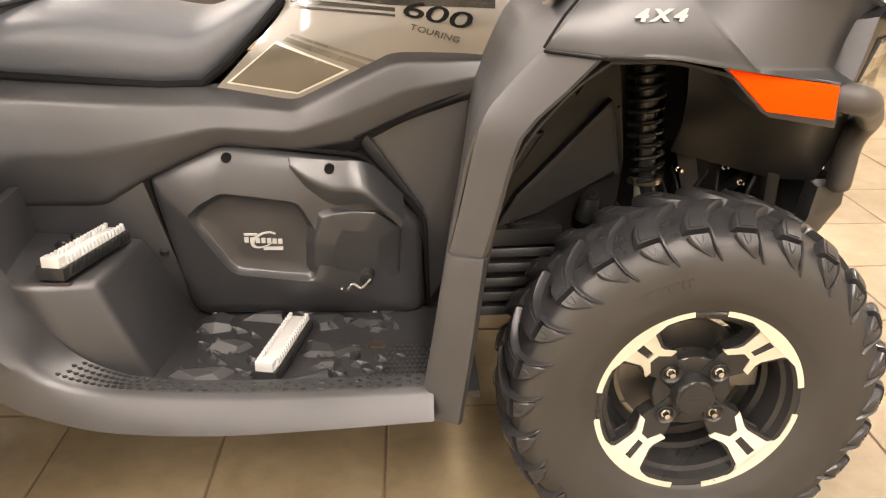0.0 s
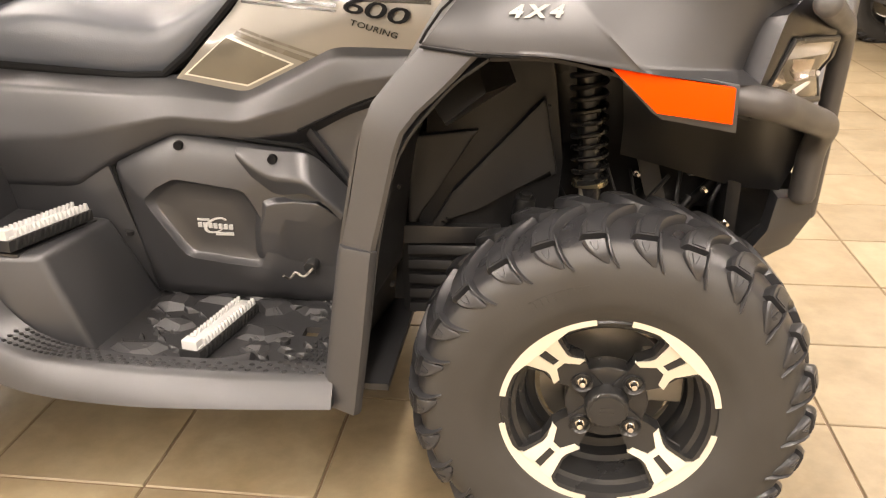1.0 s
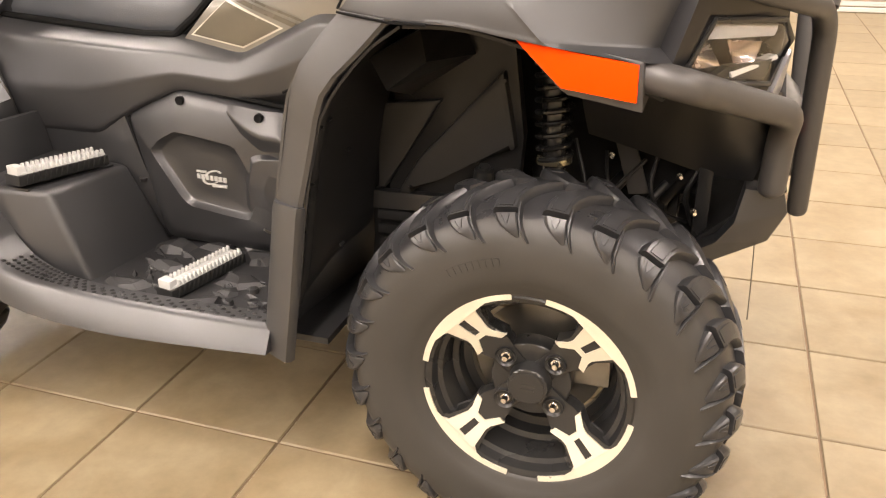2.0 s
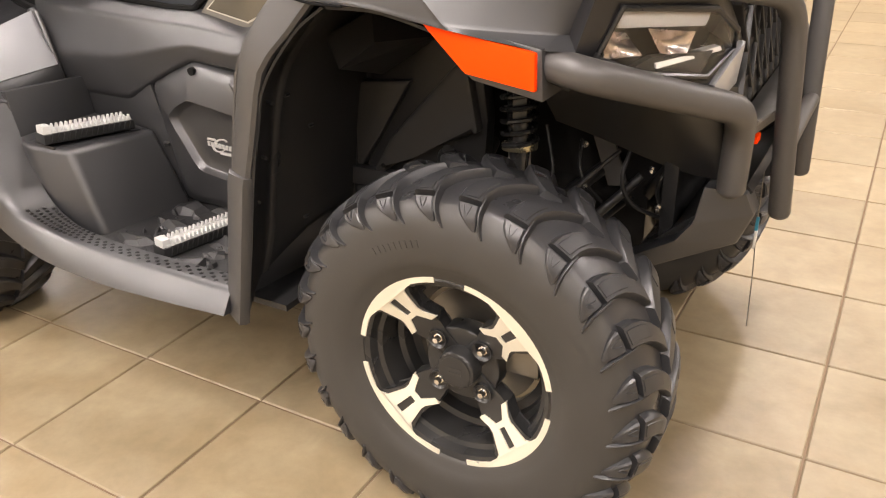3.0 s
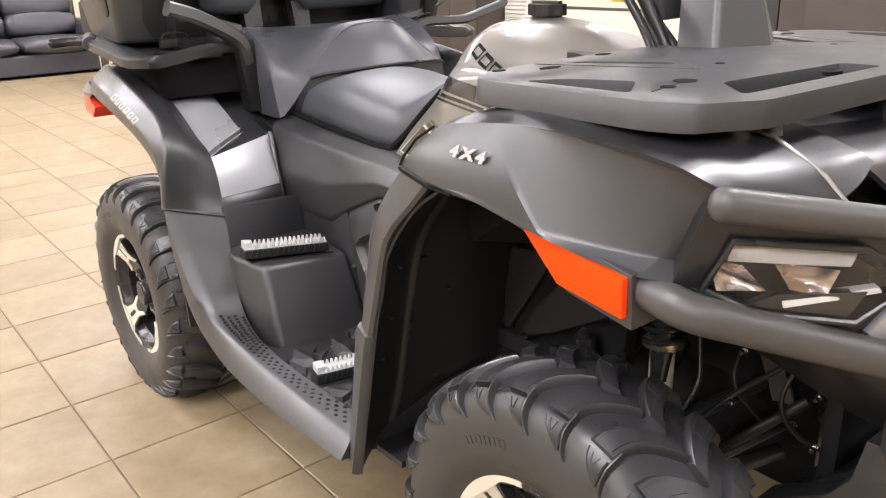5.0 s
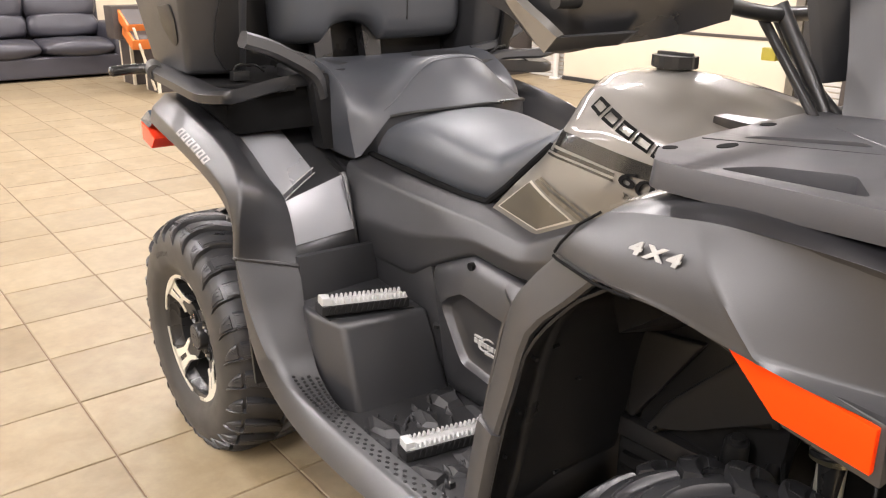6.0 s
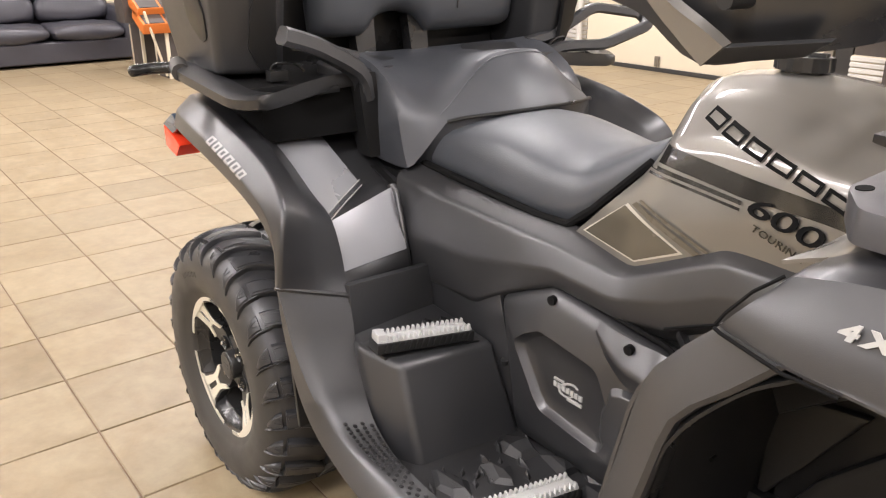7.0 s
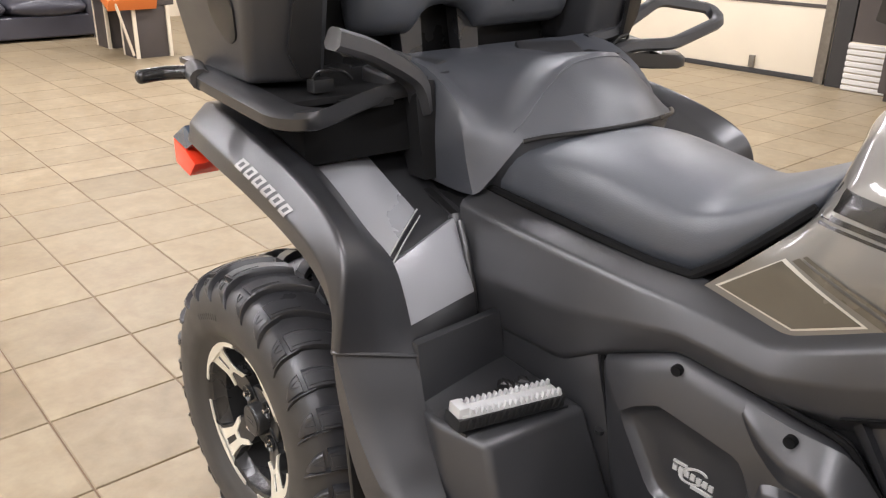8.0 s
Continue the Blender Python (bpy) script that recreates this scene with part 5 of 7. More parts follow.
# rear fenders
REAR = Surf([
    [(-0.392, -0.630, 0.588), (-0.385, -0.637, 0.594), (-0.373, -0.638, 0.598), (-0.360, -0.58, 0.580), (-0.345, -0.515, 0.558)],
    [(-0.398, -0.626, 0.650), (-0.388, -0.632, 0.660), (-0.373, -0.629, 0.672), (-0.380, -0.57, 0.655), (-0.392, -0.502, 0.632)],
    [(-0.445, -0.624, 0.700), (-0.420, -0.627, 0.718), (-0.394, -0.611, 0.742), (-0.408, -0.56, 0.722), (-0.430, -0.500, 0.688)],
    [(-0.535, -0.624, 0.738), (-0.508, -0.625, 0.760), (-0.474, -0.597, 0.788), (-0.484, -0.55, 0.766), (-0.500, -0.498, 0.718)],
    [(-0.660, -0.624, 0.770), (-0.645, -0.620, 0.796), (-0.616, -0.586, 0.826), (-0.622, -0.54, 0.814), (-0.640, -0.490, 0.778)],
    [(-0.800, -0.618, 0.792), (-0.800, -0.609, 0.820), (-0.785, -0.572, 0.852), (-0.79, -0.53, 0.846), (-0.80, -0.485, 0.822)],
    [(-0.915, -0.600, 0.800), (-0.920, -0.590, 0.828), (-0.918, -0.553, 0.858), (-0.92, -0.515, 0.856), (-0.92, -0.48, 0.842)],
    [(-0.960, -0.565, 0.790), (-0.978, -0.557, 0.817), (-0.985, -0.533, 0.842), (-0.985, -0.50, 0.846), (-0.98, -0.47, 0.845)],
], 0.0, 0.09)
both("rear_fender", lambda: REAR.sheet(5, 4, 0.005), REAR_PLASTIC, "black plastic rear fender flare")
INNER = Surf([
    [(-0.350, -0.508, 0.545), (-0.385, -0.40, 0.560), (-0.415, -0.325, 0.572), (-0.43, -0.27, 0.575)],
    [(-0.385, -0.500, 0.610), (-0.420, -0.40, 0.620), (-0.455, -0.320, 0.632), (-0.47, -0.27, 0.640)],
    [(-0.436, -0.496, 0.680), (-0.468, -0.40, 0.686), (-0.505, -0.31, 0.692), (-0.52, -0.26, 0.700)],
    [(-0.510, -0.490, 0.716), (-0.535, -0.40, 0.705), (-0.57, -0.31, 0.716), (-0.58, -0.26, 0.72)],
    [(-0.640, -0.480, 0.772), (-0.65, -0.40, 0.765), (-0.67, -0.31, 0.770), (-0.67, -0.26, 0.77)],
    [(-0.800, -0.475, 0.815), (-0.80, -0.40, 0.812), (-0.81, -0.31, 0.815), (-0.81, -0.26, 0.815)],
    [(-0.980, -0.465, 0.838), (-0.98, -0.40, 0.838), (-0.98, -0.31, 0.838), (-0.98, -0.26, 0.838)],
])
INNER.net = [[(x - 0.012, y, z - 0.012) for x, y, z in col] for col in INNER.net]
both("rear_deck", lambda: INNER.sheet(4, 4, 0.005), PLASTIC, "black plastic rear deck")


def quad_plate(a, b, c, d, lift, bm=None, bend=0.006, n=6, thick=0.008):
    """A slightly crowned plate over four corners, lifted off them."""
    a, b, c, d = (Vector(p) for p in (a, b, c, d))
    nrm = (b - a).cross(d - a).normalized()
    if nrm.z + abs(nrm.x) * 0.2 < 0:
        nrm = -nrm
    net = []
    for i in range(n + 1):
        s = i / n
        net.append([a.lerp(b, s).lerp(d.lerp(c, s), j / n) + nrm * (lift + bend * (1 - (2 * s - 1) ** 2) * (1 - (2 * j / n - 1) ** 2)) for j in range(n + 1)])
    g = bmesh.new()
    top = [[g.verts.new(p) for p in r] for r in net]
    low = [[g.verts.new(p - nrm * thick) for p in r] for r in net]
    for i in range(n):
        for j in range(n):
            g.faces.new((top[i][j], top[i + 1][j], top[i + 1][j + 1], top[i][j + 1]))
            g.faces.new((low[i][j], low[i][j + 1], low[i + 1][j + 1], low[i + 1][j]))
        for j in (0, n):
            g.faces.new((top[i][j], low[i][j], low[i + 1][j], top[i + 1][j]))
            g.faces.new((top[j][i], top[j][i + 1], low[j][i + 1], low[j][i]))
    return g


S1, S2, S3, S4 = (-0.720, -0.484, 0.803), (-0.735, -0.365, 0.806), (-0.530, -0.368, 0.712), (-0.438, -0.499, 0.691)
S5, S6, S7 = (-0.498, -0.312, 0.698), (-0.420, -0.330, 0.588), (-0.382, -0.502, 0.592)
S4B = (-0.436, -0.494, 0.678)
both("fender_insert_upper", lambda: quad_plate(S1, S2, S3, S4, 0.003, bend=0.010, thick=0.022), SILVER_GREY, "silver grey painted fender insert")
both("fender_insert_lower", lambda: quad_plate(S4B, S5, S6, S7, 0.006, thick=0.016), SILVER_GREY, "silver grey painted fender insert")
for dx, dz in ((0.004, -0.002), (0.012, -0.012)):
    both("insert_line", lambda: tube([(S4[0] + dx, S4[1], S4[2] + dz + 0.004), (S4[0] * 0.5 + S3[0] * 0.5 + dx, -0.434, 0.710 + dz), (S3[0] + dx, S3[1], S3[2] + dz + 0.010)], 0.0013, seg=6), BADGE, "bright edge line between the fender inserts")
# darker plate added as the shade below the lower insert's edge
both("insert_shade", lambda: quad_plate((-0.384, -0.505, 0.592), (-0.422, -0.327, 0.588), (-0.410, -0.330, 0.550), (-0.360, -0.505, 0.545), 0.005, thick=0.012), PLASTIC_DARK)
both("body_seam", lambda: tube([(-0.505, -0.30, 0.700), (-0.478, -0.312, 0.660), (-0.452, -0.318, 0.60), (-0.440, -0.318, 0.55)], 0.011, seg=10), PLASTIC, "ribbed joint between fender and side panel")
both("body_seam", lambda: tube([(-0.478, -0.31, 0.700), (-0.452, -0.318, 0.660), (-0.428, -0.322, 0.60), (-0.418, -0.322, 0.55)], 0.006, seg=10), PLASTIC_DARK)


def tail_lamp():
    a = prism(xz([(-0.985, 0.790), (-0.985, 0.742), (-0.925, 0.727), (-0.895, 0.757), (-0.93, 0.775)], -0.606), (0, 0.10, 0), 0.004)
    return a


for s in (1, -1):
    bm = tail_lamp()
    if s < 0:
        mirror(bm)
    lamp = part("tail_lamp", bm, RED, quad, "red tail lamp lens")
    bm = prism([(-0.988, -0.606, 0.792), (-0.93, -0.606, 0.779), (-0.89, -0.604, 0.80), (-0.94, -0.60, 0.822)], (0, 0.10, 0), 0.003)
    if s < 0:
        mirror(bm)
    part("lamp_housing", bm, SMOKED, lamp, "dark glossy lamp housing")

# plain frames that stand for the maker's name on the fender
for i in range(6):
    u = 4.30 - i * 0.205
    for u0, u1, v0, v1 in ((u, u - 0.15, 0.94, 1.03), (u, u - 0.15, 1.23, 1.32), (u, u - 0.045, 1.03, 1.23), (u - 0.105, u - 0.15, 1.03, 1.23)):
        part("name_frame", patch(REAR, u0, u1, v0, v1, 0.0066), LAMP_GREY, quad, "pale frame in place of the maker's lettering")


# seat
def seat():
    rows = [(-0.54, 0.726, 0.820, 0.215), (-0.46, 0.724, 0.836, 0.218), (-0.38, 0.722, 0.852, 0.222), (-0.28, 0.715, 0.856, 0.224), (-0.18, 0.707, 0.841, 0.222), (-0.10, 0.705, 0.828, 0.215),
            (-0.06, 0.716, 0.832, 0.210), (-0.01, 0.757, 0.852, 0.202), (0.04, 0.802, 0.876, 0.190), (0.075, 0.842, 0.892, 0.172), (0.088, 0.862, 0.896, 0.15)]
    rings = []
    n = (len(rows) - 1) * 3
    for i in range(n + 1):
        x, zl, zt, w = crom4(rows, i * (len(rows) - 1) / n)
        h = zt - zl
        side = [(-w * 0.94, zl), (-w, zl + h * 0.10), (-w * 1.02, zl + h * 0.32), (-w * 1.0, zl + h * 0.52), (-w * 0.965, zl + h * 0.69), (-w * 0.90, zl + h * 0.79), (-w * 0.70, zl + h * 0.895), (-w * 0.42, zl + h * 0.965), (-w * 0.15, zt - 0.001)]
        rings.append([(x, y, z) for y, z in side] + [(x, -y, z) for y, z in side[::-1]])
    return loft(rings)


def crom4(rows, t):
    a = crom([(r[0], r[1], r[2]) for r in rows], t)
    b = crom([(r[3], 0, 0) for r in rows], t)
    return a.x, a.y, a.z, b.x


bench = part("seat", seat(), VINYL, quad, "black vinyl rider seat", 60)
for s in (1, -1):
    line = [(-0.50, -0.228, 0.738), (-0.38, -0.230, 0.730), (-0.24, -0.232, 0.720), (-0.13, -0.231, 0.712), (-0.06, -0.230, 0.714), (-0.01, -0.226, 0.752), (0.05, -0.214, 0.812), (0.085, -0.20, 0.850)]
    part("seat_gap", tube([(x, (y - 0.003) * s, z + 0.006) for x, y, z in line], 0.008, seg=8), HOLE, bench, "black gap below the seat")
PIL = {0.0: [(-0.335, 0.858), (-0.385, 0.915), (-0.452, 0.958), (-0.480, 0.963), (-0.60, 0.945), (-0.70, 0.938), (-0.80, 0.936)],
       0.04: [(-0.338, 0.857), (-0.387, 0.913), (-0.453, 0.956), (-0.482, 0.961), (-0.60, 0.944), (-0.70, 0.938), (-0.80, 0.936)],
       0.07: [(-0.344, 0.856), (-0.392, 0.908), (-0.455, 0.951), (-0.484, 0.957), (-0.60, 0.940), (-0.70, 0.936), (-0.80, 0.936)],
       0.10: [(-0.354, 0.854), (-0.402, 0.896), (-0.457, 0.936), (-0.486, 0.944), (-0.60, 0.932), (-0.70, 0.933), (-0.80, 0.936)],
       0.13: [(-0.369, 0.851), (-0.413, 0.882), (-0.458, 0.911), (-0.487, 0.921), (-0.60, 0.922), (-0.70, 0.931), (-0.79, 0.938)],
       0.16: [(-0.390, 0.847), (-0.424, 0.866), (-0.457, 0.885), (-0.484, 0.898), (-0.59, 0.912), (-0.68, 0.930), (-0.78, 0.940)],
       0.19: [(-0.412, 0.842), (-0.432, 0.852), (-0.452, 0.863), (-0.478, 0.877), (-0.58, 0.904), (-0.67, 0.930), (-0.77, 0.942)],
       0.213: [(-0.430, 0.835), (-0.441, 0.842), (-0.452, 0.849), (-0.478, 0.862), (-0.57, 0.898), (-0.66, 0.931), (-0.755, 0.944)],
       0.230: [(-0.444, 0.806), (-0.453, 0.820), (-0.462, 0.834), (-0.486, 0.854), (-0.56, 0.897), (-0.65, 0.934), (-0.74, 0.946)],
       0.248: [(-0.460, 0.773), (-0.471, 0.798), (-0.482, 0.822), (-0.498, 0.853), (-0.556, 0.900), (-0.64, 0.938), (-0.725, 0.950)],
       0.266: [(-0.476, 0.744), (-0.489, 0.779), (-0.500, 0.818), (-0.511, 0.857), (-0.557, 0.903), (-0.63, 0.941), (-0.715, 0.953)],
       0.275: [(-0.484, 0.738), (-0.498, 0.776), (-0.508, 0.812), (-0.520, 0.850), (-0.566, 0.895), (-0.637, 0.931), (-0.718, 0.943)]}


def pillion():
    rings = []
    keys = sorted(PIL)
    ys = [-k for k in keys[::-1]] + keys[1:]
    for y in ys:
        p = PIL[abs(y)]
        top = [crom([(a, 0, b) for a, b in p], i / 3) for i in range(19)]
        ring = [(v.x, y, v.z) for v in top]
        ring += [(ring[-1][0], y, 0.80), (ring[-1][0] + 0.02, y, 0.745), (ring[0][0] - 0.04, y, 0.735)]
        rings.append(ring)
    return loft(rings)


pil = part("pillion_seat", pillion(), VINYL_DARK, quad, "black vinyl passenger seat with a raised front bolster", 38)
keys = sorted(PIL)
line = [(PIL[abs(y)][0][0] + 0.003, y, PIL[abs(y)][0][1] + 0.002) for y in [-k for k in keys[:8][::-1]] + keys[1:8]]
part("piping", tube([crom(line, i / 3) for i in range((len(line) - 1) * 3 + 1)], 0.0045, seg=8), LINER, pil, "black piping")
line = [(PIL[abs(y)][2][0], y, PIL[abs(y)][2][1]) for y in [-k for k in keys[:8][::-1]] + keys[1:8]]
part("seam", tube([crom(line, i / 3) for i in range((len(line) - 1) * 3 + 1)], 0.0014, seg=6), VINYL, pil, "stitched seam")
both("seat_base", lambda: prism([(-0.66, -0.262, 0.755), (-0.50, -0.255, 0.728), (-0.50, -0.20, 0.71), (-0.72, -0.20, 0.74)], (0, 0.02, -0.03), 0.004), LINER)

# tank cover
TANK = Surf([
    [(-0.036, -0.240, 0.714), (0.025, -0.240, 0.775), (0.088, -0.222, 0.842), (0.088, -0.15, 0.885), (0.075, -0.07, 0.895), (0.070, 0, 0.897)],
    [(0.102, -0.254, 0.697), (0.115, -0.252, 0.780), (0.132, -0.222, 0.895), (0.118, -0.15, 0.952), (0.10, -0.07, 0.972), (0.095, 0, 0.976)],
    [(0.198, -0.257, 0.741), (0.205, -0.254, 0.805), (0.215, -0.224, 0.918), (0.200, -0.15, 0.975), (0.19, -0.07, 0.993), (0.185, 0, 0.997)],
    [(0.280, -0.258, 0.776), (0.290, -0.257, 0.825), (0.305, -0.235, 0.915), (0.29, -0.16, 0.970), (0.28, -0.08, 0.992), (0.28, 0, 0.998)],
    [(0.392, -0.264, 0.768), (0.400, -0.264, 0.825), (0.410, -0.250, 0.905), (0.39, -0.17, 0.950), (0.38, -0.08, 0.978), (0.38, 0, 0.985)],
    [(0.490, -0.285, 0.790), (0.500, -0.290, 0.840), (0.505, -0.280, 0.900), (0.49, -0.19, 0.930), (0.48, -0.09, 0.955), (0.48, 0, 0.960)],
    [(0.560, -0.300, 0.830), (0.565, -0.310, 0.860), (0.570, -0.300, 0.900), (0.56, -0.2, 0.92), (0.55, -0.09, 0.935), (0.55, 0, 0.938)],
], 0.0, 0.24)
both("tank_cover", lambda: TANK.sheet(6, 5, 0.005), SILVER, "champagne metallic tank cover", sharp=60)
part("tank_decal", film(TANK, [(0.0745, 0.794), (0.1955, 0.747), (0.1055, 0.7060), (-0.0165, 0.7236)], -0.0016, 12, 8), PINSTRIPE, quad, "pale pinstripe round a dark decal")
part("tank_decal", film(TANK, [(0.071, 0.790), (0.188, 0.7475), (0.106, 0.7095), (-0.009, 0.7255)], -0.0030, 12, 8), DECAL_DARK, quad, "dark glossy wedge decal")
bm = film(TANK, [(0.093, 0.801), (0.226, 0.7565), (0.214, 0.7505), (0.085, 0.7945)], -0.0032, 14, 1)
film(TANK, [(0.102, 0.8065), (0.241, 0.763), (0.235, 0.760), (0.097, 0.8030)], -0.0032, 14, 1, bm)
part("tank_stripe", bm, DECAL_DARK, quad, "dark diagonal stripes")
bm = film(TANK, [(0.105, 0.895), (0.27, 0.880), (0.27, 0.852), (0.098, 0.868)], -0.002, 10, 3)
film(TANK, [(0.27, 0.880), (0.44, 0.868), (0.44, 0.848), (0.27, 0.852)], -0.002, 8, 3, bm)
part("tank_band", bm, BAND, quad, "dark fading band under the name")
bm = film(TANK, [(0.10, 0.862), (0.275, 0.848), (0.275, 0.842), (0.10, 0.855)], -0.002, 10, 1)
film(TANK, [(0.10, 0.851), (0.275, 0.838), (0.275, 0.834), (0.10, 0.847)], -0.002, 10, 1, bm)
part("tank_stripe", bm, BAND, quad, "thin dark stripes")
word("model_number", "600", 0.039, frame_of((0.346, TANK.depth(0.342, 0.833) - 0.0045, 0.836), (0.127, -0.012, -0.026), (0, 0.20, 1)), HOLE, quad, "black model number lettering", 0.0008, 0.15, 0.0003, 2.1, 0.07)
word("model_word", "TOURING", 0.0138, frame_of((0.341, TANK.depth(0.340, 0.806) - 0.0045, 0.807), (0.088, -0.008, -0.024), (0, 0.12, 1)), BAND, quad, "small black lettering", 0.0006, 0.1, 0.0001, 1.35, 0.10)
for i in range(6):
    x, z, w, t = 0.184 + i * 0.0445, 0.9410 - 0.0122 * i, 0.0185, 0.0046
    lean, drop, h = 0.004, 0.0050, 0.0092
    at = lambda a, b: (x + a * w + b * lean, z + b * h - a * drop)
    k, q = t / w, t / h
    for e in ([at(-1, 1), at(1, 1), at(1, 1 - q), at(-1, 1 - q)], [at(-1, -1 + q), at(1, -1 + q), at(1, -1), at(-1, -1)],
              [at(-1, 1 - q), at(-1 + k, 1 - q), at(-1 + k, -1 + q), at(-1, -1 + q)], [at(1 - k, 1 - q), at(1, 1 - q), at(1, -1 + q), at(1 - k, -1 + q)]):
        part("name_frame", film(TANK, e, -0.003, 3, 1), HOLE, quad, "black frame in place of a maker's lettering")
bm = bmesh.new()
cylinder(bm, (0.223, 0, 0.97), (0.225, 0, 1.004), 0.034, seg=24)
k = 10
ring = []
for i in range(k * 2):
    a = 2 * math.pi * i / (k * 2)
    r = 0.046 if i % 2 else 0.041
    ring.append((0.224 + r * math.cos(a), r * math.sin(a)))
prism([(x, y, 1.001) for x, y in ring], (0, 0, 0.021), 0.003, bm=bm)
box(bm, 0.188, 0.260, -0.008, 0.008, 1.021, 1.028, 0.003)
part("fuel_cap", bm, RIM_BLACK, quad, "black knurled fuel cap", 30)

# champagne shoulder between the tank and the front fender
both("shoulder_panel", lambda: Surf([
    [(0.478, -0.505, 0.886), (0.490, -0.455, 0.893), (0.496, -0.40, 0.900), (0.500, -0.33, 0.905)],
    [(0.520, -0.515, 0.904), (0.530, -0.46, 0.914), (0.536, -0.40, 0.920), (0.540, -0.33, 0.922)],
    [(0.575, -0.505, 0.921), (0.585, -0.455, 0.930), (0.592, -0.40, 0.934), (0.600, -0.33, 0.934)],
]).sheet(4, 4, 0.004), SILVER, "champagne shoulder panel under the rack")

# front rack
def rack_height(x, y):
    return 0.958 + 0.012 * (x - 0.5) + 0.004 * (1 - (y / 0.53) ** 2)


RACK_EDGE = [(0.497, -0.10), (0.500, -0.33), (0.506, -0.455), (0.548, -0.518), (0.610, -0.524), (0.835, -0.528), (0.884, -0.512), (0.926, -0.448), (0.940, -0.20)]
RACK_SLOTS = [[(0.618, -0.499), (0.648, -0.452), (0.735, -0.420), (0.784, -0.494)], [(0.822, -0.372), (0.848, -0.120), (0.902, -0.120), (0.888, -0.432)], [(0.540, -0.332), (0.552, -0.304), (0.655, -0.244), (0.684, -0.264)]]


def rack_plate():
    """A moulded frame with three slots on each side."""
    bm = bmesh.new()
    loops = [RACK_EDGE + [(x, -y) for x, y in RACK_EDGE[::-1]]]
    for slot in RACK_SLOTS:
        loops += [slot, [(x, -y) for x, y in slot]]
    edges = []
    for loop in loops:
        pts = [(p.x, p.y) for p in rounded([(x, y, 0) for x, y in loop + loop[:2]], 0.014, 3)[1:-1]]
        v = [bm.verts.new((x, y, 0)) for x, y in pts]
        edges += [bm.edges.new((v[i], v[(i + 1) % len(v)])) for i in range(len(v))]
    bmesh.ops.triangle_fill(bm, use_beauty=True, edges=edges)
    ex = bmesh.ops.extrude_face_region(bm, geom=list(bm.faces))
    low = {e for e in ex["geom"] if isinstance(e, bmesh.types.BMVert)}
    for v in bm.verts:
        x, y = v.co.x, v.co.y
        v.co.z = rack_height(x, y) - (0.031 if v in low else 0.0)
        if v in low and abs(y) > 0.505:
            v.co.y *= 1.012
    bmesh.ops.recalc_face_normals(bm, faces=bm.faces)
    edges = [e for e in bm.edges if len(e.link_faces) == 2 and e.calc_face_angle() > 0.5]
    bmesh.ops.bevel(bm, geom=edges, offset=0.007, segments=2, profile=0.6, affect="EDGES", clamp_overlap=True)
    return bm


rack = part("front_rack", rack_plate(), RACK, quad, "dark grey moulded front luggage rack with slots", 30)
for s in (1, -1):
    for y in (-0.42, -0.14):
        bm = bmesh.new()
        box(bm, 0.80, 0.905, y * s - 0.009, y * s + 0.009, rack_height(0.85, y) - 0.030, rack_height(0.85, y) - 0.012, 0.004)
        part("rack_rib", bm, RACK, rack)
    for a, b in (((0.512, -0.372), (0.735, -0.288)), ((0.735, -0.288), (0.588, -0.172)), ((0.80, -0.475), (0.786, -0.40))):
        part("rack_groove", tube([(a[0] + (b[0] - a[0]) * f, (a[1] + (b[1] - a[1]) * f) * s, rack_height(a[0] + (b[0] - a[0]) * f, a[1]) - 0.0002) for f in (0, 0.5, 1)], 0.0013, seg=6), LINER, rack, "fine moulded groove")
for x, y, r, e in ((0.782, -0.387, 0.016, 1.0), (0.794, -0.437, 0.010, 1.0), (0.520, -0.450, 0.009, 1.3), (0.560, -0.389, 0.010, 2.0), (0.515, -0.222, 0.010, 1.6), (0.878, -0.217, 0.011, 1.6), (0.725, -0.225, 0.007, 1.0)):
    for s in (1, -1):
        bm = bmesh.new()
        z = rack_height(x, y)
        prism([(x + r * math.cos(a) * 0.9, y * s + r * e * math.sin(a), z - 0.004) for a in [2 * math.pi * k / 18 for k in range(18)]], (0, 0, 0.0048), bm=bm)
        part("rack_hole", bm, HOLE, rack, "black rack fixing hole")
for x, y in ((0.62, -0.40), (0.90, -0.40), (0.93, -0.15)):
    for s in (1, -1):
        bm = bmesh.new()
        tube([(x, y * s, 0.94), (x + 0.01, y * s * 0.95, 0.86)], 0.013, bm=bm, seg=10)
        part("rack_leg", bm, TUBE, quad)
# bonnet under the rack
HOOD = Surf([
    [(0.54, -0.36, 0.914), (0.54, -0.18, 0.918), (0.54, 0, 0.92), (0.54, 0.18, 0.918), (0.54, 0.36, 0.914)],
    [(0.70, -0.36, 0.930), (0.70, -0.18, 0.915), (0.70, 0, 0.915), (0.70, 0.18, 0.915), (0.70, 0.36, 0.930)],
    [(0.88, -0.36, 0.918), (0.88, -0.18, 0.905), (0.88, 0, 0.905), (0.88, 0.18, 0.905), (0.88, 0.36, 0.918)],
    [(0.98, -0.36, 0.898), (1.00, -0.18, 0.885), (1.01, 0, 0.885), (1.00, 0.18, 0.885), (0.98, 0.36, 0.898)],
    [(1.03, -0.33, 0.85), (1.06, -0.18, 0.83), (1.065, 0, 0.83), (1.06, 0.18, 0.83), (1.03, 0.33, 0.85)],
])
part("bonnet", HOOD.sheet(4, 4, 0.006), SATIN, quad, "satin black bonnet below the rack")
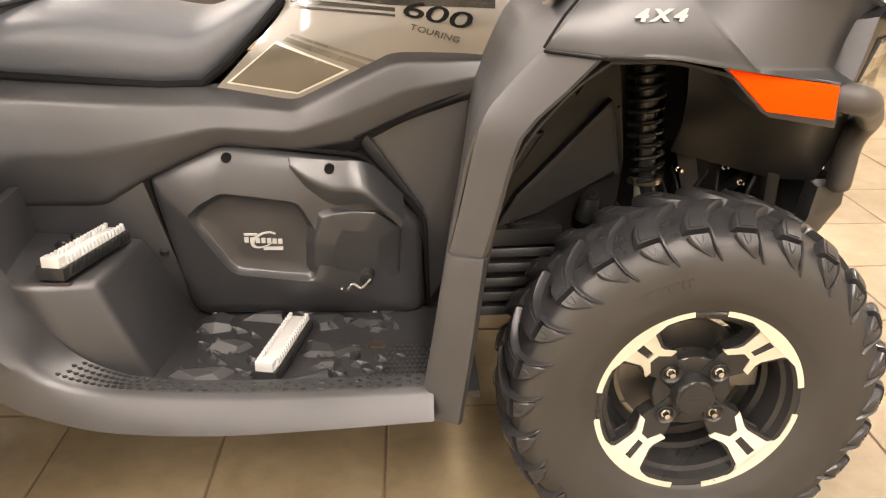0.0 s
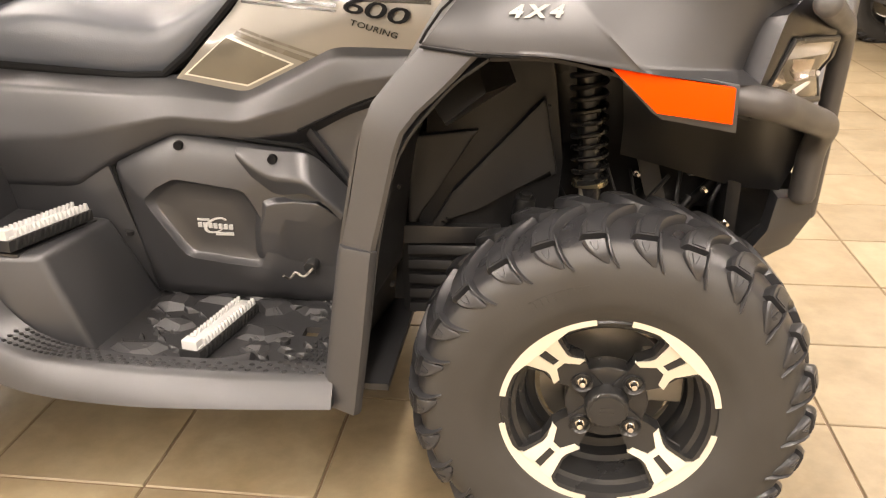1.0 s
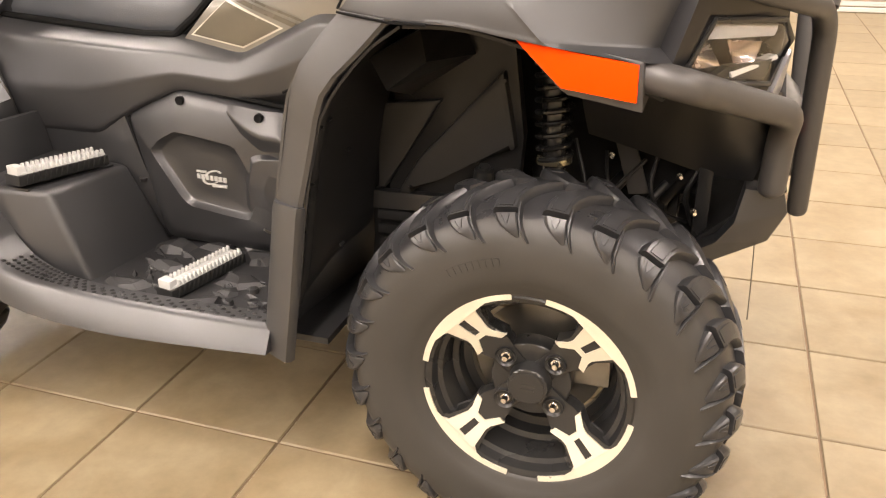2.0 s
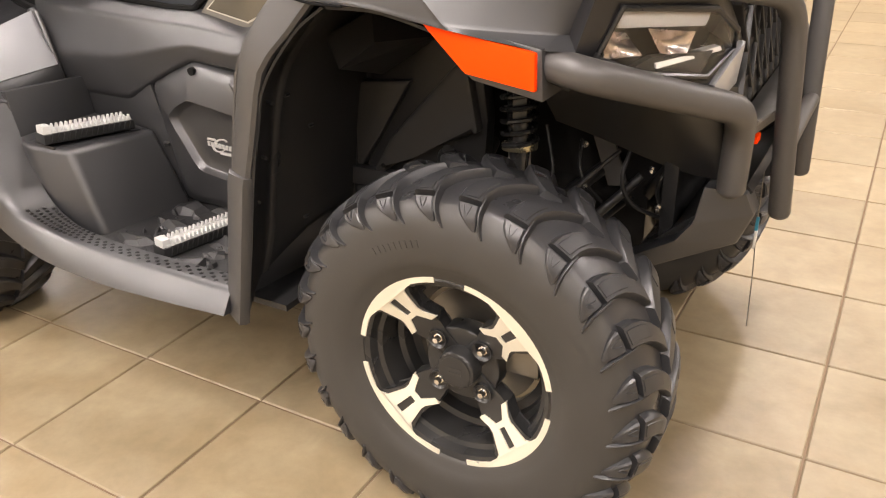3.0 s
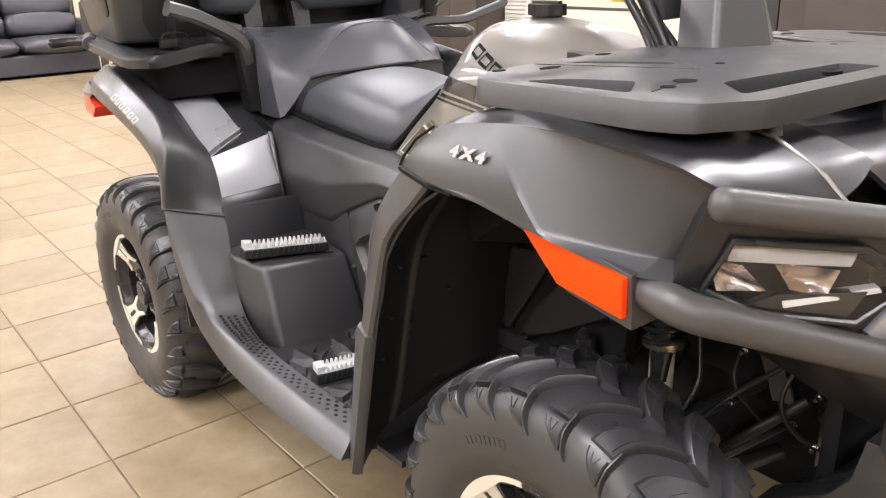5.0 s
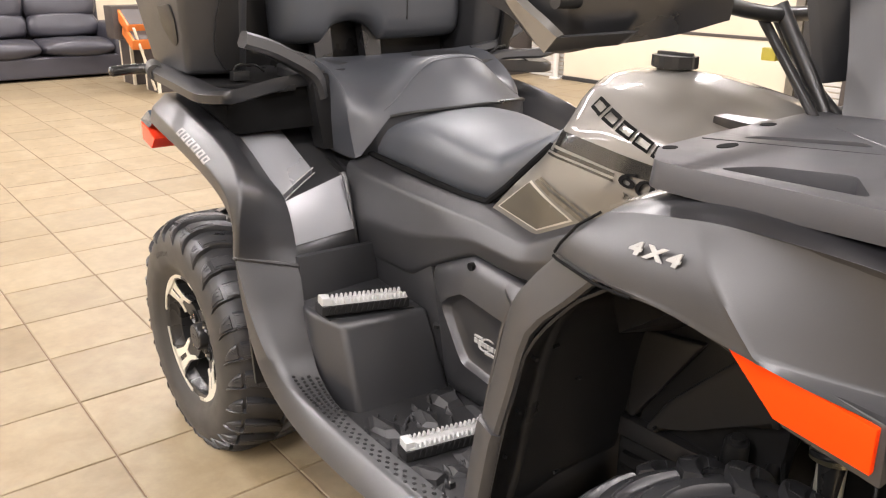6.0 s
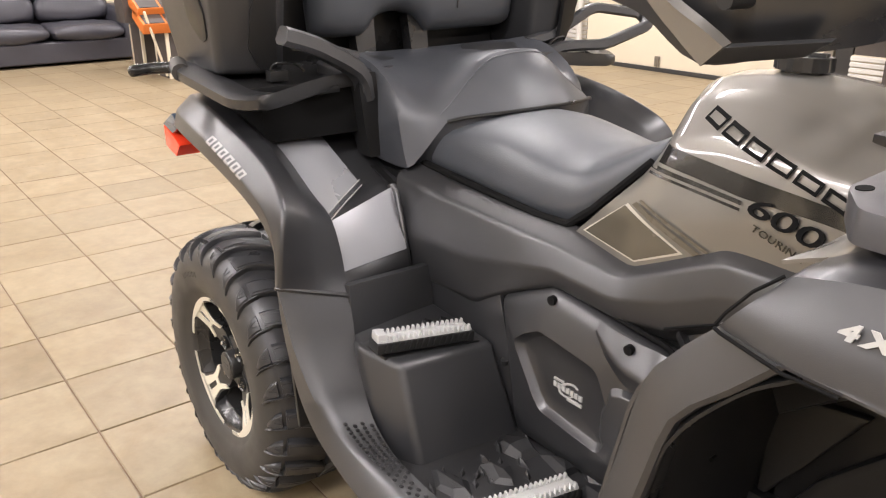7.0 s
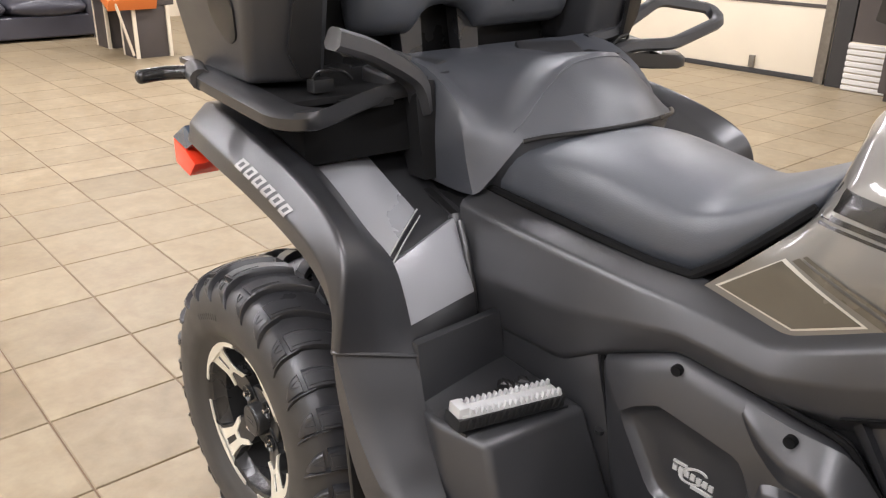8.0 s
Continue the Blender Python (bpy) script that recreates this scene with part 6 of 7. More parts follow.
both("bonnet_edge", lambda: tube([(0.66, -0.42, 0.9375), (0.76, -0.415, 0.936), (0.833, -0.41, 0.932), (0.92, -0.415, 0.919), (0.985, -0.425, 0.889), (1.012, -0.43, 0.868)], 0.003, seg=8), SILVER, "bright edge strip")

# nose, lamps and grille
LAMP_LINE = [(0.916, -0.527, 0.772), (0.943, -0.520, 0.832), (1.030, -0.416, 0.820), (1.046, -0.355, 0.785), (1.038, -0.322, 0.752), (1.022, -0.400, 0.730), (0.960, -0.490, 0.747)]
LAMP_OUT = Vector((0.72, -0.66, 0.22)).normalized()


def lamp_surround():
    """A frame that runs from the nose's outer edge to the lamp's rim and into its well."""
    o = [Vector(p) for p in LAMP_LINE]
    outer = [Vector(p) for p in ((0.905, -0.560, 0.785), (0.930, -0.548, 0.870), (0.955, -0.530, 0.892), (1.035, -0.400, 0.850), (1.048, -0.290, 0.760), (1.022, -0.390, 0.700), (0.940, -0.500, 0.735))]
    inner = [o[0], o[1], o[1].lerp(o[2], 0.3), o[2].lerp(o[3], 0.3), o[4], o[5], o[6]]
    back = [p - LAMP_OUT * 0.05 for p in outer]
    ridge = [a.lerp(b, 0.55) + LAMP_OUT * 0.006 for a, b in zip(outer, inner)]
    well = [p - LAMP_OUT * 0.04 for p in inner]
    return loft([back, outer, ridge, [p + LAMP_OUT * 0.003 for p in inner], well], caps=False)


both("nose_side", lamp_surround, SATIN, "black lamp surround")


def headlamp(s):
    outline = [(0.916, -0.527, 0.772), (0.943, -0.520, 0.832), (1.030, -0.416, 0.820), (1.046, -0.355, 0.785), (1.038, -0.322, 0.752), (1.022, -0.400, 0.730), (0.960, -0.490, 0.747)]
    c = sum((Vector(p) for p in outline), Vector()) / len(outline)
    out = Vector((0.72, -0.66, 0.22)).normalized()
    bm = bmesh.new()
    rim = [bm.verts.new(Vector(p) + out * 0.006) for p in outline]
    back = [bm.verts.new(c + (Vector(p) - c) * 0.86 - out * 0.035) for p in outline]
    n = len(rim)
    for i in range(n):
        bm.faces.new((rim[i], rim[(i + 1) % n], back[(i + 1) % n], back[i]))
    bm.faces.new(back)
    if s < 0:
        mirror(bm)
    lamp = part("headlamp", bm, RIM_BLACK, quad, "clear angular headlamp with chrome reflectors")
    bm = prism([(0.975, -0.462, 0.757), (1.035, -0.372, 0.766), (1.037, -0.370, 0.760), (0.977, -0.462, 0.750)], (-0.012, 0.012, 0), 0.001)
    if s < 0:
        mirror(bm)
    part("light_bar", bm, ALU_PEG, lamp, "bright light bar")
    bm = prism([(0.945, -0.521, 0.829), (1.027, -0.421, 0.817), (1.024, -0.425, 0.801), (0.941, -0.521, 0.809)], (-0.006, 0.006, 0), 0.001)
    if s < 0:
        mirror(bm)
    part("light_band", bm, LAMP_GREY, lamp, "white band along the lamp's top")
    for q, dip in (([(0.922, -0.523, 0.806), (0.946, -0.498, 0.800), (0.962, -0.472, 0.768), (0.926, -0.510, 0.768)], 0.012), ([(0.966, -0.472, 0.802), (1.012, -0.418, 0.792), (1.004, -0.424, 0.762), (0.978, -0.452, 0.768)], 0.016)):
        bm = bmesh.new()
        p0, p1, p2, p3 = [Vector(p) for p in q]
        grid = [[bm.verts.new(p0.lerp(p1, i / 8).lerp(p3.lerp(p2, i / 8), j / 8) - out * (0.003 + dip * (1 - (i / 4 - 1) ** 2) * (1 - (j / 4 - 1) ** 2))) for j in range(9)] for i in range(9)]
        for i in range(8):
            for j in range(8):
                bm.faces.new((grid[i][j], grid[i + 1][j], grid[i + 1][j + 1], grid[i][j + 1]))
        if s < 0:
            mirror(bm)
        part("reflector_panel", bm, REFLECTOR, lamp, "bright hollow reflector")
    bm = prism([Vector(p) - out * 0.001 for p in ((0.950, -0.490, 0.752), (0.972, -0.466, 0.766), (1.030, -0.385, 0.763), (1.020, -0.405, 0.736))], (-0.01, 0.01, 0), 0.002)
    if s < 0:
        mirror(bm)
    part("lamp_mask", bm, RIM_BLACK, lamp, "gloss black inner mask")
    bm = bmesh.new()
    a = [bm.verts.new(Vector(p) + out * 0.004) for p in outline]
    b = [bm.verts.new(Vector(p) + out * 0.0075) for p in outline]
    m1, m2 = bm.verts.new(c + out * 0.014), bm.verts.new(c + out * 0.0175)
    for i in range(n):
        j = (i + 1) % n
        bm.faces.new((a[i], a[j], m1))
        bm.faces.new((b[j], b[i], m2))
        bm.faces.new((a[i], b[i], b[j], a[j]))
    if s < 0:
        mirror(bm)
    rim_line = [Vector(p) + out * 0.007 for p in outline]
    frame_bm = tube([p if s > 0 else Vector((p.x, -p.y, p.z)) for p in rim_line + rim_line[:1]], 0.0045, seg=8)
    part("lamp_rim", frame_bm, RIM_BLACK, lamp, "gloss black lamp rim")
    g = part("lens", bm, GLASS, lamp, "clear lens")
    g.visible_shadow = False


headlamp(1)
headlamp(-1)
both("lamp_spike", lambda: prism([(1.036, -0.385, 0.716), (1.058, -0.322, 0.765), (1.052, -0.318, 0.705), (1.040, -0.36, 0.690)], (-0.02, 0.01, 0), 0.003), SILVER_GREY, "grey metallic nose spike")
bm = loft([[(1.035, -0.30, 0.83), (1.035, 0.30, 0.83), (1.06, 0.27, 0.66), (1.06, -0.27, 0.66)], [(0.90, -0.30, 0.85), (0.90, 0.30, 0.85), (0.90, 0.20, 0.64), (0.90, -0.20, 0.64)]])
nose = part("nose", bm, LINER, quad, "black grille backing")


def grille_bar(a, b, r):
    bm = prism([Vector(a) + Vector((0, 0, r)), Vector(b) + Vector((0, 0, r)), Vector(b) - Vector((0, 0, r)), Vector(a) - Vector((0, 0, r))], (-0.02, 0, 0), 0.002)
    return bm


for i in range(9):
    y = -0.275 + i * 0.07
    for s in (1, -1):
        x0, x1 = 1.046, 1.064
        part("grille_bar", grille_bar((x0, y - 0.045 * s, 0.815), (x1, y + 0.045 * s, 0.665), 0.0045), ARCH_PLASTIC, nose)
for z in (0.70, 0.745, 0.79):
    part("grille_bar", grille_bar((1.062 - (z - 0.66) * 0.15, -0.29, z), (1.062 - (z - 0.66) * 0.15, 0.29, z), 0.005), ARCH_PLASTIC, nose)
bm = prism([(1.060, -0.30, 0.665), (1.085, -0.27, 0.640), (1.105, -0.10, 0.635), (1.105, 0.10, 0.635), (1.085, 0.27, 0.640), (1.060, 0.30, 0.665), (1.045, 0.28, 0.62), (1.045, -0.28, 0.62)], (-0.01, 0, -0.025), 0.004)
part("nose_lip", bm, PAINTED, quad, "taupe lip under the grille")
for s in (1, -1):
    bm = bmesh.new()
    box(bm, 1.062, 1.080, -0.222 * s - 0.014, -0.222 * s + 0.014, 0.594, 0.606, 0.003)
    part("turn_lamp", bm, ORANGE, quad, "small amber marker lamp")

# bumper tubes
both("bumper_tube", lambda: tube(rounded([(0.862, -0.560, 0.771), (0.925, -0.566, 0.760), (1.068, -0.345, 0.676), (1.064, -0.306, 0.63), (1.062, -0.302, 0.545)], 0.07, 7), 0.0215, seg=18, domed=True), TUBE, "thick dark grey lower bumper tube")
both("bull_bar", lambda: tube(rounded([(0.965, -0.578, 0.887), (1.104, -0.246, 0.812), (1.120, -0.155, 0.462)], 0.06, 7), 0.0175, seg=16, domed=True), TUBE, "dark grey bull bar tube")
part("bull_bar_hoop", tube(rounded([(1.100, -0.240, 0.815), (1.130, -0.16, 0.98), (1.130, 0.16, 0.98), (1.100, 0.240, 0.815)], 0.08, 7), 0.0175, seg=16), TUBE, quad, "dark grey upper bull bar hoop")
part("bull_bar_cross", tube([(1.117, -0.19, 0.59), (1.117, 0.19, 0.59)], 0.014, seg=14), TUBE, quad, "bull bar cross tube")
def skid_bracket():
    rows = (((1.024, -0.305, 0.541), (1.084, -0.290, 0.533)), ((1.014, -0.308, 0.480), (1.096, -0.268, 0.492)), ((0.990, -0.311, 0.445), (1.074, -0.250, 0.432)), ((0.900, -0.318, 0.392), (0.925, -0.312, 0.374)))
    bm = loft([[a, b, (b[0], b[1] + 0.05, b[2]), (a[0], a[1] + 0.05, a[2])] for a, b in rows])
    bmesh.ops.bevel(bm, geom=list(bm.edges), offset=0.004, segments=2, profile=0.6, affect="EDGES", clamp_overlap=True)
    return bm


both("skid_bracket", skid_bracket, PLASTIC, "dark grey lower bumper bracket")
part("skid_plate", prism([(1.09, -0.27, 0.53), (1.09, 0.27, 0.53), (0.93, 0.27, 0.385), (0.93, -0.27, 0.385)], (-0.01, 0, 0.012), 0.003), LINER, quad, "black front skid plate")

# suspension and engine parts behind the front wheel
for s in (1, -1):
    bm = tube([(0.700, -0.272 * s, 0.80), (0.713, -0.291 * s, 0.558), (0.722, -0.310 * s, 0.50)], [0.021, 0.020, 0.012], seg=18)
    shock = part("shock_absorber", bm, RIM_BLACK, quad, "black coil-over shock absorber")
    a, b = Vector((0.700, -0.272 * s, 0.80)), Vector((0.713, -0.291 * s, 0.558))
    d = (b - a).normalized()
    u = d.orthogonal().normalized()
    v = d.cross(u)
    turns, m = 12, 240
    coil = [a.lerp(b, i / m) + (u * math.cos(2 * math.pi * turns * i / m) + v * math.sin(2 * math.pi * turns * i / m)) * 0.0285 for i in range(m + 1)]
    part("spring", tube(coil, 0.0047, seg=8), RIM_BLACK, shock, "gloss black coil spring")
    bm = bmesh.new()
    cylinder(bm, b - d * 0.004, b + d * 0.008, 0.031, seg=24, bevel=0.002)
    part("spring_seat", bm, GOLD, shock, "zinc plated spring seat")
    bm = bmesh.new()
    cylinder(bm, b + d * 0.008, b + d * 0.085, 0.019, seg=24)
    part("shock_rod", bm, MACHINED, shock, "bright shock body")
    for k, (p, q) in enumerate((((0.66, -0.13, 0.36), (0.73, -0.37, 0.33)), ((0.84, -0.13, 0.36), (0.75, -0.37, 0.33)), ((0.66, -0.15, 0.49), (0.72, -0.37, 0.43)), ((0.82, -0.15, 0.49), (0.74, -0.37, 0.43)))):
        bm = tube([(p[0], p[1] * s, p[2]), (q[0], q[1] * s, q[2])], 0.013, seg=10)
        part("suspension_arm", bm, LINER, quad, "black tubular suspension arm")
    bm = bmesh.new()
    cylinder(bm, (0.743, -0.13 * s, 0.36), (0.743, -0.36 * s, 0.29), 0.012, seg=12)
    for i in range(5):
        f = 0.70 + i * 0.05
        c = Vector((0.743, -0.13 * s, 0.36)).lerp(Vector((0.743, -0.36 * s, 0.29)), f)
        cylinder(bm, c, c + Vector((0, -0.008 * s, -0.002)), 0.040 - i * 0.004, seg=18, bevel=0.002)
    part("drive_shaft", bm, LINER, quad, "black drive shaft with a rubber boot")
    for (a, b, r) in (((0.86, -0.16, 0.43), (0.77, -0.40, 0.36), 0.007), ((0.62, -0.20, 0.52), (0.66, -0.36, 0.50), 0.012), ((0.90, -0.20, 0.50), (0.80, -0.27, 0.39), 0.008)):
        part("tie_rod", tube([(a[0], a[1] * s, a[2]), (b[0], b[1] * s, b[2])], r, seg=10), LINER, quad, "black steering rod")
    for a in ((0.63, -0.300, 0.535), (0.605, -0.335, 0.500), (0.90, -0.180, 0.540), (0.87, -0.150, 0.555), (0.77, -0.405, 0.375), (0.83, -0.29, 0.50), (0.86, -0.215, 0.565), (0.92, -0.215, 0.52), (0.80, -0.21, 0.545), (0.885, -0.205, 0.455), (0.95, -0.275, 0.48), (0.73, -0.40, 0.445)):
        bm = bmesh.new()
        cylinder(bm, (a[0], a[1] * s, a[2]), (a[0] + 0.003, (a[1] - 0.014) * s, a[2] + 0.002), 0.0034, seg=6)
        cylinder(bm, (a[0], (a[1] + 0.004) * s, a[2]), (a[0], (a[1] + 0.001) * s, a[2]), 0.0055, seg=12)
        part("chassis_bolt", bm, CHROME, quad, "bright chassis bolt")
    bm = bmesh.new()
    cylinder(bm, (0.60, -0.34 * s, 0.50), (0.605, -0.345 * s, 0.545), 0.020, 0.017, seg=18, bevel=0.004)
    cylinder(bm, (0.605, -0.345 * s, 0.545), (0.606, -0.346 * s, 0.552), 0.010, seg=12)
    part("ball_joint", bm, RIM_BLACK, quad, "gloss black ball joint cap")
    for pts, r in (([(0.63, -0.22, 0.58), (0.65, -0.30, 0.53), (0.69, -0.36, 0.48), (0.73, -0.40, 0.44)], 0.0035), ([(0.88, -0.20, 0.55), (0.87, -0.23, 0.50), (0.89, -0.22, 0.45), (0.94, -0.20, 0.43)], 0.004), ([(0.79, -0.20, 0.55), (0.80, -0.24, 0.50), (0.84, -0.21, 0.44)], 0.003), ([(0.95, -0.21, 0.53), (0.93, -0.22, 0.49), (0.95, -0.21, 0.43)], 0.005), ([(0.74, -0.24, 0.58), (0.77, -0.27, 0.50), (0.76, -0.33, 0.44)], 0.0035)):
        part("hose", tube(rounded([(x, y * s, z) for x, y, z in pts], 0.03), r, seg=8), LINER, quad, "black rubber hose")
    bm = bmesh.new()
    box(bm, 0.715, 0.77, -0.40 * s - 0.025, -0.40 * s + 0.025, 0.23, 0.45, 0.012)
    part("steering_knuckle", bm, CAST, quad, "cast steering knuckle")
    bm = prism([(0.800, -0.190 * s, 0.575), (0.836, -0.190 * s, 0.575), (0.868, -0.165 * s, 0.465), (0.832, -0.165 * s, 0.460)], (0, 0.008 * s, 0), 0.002)
    part("frame_bracket", bm, PAINTED, quad, "taupe painted frame bracket")
    bm = tube(rounded([(0.86, -0.20 * s, 0.54), (0.80, -0.24 * s, 0.48), (0.78, -0.34 * s, 0.44), (0.745, -0.39 * s, 0.40)], 0.04), 0.004, seg=8)
    part("brake_hose", bm, LINER, quad, "black brake hose")
    bm = tube(rounded([(1.00, -0.18 * s, 0.60), (0.93, -0.16 * s, 0.50), (0.88, -0.10 * s, 0.42)], 0.04), 0.011, seg=10)
    part("frame_tube", bm, RIM_BLACK, quad, "black frame tube")
bm = bmesh.new()
cylinder(bm, (0.80, -0.10, 0.40), (0.80, 0.10, 0.40), 0.075, seg=28, bevel=0.012)
cylinder(bm, (0.72, 0, 0.40), (0.92, 0, 0.40), 0.055, seg=24, bevel=0.01)
for i in range(8):
    a = 2 * math.pi * i / 8
    cylinder(bm, (0.80 + 0.066 * math.cos(a), -0.106, 0.40 + 0.066 * math.sin(a)), (0.80 + 0.066 * math.cos(a), -0.095, 0.40 + 0.066 * math.sin(a)), 0.007, seg=6)
part("front_differential", bm, CAST, quad, "black cast front differential")
bm = bmesh.new()
box(bm, 0.62, 0.98, -0.22, 0.22, 0.60, 0.80, 0.02)
part("front_bulkhead", bm, LINER, quad, "black bulkhead")
bm = bmesh.new()
box(bm, 0.58, 0.96, -0.14, 0.14, 0.46, 0.64, 0.02)
box(bm, 0.50, 0.90, -0.13, 0.13, 0.30, 0.47, 0.02)
part("front_frame", bm, LINER, quad, "black front frame and gearbox")
bm = bmesh.new()
box(bm, 0.95, 0.975, -0.26, 0.26, 0.42, 0.66, 0.008)
part("radiator", bm, LINER, quad, "black radiator")
bm = bmesh.new()
box(bm, -0.40, 0.40, -0.258, 0.258, 0.26, 0.70, 0.02)
box(bm, -0.95, -0.40, -0.26, 0.26, 0.30, 0.72, 0.02)
part("engine_block", bm, LINER, quad, "dark engine and frame core")
bm = bmesh.new()
cylinder(bm, (-0.74, -0.40, 0.285), (-0.74, 0.40, 0.285), 0.02, seg=14)
part("rear_axle", bm, LINER, quad, "black rear axle")
both("rear_arch", lambda: prism(xz([(-0.40, 0.30), (-0.37, 0.50), (-0.44, 0.66), (-0.60, 0.72), (-0.95, 0.80), (-0.95, 0.55), (-0.62, 0.50)], -0.29), (0, 0.02, 0), 0.004), LINER, "black rear wheel arch")
both("rear_splash_guard", lambda: prism([(-0.37, -0.62, 0.30), (-0.40, -0.62, 0.58), (-0.43, -0.30, 0.58), (-0.41, -0.30, 0.28)], (-0.01, 0, 0), 0.003), LINER, "black rear splash guard")

# rear rack, luggage box, grab rails, backrest
both("rear_rack", lambda: loft([[(p[0], p[1] - 0.0, p[2] + 0.014), (p[0] + 0.004, p[1] - 0.012, p[2] + 0.006), (p[0] + 0.004, p[1] - 0.012, p[2] - 0.012), (p[0], p[1], p[2] - 0.016), (p[0] - 0.020, p[1] + 0.050, p[2] - 0.014), (p[0] - 0.020, p[1] + 0.050, p[2] + 0.012)] for p in rounded([(-0.86, -0.600, 0.930), (-0.80, -0.612, 0.926), (-0.585, -0.598, 0.898), (-0.545, -0.555, 0.897), (-0.60, -0.40, 0.912), (-0.62, -0.25, 0.915)], 0.06, 5)]), PLASTIC_DARK, "dark grey rear rack rail")
both("rack_knuckle", lambda: tube([(-0.885, -0.592, 0.932), (-0.815, -0.612, 0.928)], [0.021, 0.019], seg=12), PLASTIC, "rear rack joint")
both("rack_handle", lambda: tube(rounded([(-0.87, -0.60, 0.932), (-0.905, -0.64, 0.930), (-0.900, -0.685, 0.928)], 0.02, 4), 0.0125, seg=14, domed=True), RIM_BLACK, "black rubber rack end grip")
part("rear_rack_deck", prism([(-0.63, -0.55, 0.900), (-0.63, 0.55, 0.900), (-1.05, 0.55, 0.920), (-1.05, -0.55, 0.920)], (0, 0, 0.012), 0.004), LINER, quad, "black rear rack deck")


def luggage_box():
    low = [(-0.722, -0.572, 0.928), (-0.676, -0.465, 0.928), (-0.72, -0.425, 0.928), (-0.84, -0.41, 0.928), (-0.93, -0.42, 0.928), (-0.93, -0.572, 0.928)]
    top = [(-0.640, -0.610, 1.25), (-0.615, -0.465, 1.25), (-0.67, -0.42, 1.25), (-0.84, -0.40, 1.25), (-1.0, -0.41, 1.25), (-1.0, -0.615, 1.25)]
    bm = loft([low, top])
    bmesh.ops.bevel(bm, geom=list(bm.edges), offset=0.016, segments=3, profile=0.6, affect="EDGES", clamp_overlap=True)
    return bm


for s in (1, -1):
    bm = luggage_box()
    if s < 0:
        mirror(bm)
    case = part("luggage_box", bm, PLASTIC, quad, "dark grey moulded rear luggage box")
    bm = prism([tuple(p) for p in rounded([(-0.728, -0.592, 1.075), (-0.722, -0.590, 1.050), (-0.730, -0.584, 1.002), (-0.760, -0.581, 0.990), (-0.806, -0.588, 1.030), (-0.812, -0.596, 1.078), (-0.735, -0.595, 1.086), (-0.726, -0.592, 1.070)], 0.012, 3)[1:-1]], (0, 0.014, 0), 0.003)
    if s < 0:
        mirror(bm)
    part("box_pocket", bm, LINER, case, "recessed side pocket")
    bm = prism([(-0.664, -0.505, 0.942), (-0.655, -0.472, 0.942), (-0.618, -0.474, 1.20), (-0.626, -0.500, 1.14), (-0.643, -0.525, 1.06), (-0.660, -0.528, 0.985)], (-0.01, 0.002, 0), 0.003)
    if s < 0:
        mirror(bm)
    part("box_pocket", bm, LINER, case, "dark front recess")
    bm = tube(rounded([(-0.660, -0.49 * s, 0.93), (-0.645, -0.485 * s, 0.955), (-0.635, -0.44 * s, 0.952), (-0.64, -0.42 * s, 0.935)], 0.012), 0.0028, seg=8)
    part("box_latch", bm, RIM_BLACK, case, "dark wire latch")
    box_latch = bmesh.new()
    box(box_latch, -0.665, -0.640, -0.475 * s - 0.02, -0.475 * s + 0.02, 0.918, 0.940, 0.004)
    part("box_latch", box_latch, RIM_BLACK, case, "black latch")


part("grab_rail", bar([(-0.573, -0.498, 1.016), (-0.575, -0.44, 0.998), (-0.588, -0.36, 0.958), (-0.600, -0.308, 0.925), (-0.606, -0.292, 0.87)], 0.022, 0.018), PLASTIC, quad, "dark grey curved grab rail")
part("grab_rail", bar([(-0.600, -0.455, 0.992), (-0.650, -0.40, 0.985), (-0.680, -0.27, 0.948)], 0.012, 0.011), PLASTIC, quad, "dark grey rear arm of the grab rail")
part("grab_rail", bar([(-0.640, 0.235, 0.905), (-0.612, 0.300, 0.935), (-0.585, 0.430, 0.932), (-0.560, 0.575, 0.975), (-0.600, 0.590, 1.000), (-0.668, 0.470, 1.020), (-0.680, 0.330, 0.955), (-0.700, 0.26, 0.940)], 0.016, 0.013, 0.026), PLASTIC, quad, "dark grey looped grab rail")
both("arm_base", lambda: prism([(-0.630, -0.27, 0.925), (-0.64, -0.33, 0.930), (-0.70, -0.36, 0.945), (-0.76, -0.22, 0.945), (-0.70, -0.14, 0.935)], (0, 0, -0.030), 0.010, 3), PLASTIC, "moulded grab rail base")
both("rail_support", lambda: loft([[(-0.588, -0.325, 0.935), (-0.588, -0.280, 0.925), (-0.632, -0.280, 0.925), (-0.632, -0.325, 0.935)], [(-0.590, -0.310, 0.82), (-0.590, -0.268, 0.82), (-0.650, -0.268, 0.82), (-0.650, -0.310, 0.82)], [(-0.585, -0.300, 0.745), (-0.585, -0.268, 0.745), (-0.635, -0.268, 0.745), (-0.635, -0.300, 0.745)]]), LINER, "moulded grab rail support")
both("rail_step", lambda: prism([(-0.60, -0.36, 0.905), (-0.595, -0.45, 0.905), (-0.64, -0.46, 0.905), (-0.66, -0.36, 0.905)], (0, 0, -0.015), 0.004), LINER)
# added near-black block: its colour gives the gap under the rack its shade
part("rear_core", prism([(-0.64, -0.52, 0.895), (-0.62, -0.28, 0.895), (-0.95, -0.28, 0.895), (-0.95, -0.52, 0.895)], (0, 0, -0.10), 0.01), HOLE, quad, "near-black block added to darken the gap below the rear rack")
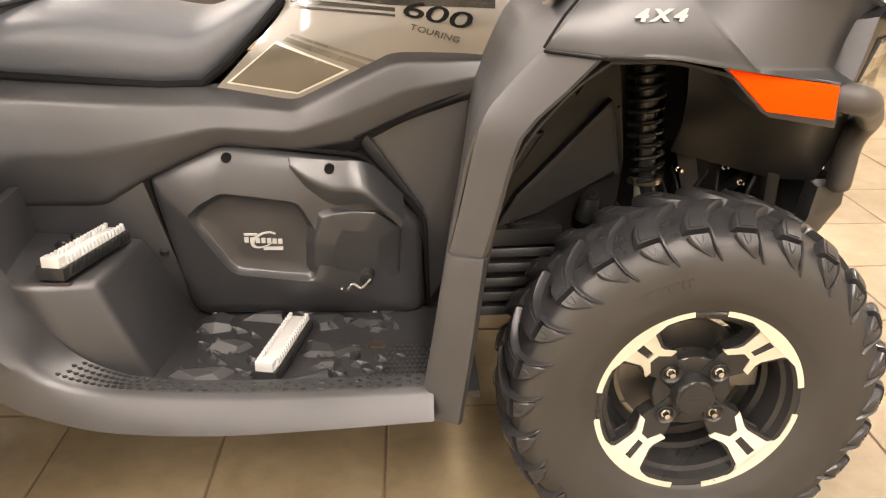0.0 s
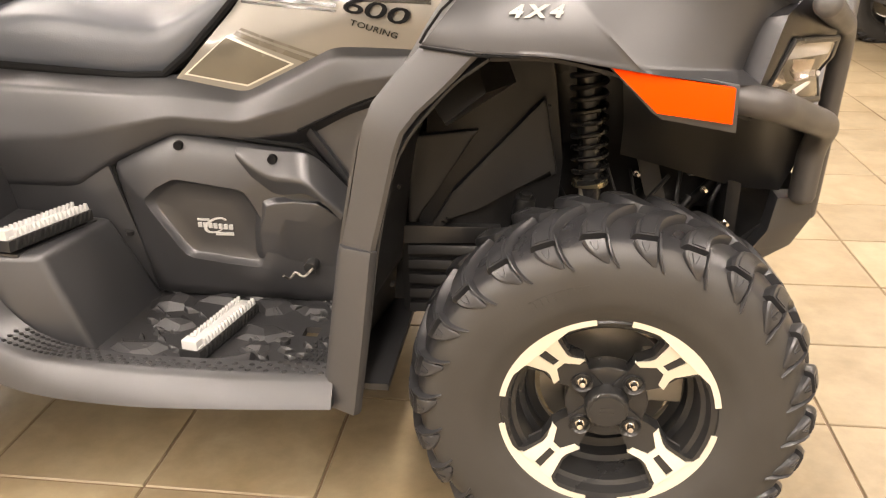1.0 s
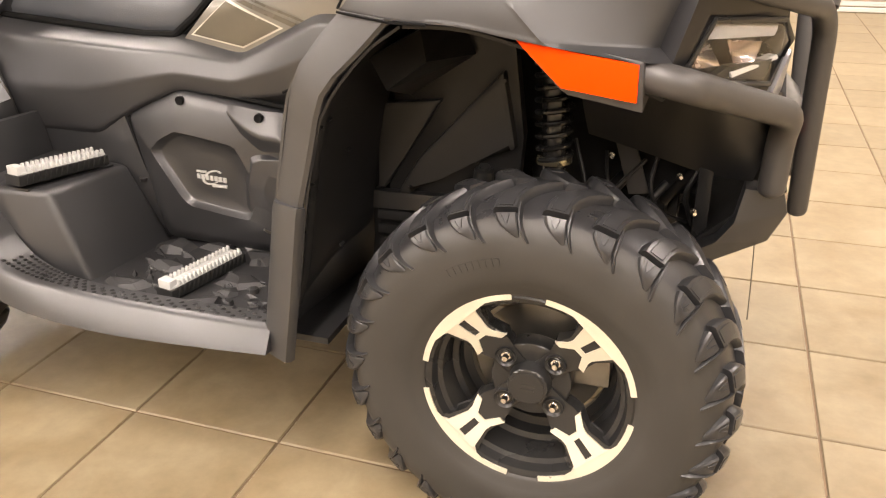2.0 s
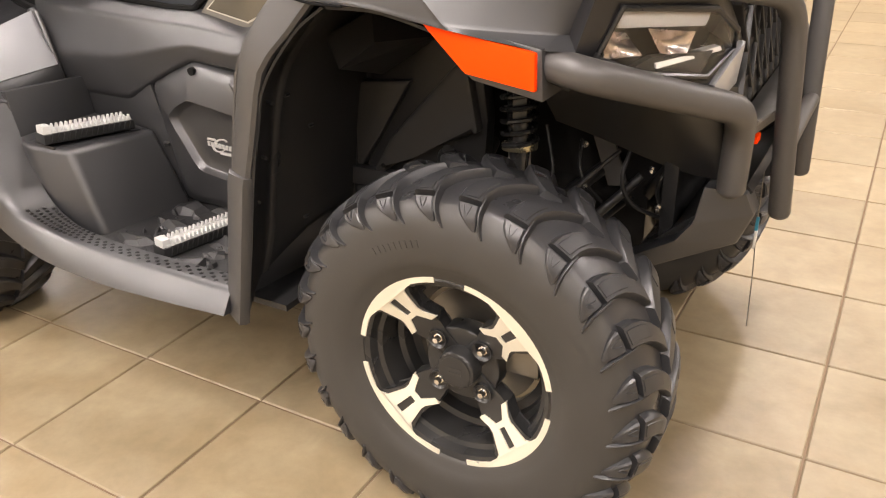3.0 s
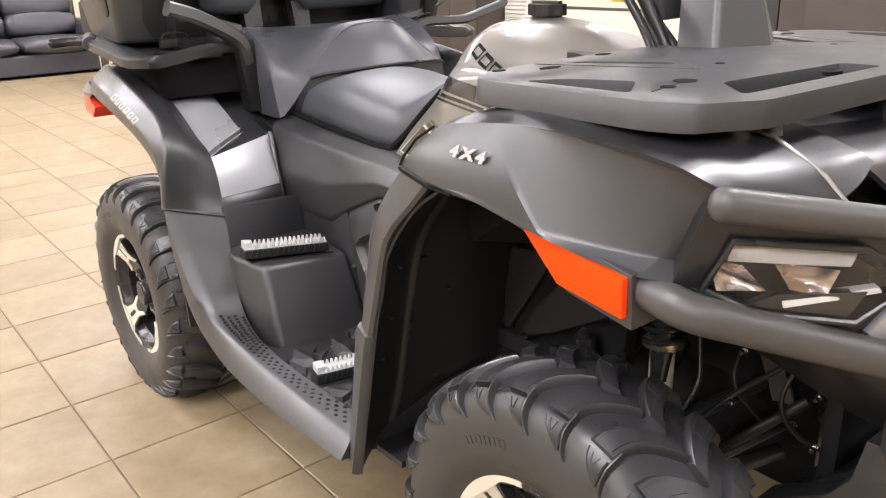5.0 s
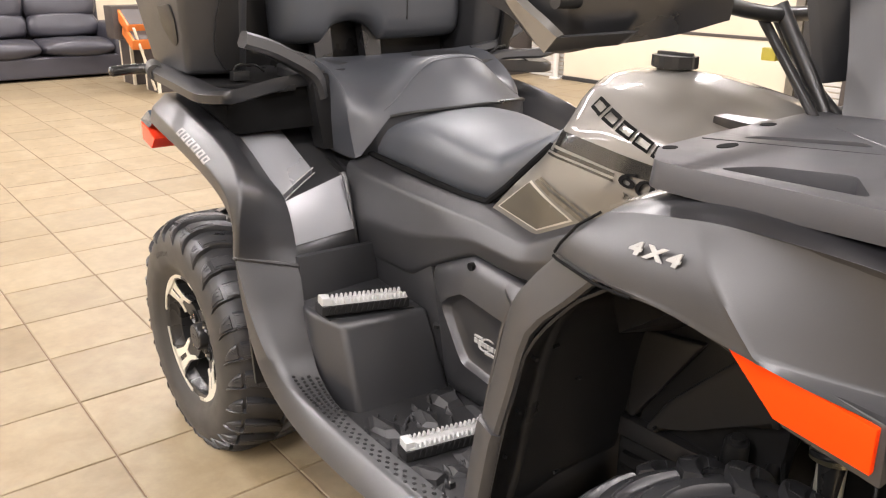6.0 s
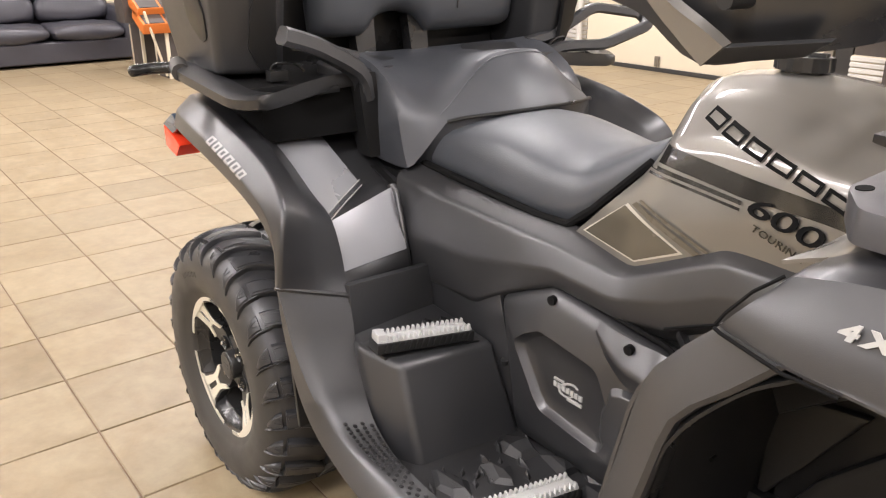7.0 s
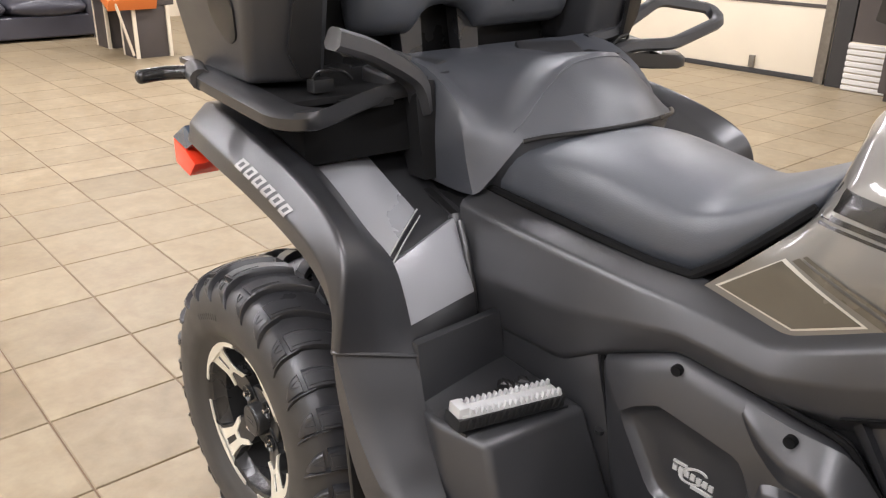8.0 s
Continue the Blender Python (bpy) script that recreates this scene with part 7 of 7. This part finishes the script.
for y in (-0.172, -0.018):
    bm = loft([[(-0.78, y - 0.024, 0.90), (-0.78, y + 0.024, 0.90), (-0.815, y + 0.024, 0.90), (-0.815, y - 0.024, 0.90)], [(-0.805, y - 0.03, 1.06), (-0.805, y + 0.03, 1.06), (-0.84, y + 0.03, 1.06), (-0.84, y - 0.03, 1.06)]])
    part("backrest_post", bm, PLASTIC_DARK, quad, "black backrest post")

# bracket plate, widened so that its black stands for the shaded recess beside the backrest
part("backrest_bracket", prism([(-0.845, -0.44, 0.90), (-0.845, 0.44, 0.90), (-0.88, 0.44, 1.26), (-0.88, -0.44, 1.26)], (-0.012, 0, 0), 0.003), LINER, quad, "black plate that darkens the recess behind the backrest posts")


def backrest():
    rings = []
    n = 48
    for i in range(n + 1):
        y = -0.315 + 0.60 * i / n
        k = min(1.0, min(y + 0.315, 0.285 - y) / 0.07)
        k = math.sqrt(max(0.02, 1 - (1 - k) ** 2))
        q = (y + 0.095) / 0.085
        arch = 0.052 * math.sqrt(1 - q * q) if abs(q) < 1 else 0.0
        z0, z1 = 0.976 + arch, 1.27
        ring = []
        for a in range(18):
            t = 2 * math.pi * a / 18
            c, sn = math.cos(t), math.sin(t)
            ring.append((-0.81 + 0.065 * k * (abs(c) ** 0.7) * (1 if c > 0 else -1), y, (z0 + z1) / 2 + (z1 - z0) / 2 * (0.85 + 0.15 * k) * (abs(sn) ** 0.55) * (1 if sn > 0 else -1)))
        rings.append(ring)
    return loft(rings)


pad = part("backrest_pad", backrest(), VINYL, quad, "black padded vinyl backrest", 60)
part("seam", tube([(-0.748, 0.07, 1.03), (-0.744, 0.07, 1.13), (-0.748, 0.07, 1.22)], 0.002, seg=6), RIM_BLACK, pad)

# handlebar
both("handguard", lambda: Surf([
    [(0.225, -0.495, 1.120), (0.240, -0.515, 1.16), (0.260, -0.52, 1.22)],
    [(0.285, -0.505, 1.105), (0.300, -0.530, 1.15), (0.310, -0.535, 1.22)],
    [(0.357, -0.505, 1.064), (0.375, -0.525, 1.12), (0.390, -0.525, 1.22)],
    [(0.430, -0.480, 1.076), (0.450, -0.490, 1.13), (0.455, -0.490, 1.22)],
    [(0.495, -0.435, 1.090), (0.51, -0.440, 1.14), (0.51, -0.44, 1.21)],
    [(0.530, -0.370, 1.108), (0.535, -0.37, 1.15), (0.53, -0.37, 1.20)],
]).sheet(4, 4, 0.02), PLASTIC_DARK, "black handguard")
both("handguard_trim", lambda: Surf([
    [(0.277, -0.536, 1.168), (0.300, -0.545, 1.168)],
    [(0.315, -0.542, 1.126), (0.346, -0.552, 1.128)],
    [(0.360, -0.542, 1.088), (0.391, -0.552, 1.103)],
    [(0.386, -0.541, 1.067), (0.414, -0.549, 1.088)],
]).sheet(4, 3, 0.012), SILVER, "champagne strip on the handguard")
both("handguard_lip", lambda: prism([(0.388, -0.541, 1.068), (0.415, -0.549, 1.088), (0.494, -0.505, 1.097), (0.467, -0.499, 1.080)], (-0.006, 0.020, 0.002), 0.003), PLASTIC, "grey lower lip of the handguard")
bm = bmesh.new()
cylinder(bm, (0.412, -0.552, 1.129), (0.408, -0.50, 1.128), 0.008, seg=14)
part("handguard_bolt", bm, RIM_BLACK, quad)
part("handlebar", tube(rounded([(0.335, -0.48, 1.13), (0.36, -0.30, 1.15), (0.42, -0.12, 1.10), (0.42, 0.12, 1.10), (0.36, 0.30, 1.15), (0.335, 0.48, 1.13)], 0.08, 6), 0.012, seg=12), RIM_BLACK, quad, "black handlebar")
for s in (1, -1):
    part("grip", tube([(0.335, -0.47 * s, 1.132), (0.352, -0.34 * s, 1.147)], 0.017, seg=14), LINER, quad, "black rubber grip")
bm = tube([(0.415, -0.06, 1.115), (0.508, -0.05, 0.955)], 0.013, seg=12)
part("steering_stem", bm, RIM_BLACK, quad, "black steering stem")
part("key_cord", tube(rounded([(0.428, -0.225, 0.815), (0.437, -0.222, 0.842), (0.452, -0.215, 0.872)], 0.01), 0.003, seg=8), mat("yellow_cord", (0.55, 0.48, 0.03), 0.5, bump=0), quad, "thin yellow cord")
bm = tube([(0.400, -0.085, 1.10), (0.47, -0.075, 1.00), (0.520, -0.10, 0.955)], 0.008, seg=10)
part("control_cable", bm, LINER, quad, "black control cable")
bm = tube(rounded([(0.39, -0.04, 1.11), (0.43, -0.03, 1.04), (0.48, -0.03, 0.99), (0.54, -0.06, 0.955)], 0.03), 0.007, seg=10)
part("control_cable", bm, LINER, quad, "black control cable")
bm = bmesh.new()
box(bm, 0.40, 0.425, -0.07, -0.045, 1.03, 1.05, 0.003)
part("ignition_tag", bm, mat("yellow_tag", (0.5, 0.42, 0.05), 0.5), quad, "small yellow tag")
for s in (1, -1):
    COWL = Surf([
        [(0.470, 0.03 - 0.012 * s, 1.22), (0.540, 0.03 - 0.042 * s, 1.22), (0.570, 0.03, 1.215)],
        [(0.520, 0.03 - 0.066 * s, 1.06), (0.585, 0.03 - 0.063 * s, 1.07), (0.622, 0.03, 1.07)],
        [(0.545, 0.03 - 0.102 * s, 0.948), (0.610, 0.03 - 0.090 * s, 0.955), (0.655, 0.03, 0.955)],
    ], 0.0, 0.12)
    part("instrument_cowl", COWL.sheet(4, 4, 0.010, s), PLASTIC, quad, "grey moulded instrument cowl")
bm = prism([(0.455, -0.085, 1.19), (0.478, -0.045, 1.00), (0.505, -0.005, 1.005), (0.500, 0.025, 1.20)], (0.012, 0.012, 0), 0.004)
part("steering_cover", bm, PLASTIC, quad, "grey steering column cover")
part("dash_panel", prism([(0.40, -0.18, 0.955), (0.60, -0.20, 0.945), (0.60, 0.20, 0.945), (0.40, 0.18, 0.955)], (0, 0, -0.02), 0.006), SATIN, quad, "black dash panel")
bm = tube(rounded([(1.066, 0.003, 0.512), (1.070, 0.0, 0.36), (1.078, -0.004, 0.24), (1.082, -0.010, 0.149)], 0.03), 0.0012, seg=6)
cord = tagged(part("hang_cord", bm, STEEL), "thin grey cord hanging below the front skid plate", "cord")
bm = bmesh.new()
box(bm, 1.067, 1.073, -0.003, 0.003, 0.350, 0.378, 0.002)
part("cord_sleeve", bm, TEAL, cord, "bright blue sleeve")
bm = bmesh.new()
box(bm, 1.068, 1.073, -0.0028, 0.0026, 0.312, 0.350, 0.002)
part("cord_sleeve", bm, DECAL_WHITE, cord, "white sleeve")

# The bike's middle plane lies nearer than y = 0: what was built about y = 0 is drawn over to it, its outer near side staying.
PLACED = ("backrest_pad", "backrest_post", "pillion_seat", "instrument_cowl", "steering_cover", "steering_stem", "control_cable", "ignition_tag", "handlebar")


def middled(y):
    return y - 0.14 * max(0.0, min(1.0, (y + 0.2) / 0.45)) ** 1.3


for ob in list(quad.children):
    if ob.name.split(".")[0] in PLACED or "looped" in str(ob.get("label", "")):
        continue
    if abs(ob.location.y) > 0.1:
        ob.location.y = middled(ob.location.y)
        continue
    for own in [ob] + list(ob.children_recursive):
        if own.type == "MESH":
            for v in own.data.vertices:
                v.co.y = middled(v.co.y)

# another quad bike of the same make at the back of the room
copy_thing(quad, pose(3.75, 4.22, 0, 0, 0, 0))

# ---- floor tiles ----
PITCH, PITCH_Y, GX, GY = 0.3325, 0.3310, -0.095, -0.503


def tile_mesh():
    bm = bmesh.new()
    h = PITCH / 2 - 0.0025
    k = PITCH_Y / 2 - 0.0025
    box(bm, -h, h, -k, k, -0.006, 0.0)
    top = [e for e in bm.edges if all(abs(v.co.z) < 1e-6 for v in e.verts)]
    bmesh.ops.bevel(bm, geom=top, offset=0.002, segments=1, affect="EDGES")
    me = bpy.data.meshes.new("tile")
    bm.to_mesh(me)
    bm.free()
    me.materials.append(TILE)
    return me


TILE_MESH = tile_mesh()
rest_v, rest_f = [], []
rnd = random.Random(3)
i0, i1 = int((X0 - GX) / PITCH) - 1, int((X1 - GX) / PITCH) + 1
j0, j1 = int((Y0 - GY) / PITCH_Y) - 1, int((Y1 - GY) / PITCH_Y) + 1
for i in range(i0, i1):
    for j in range(j0, j1):
        x, y = GX + (i + 0.5) * PITCH, GY + (j + 0.5) * PITCH_Y
        z = rnd.uniform(-0.0005, 0.0003)
        if -3.3 < x < 2.3 and -1.6 < y < 4.0 and abs(x) + abs(y) < 4.6:
            ob = new("tile", TILE_MESH)
            ob.parent, ob.location = slab, (x, y, z)
        else:
            h = PITCH / 2 - 0.0025
            k = PITCH_Y / 2 - 0.0025
            n = len(rest_v)
            rest_v += [(x - h, y - k, z), (x + h, y - k, z), (x + h, y + k, z), (x - h, y + k, z)]
            rest_f.append((n, n + 1, n + 2, n + 3))
me = bpy.data.meshes.new("far_tiles")
me.from_pydata(rest_v, [], rest_f)
me.materials.append(TILE)
ob = new("far_tiles", me)
ob.parent = slab
tagged(ob, "beige ceramic floor tiles", kind="stuff")
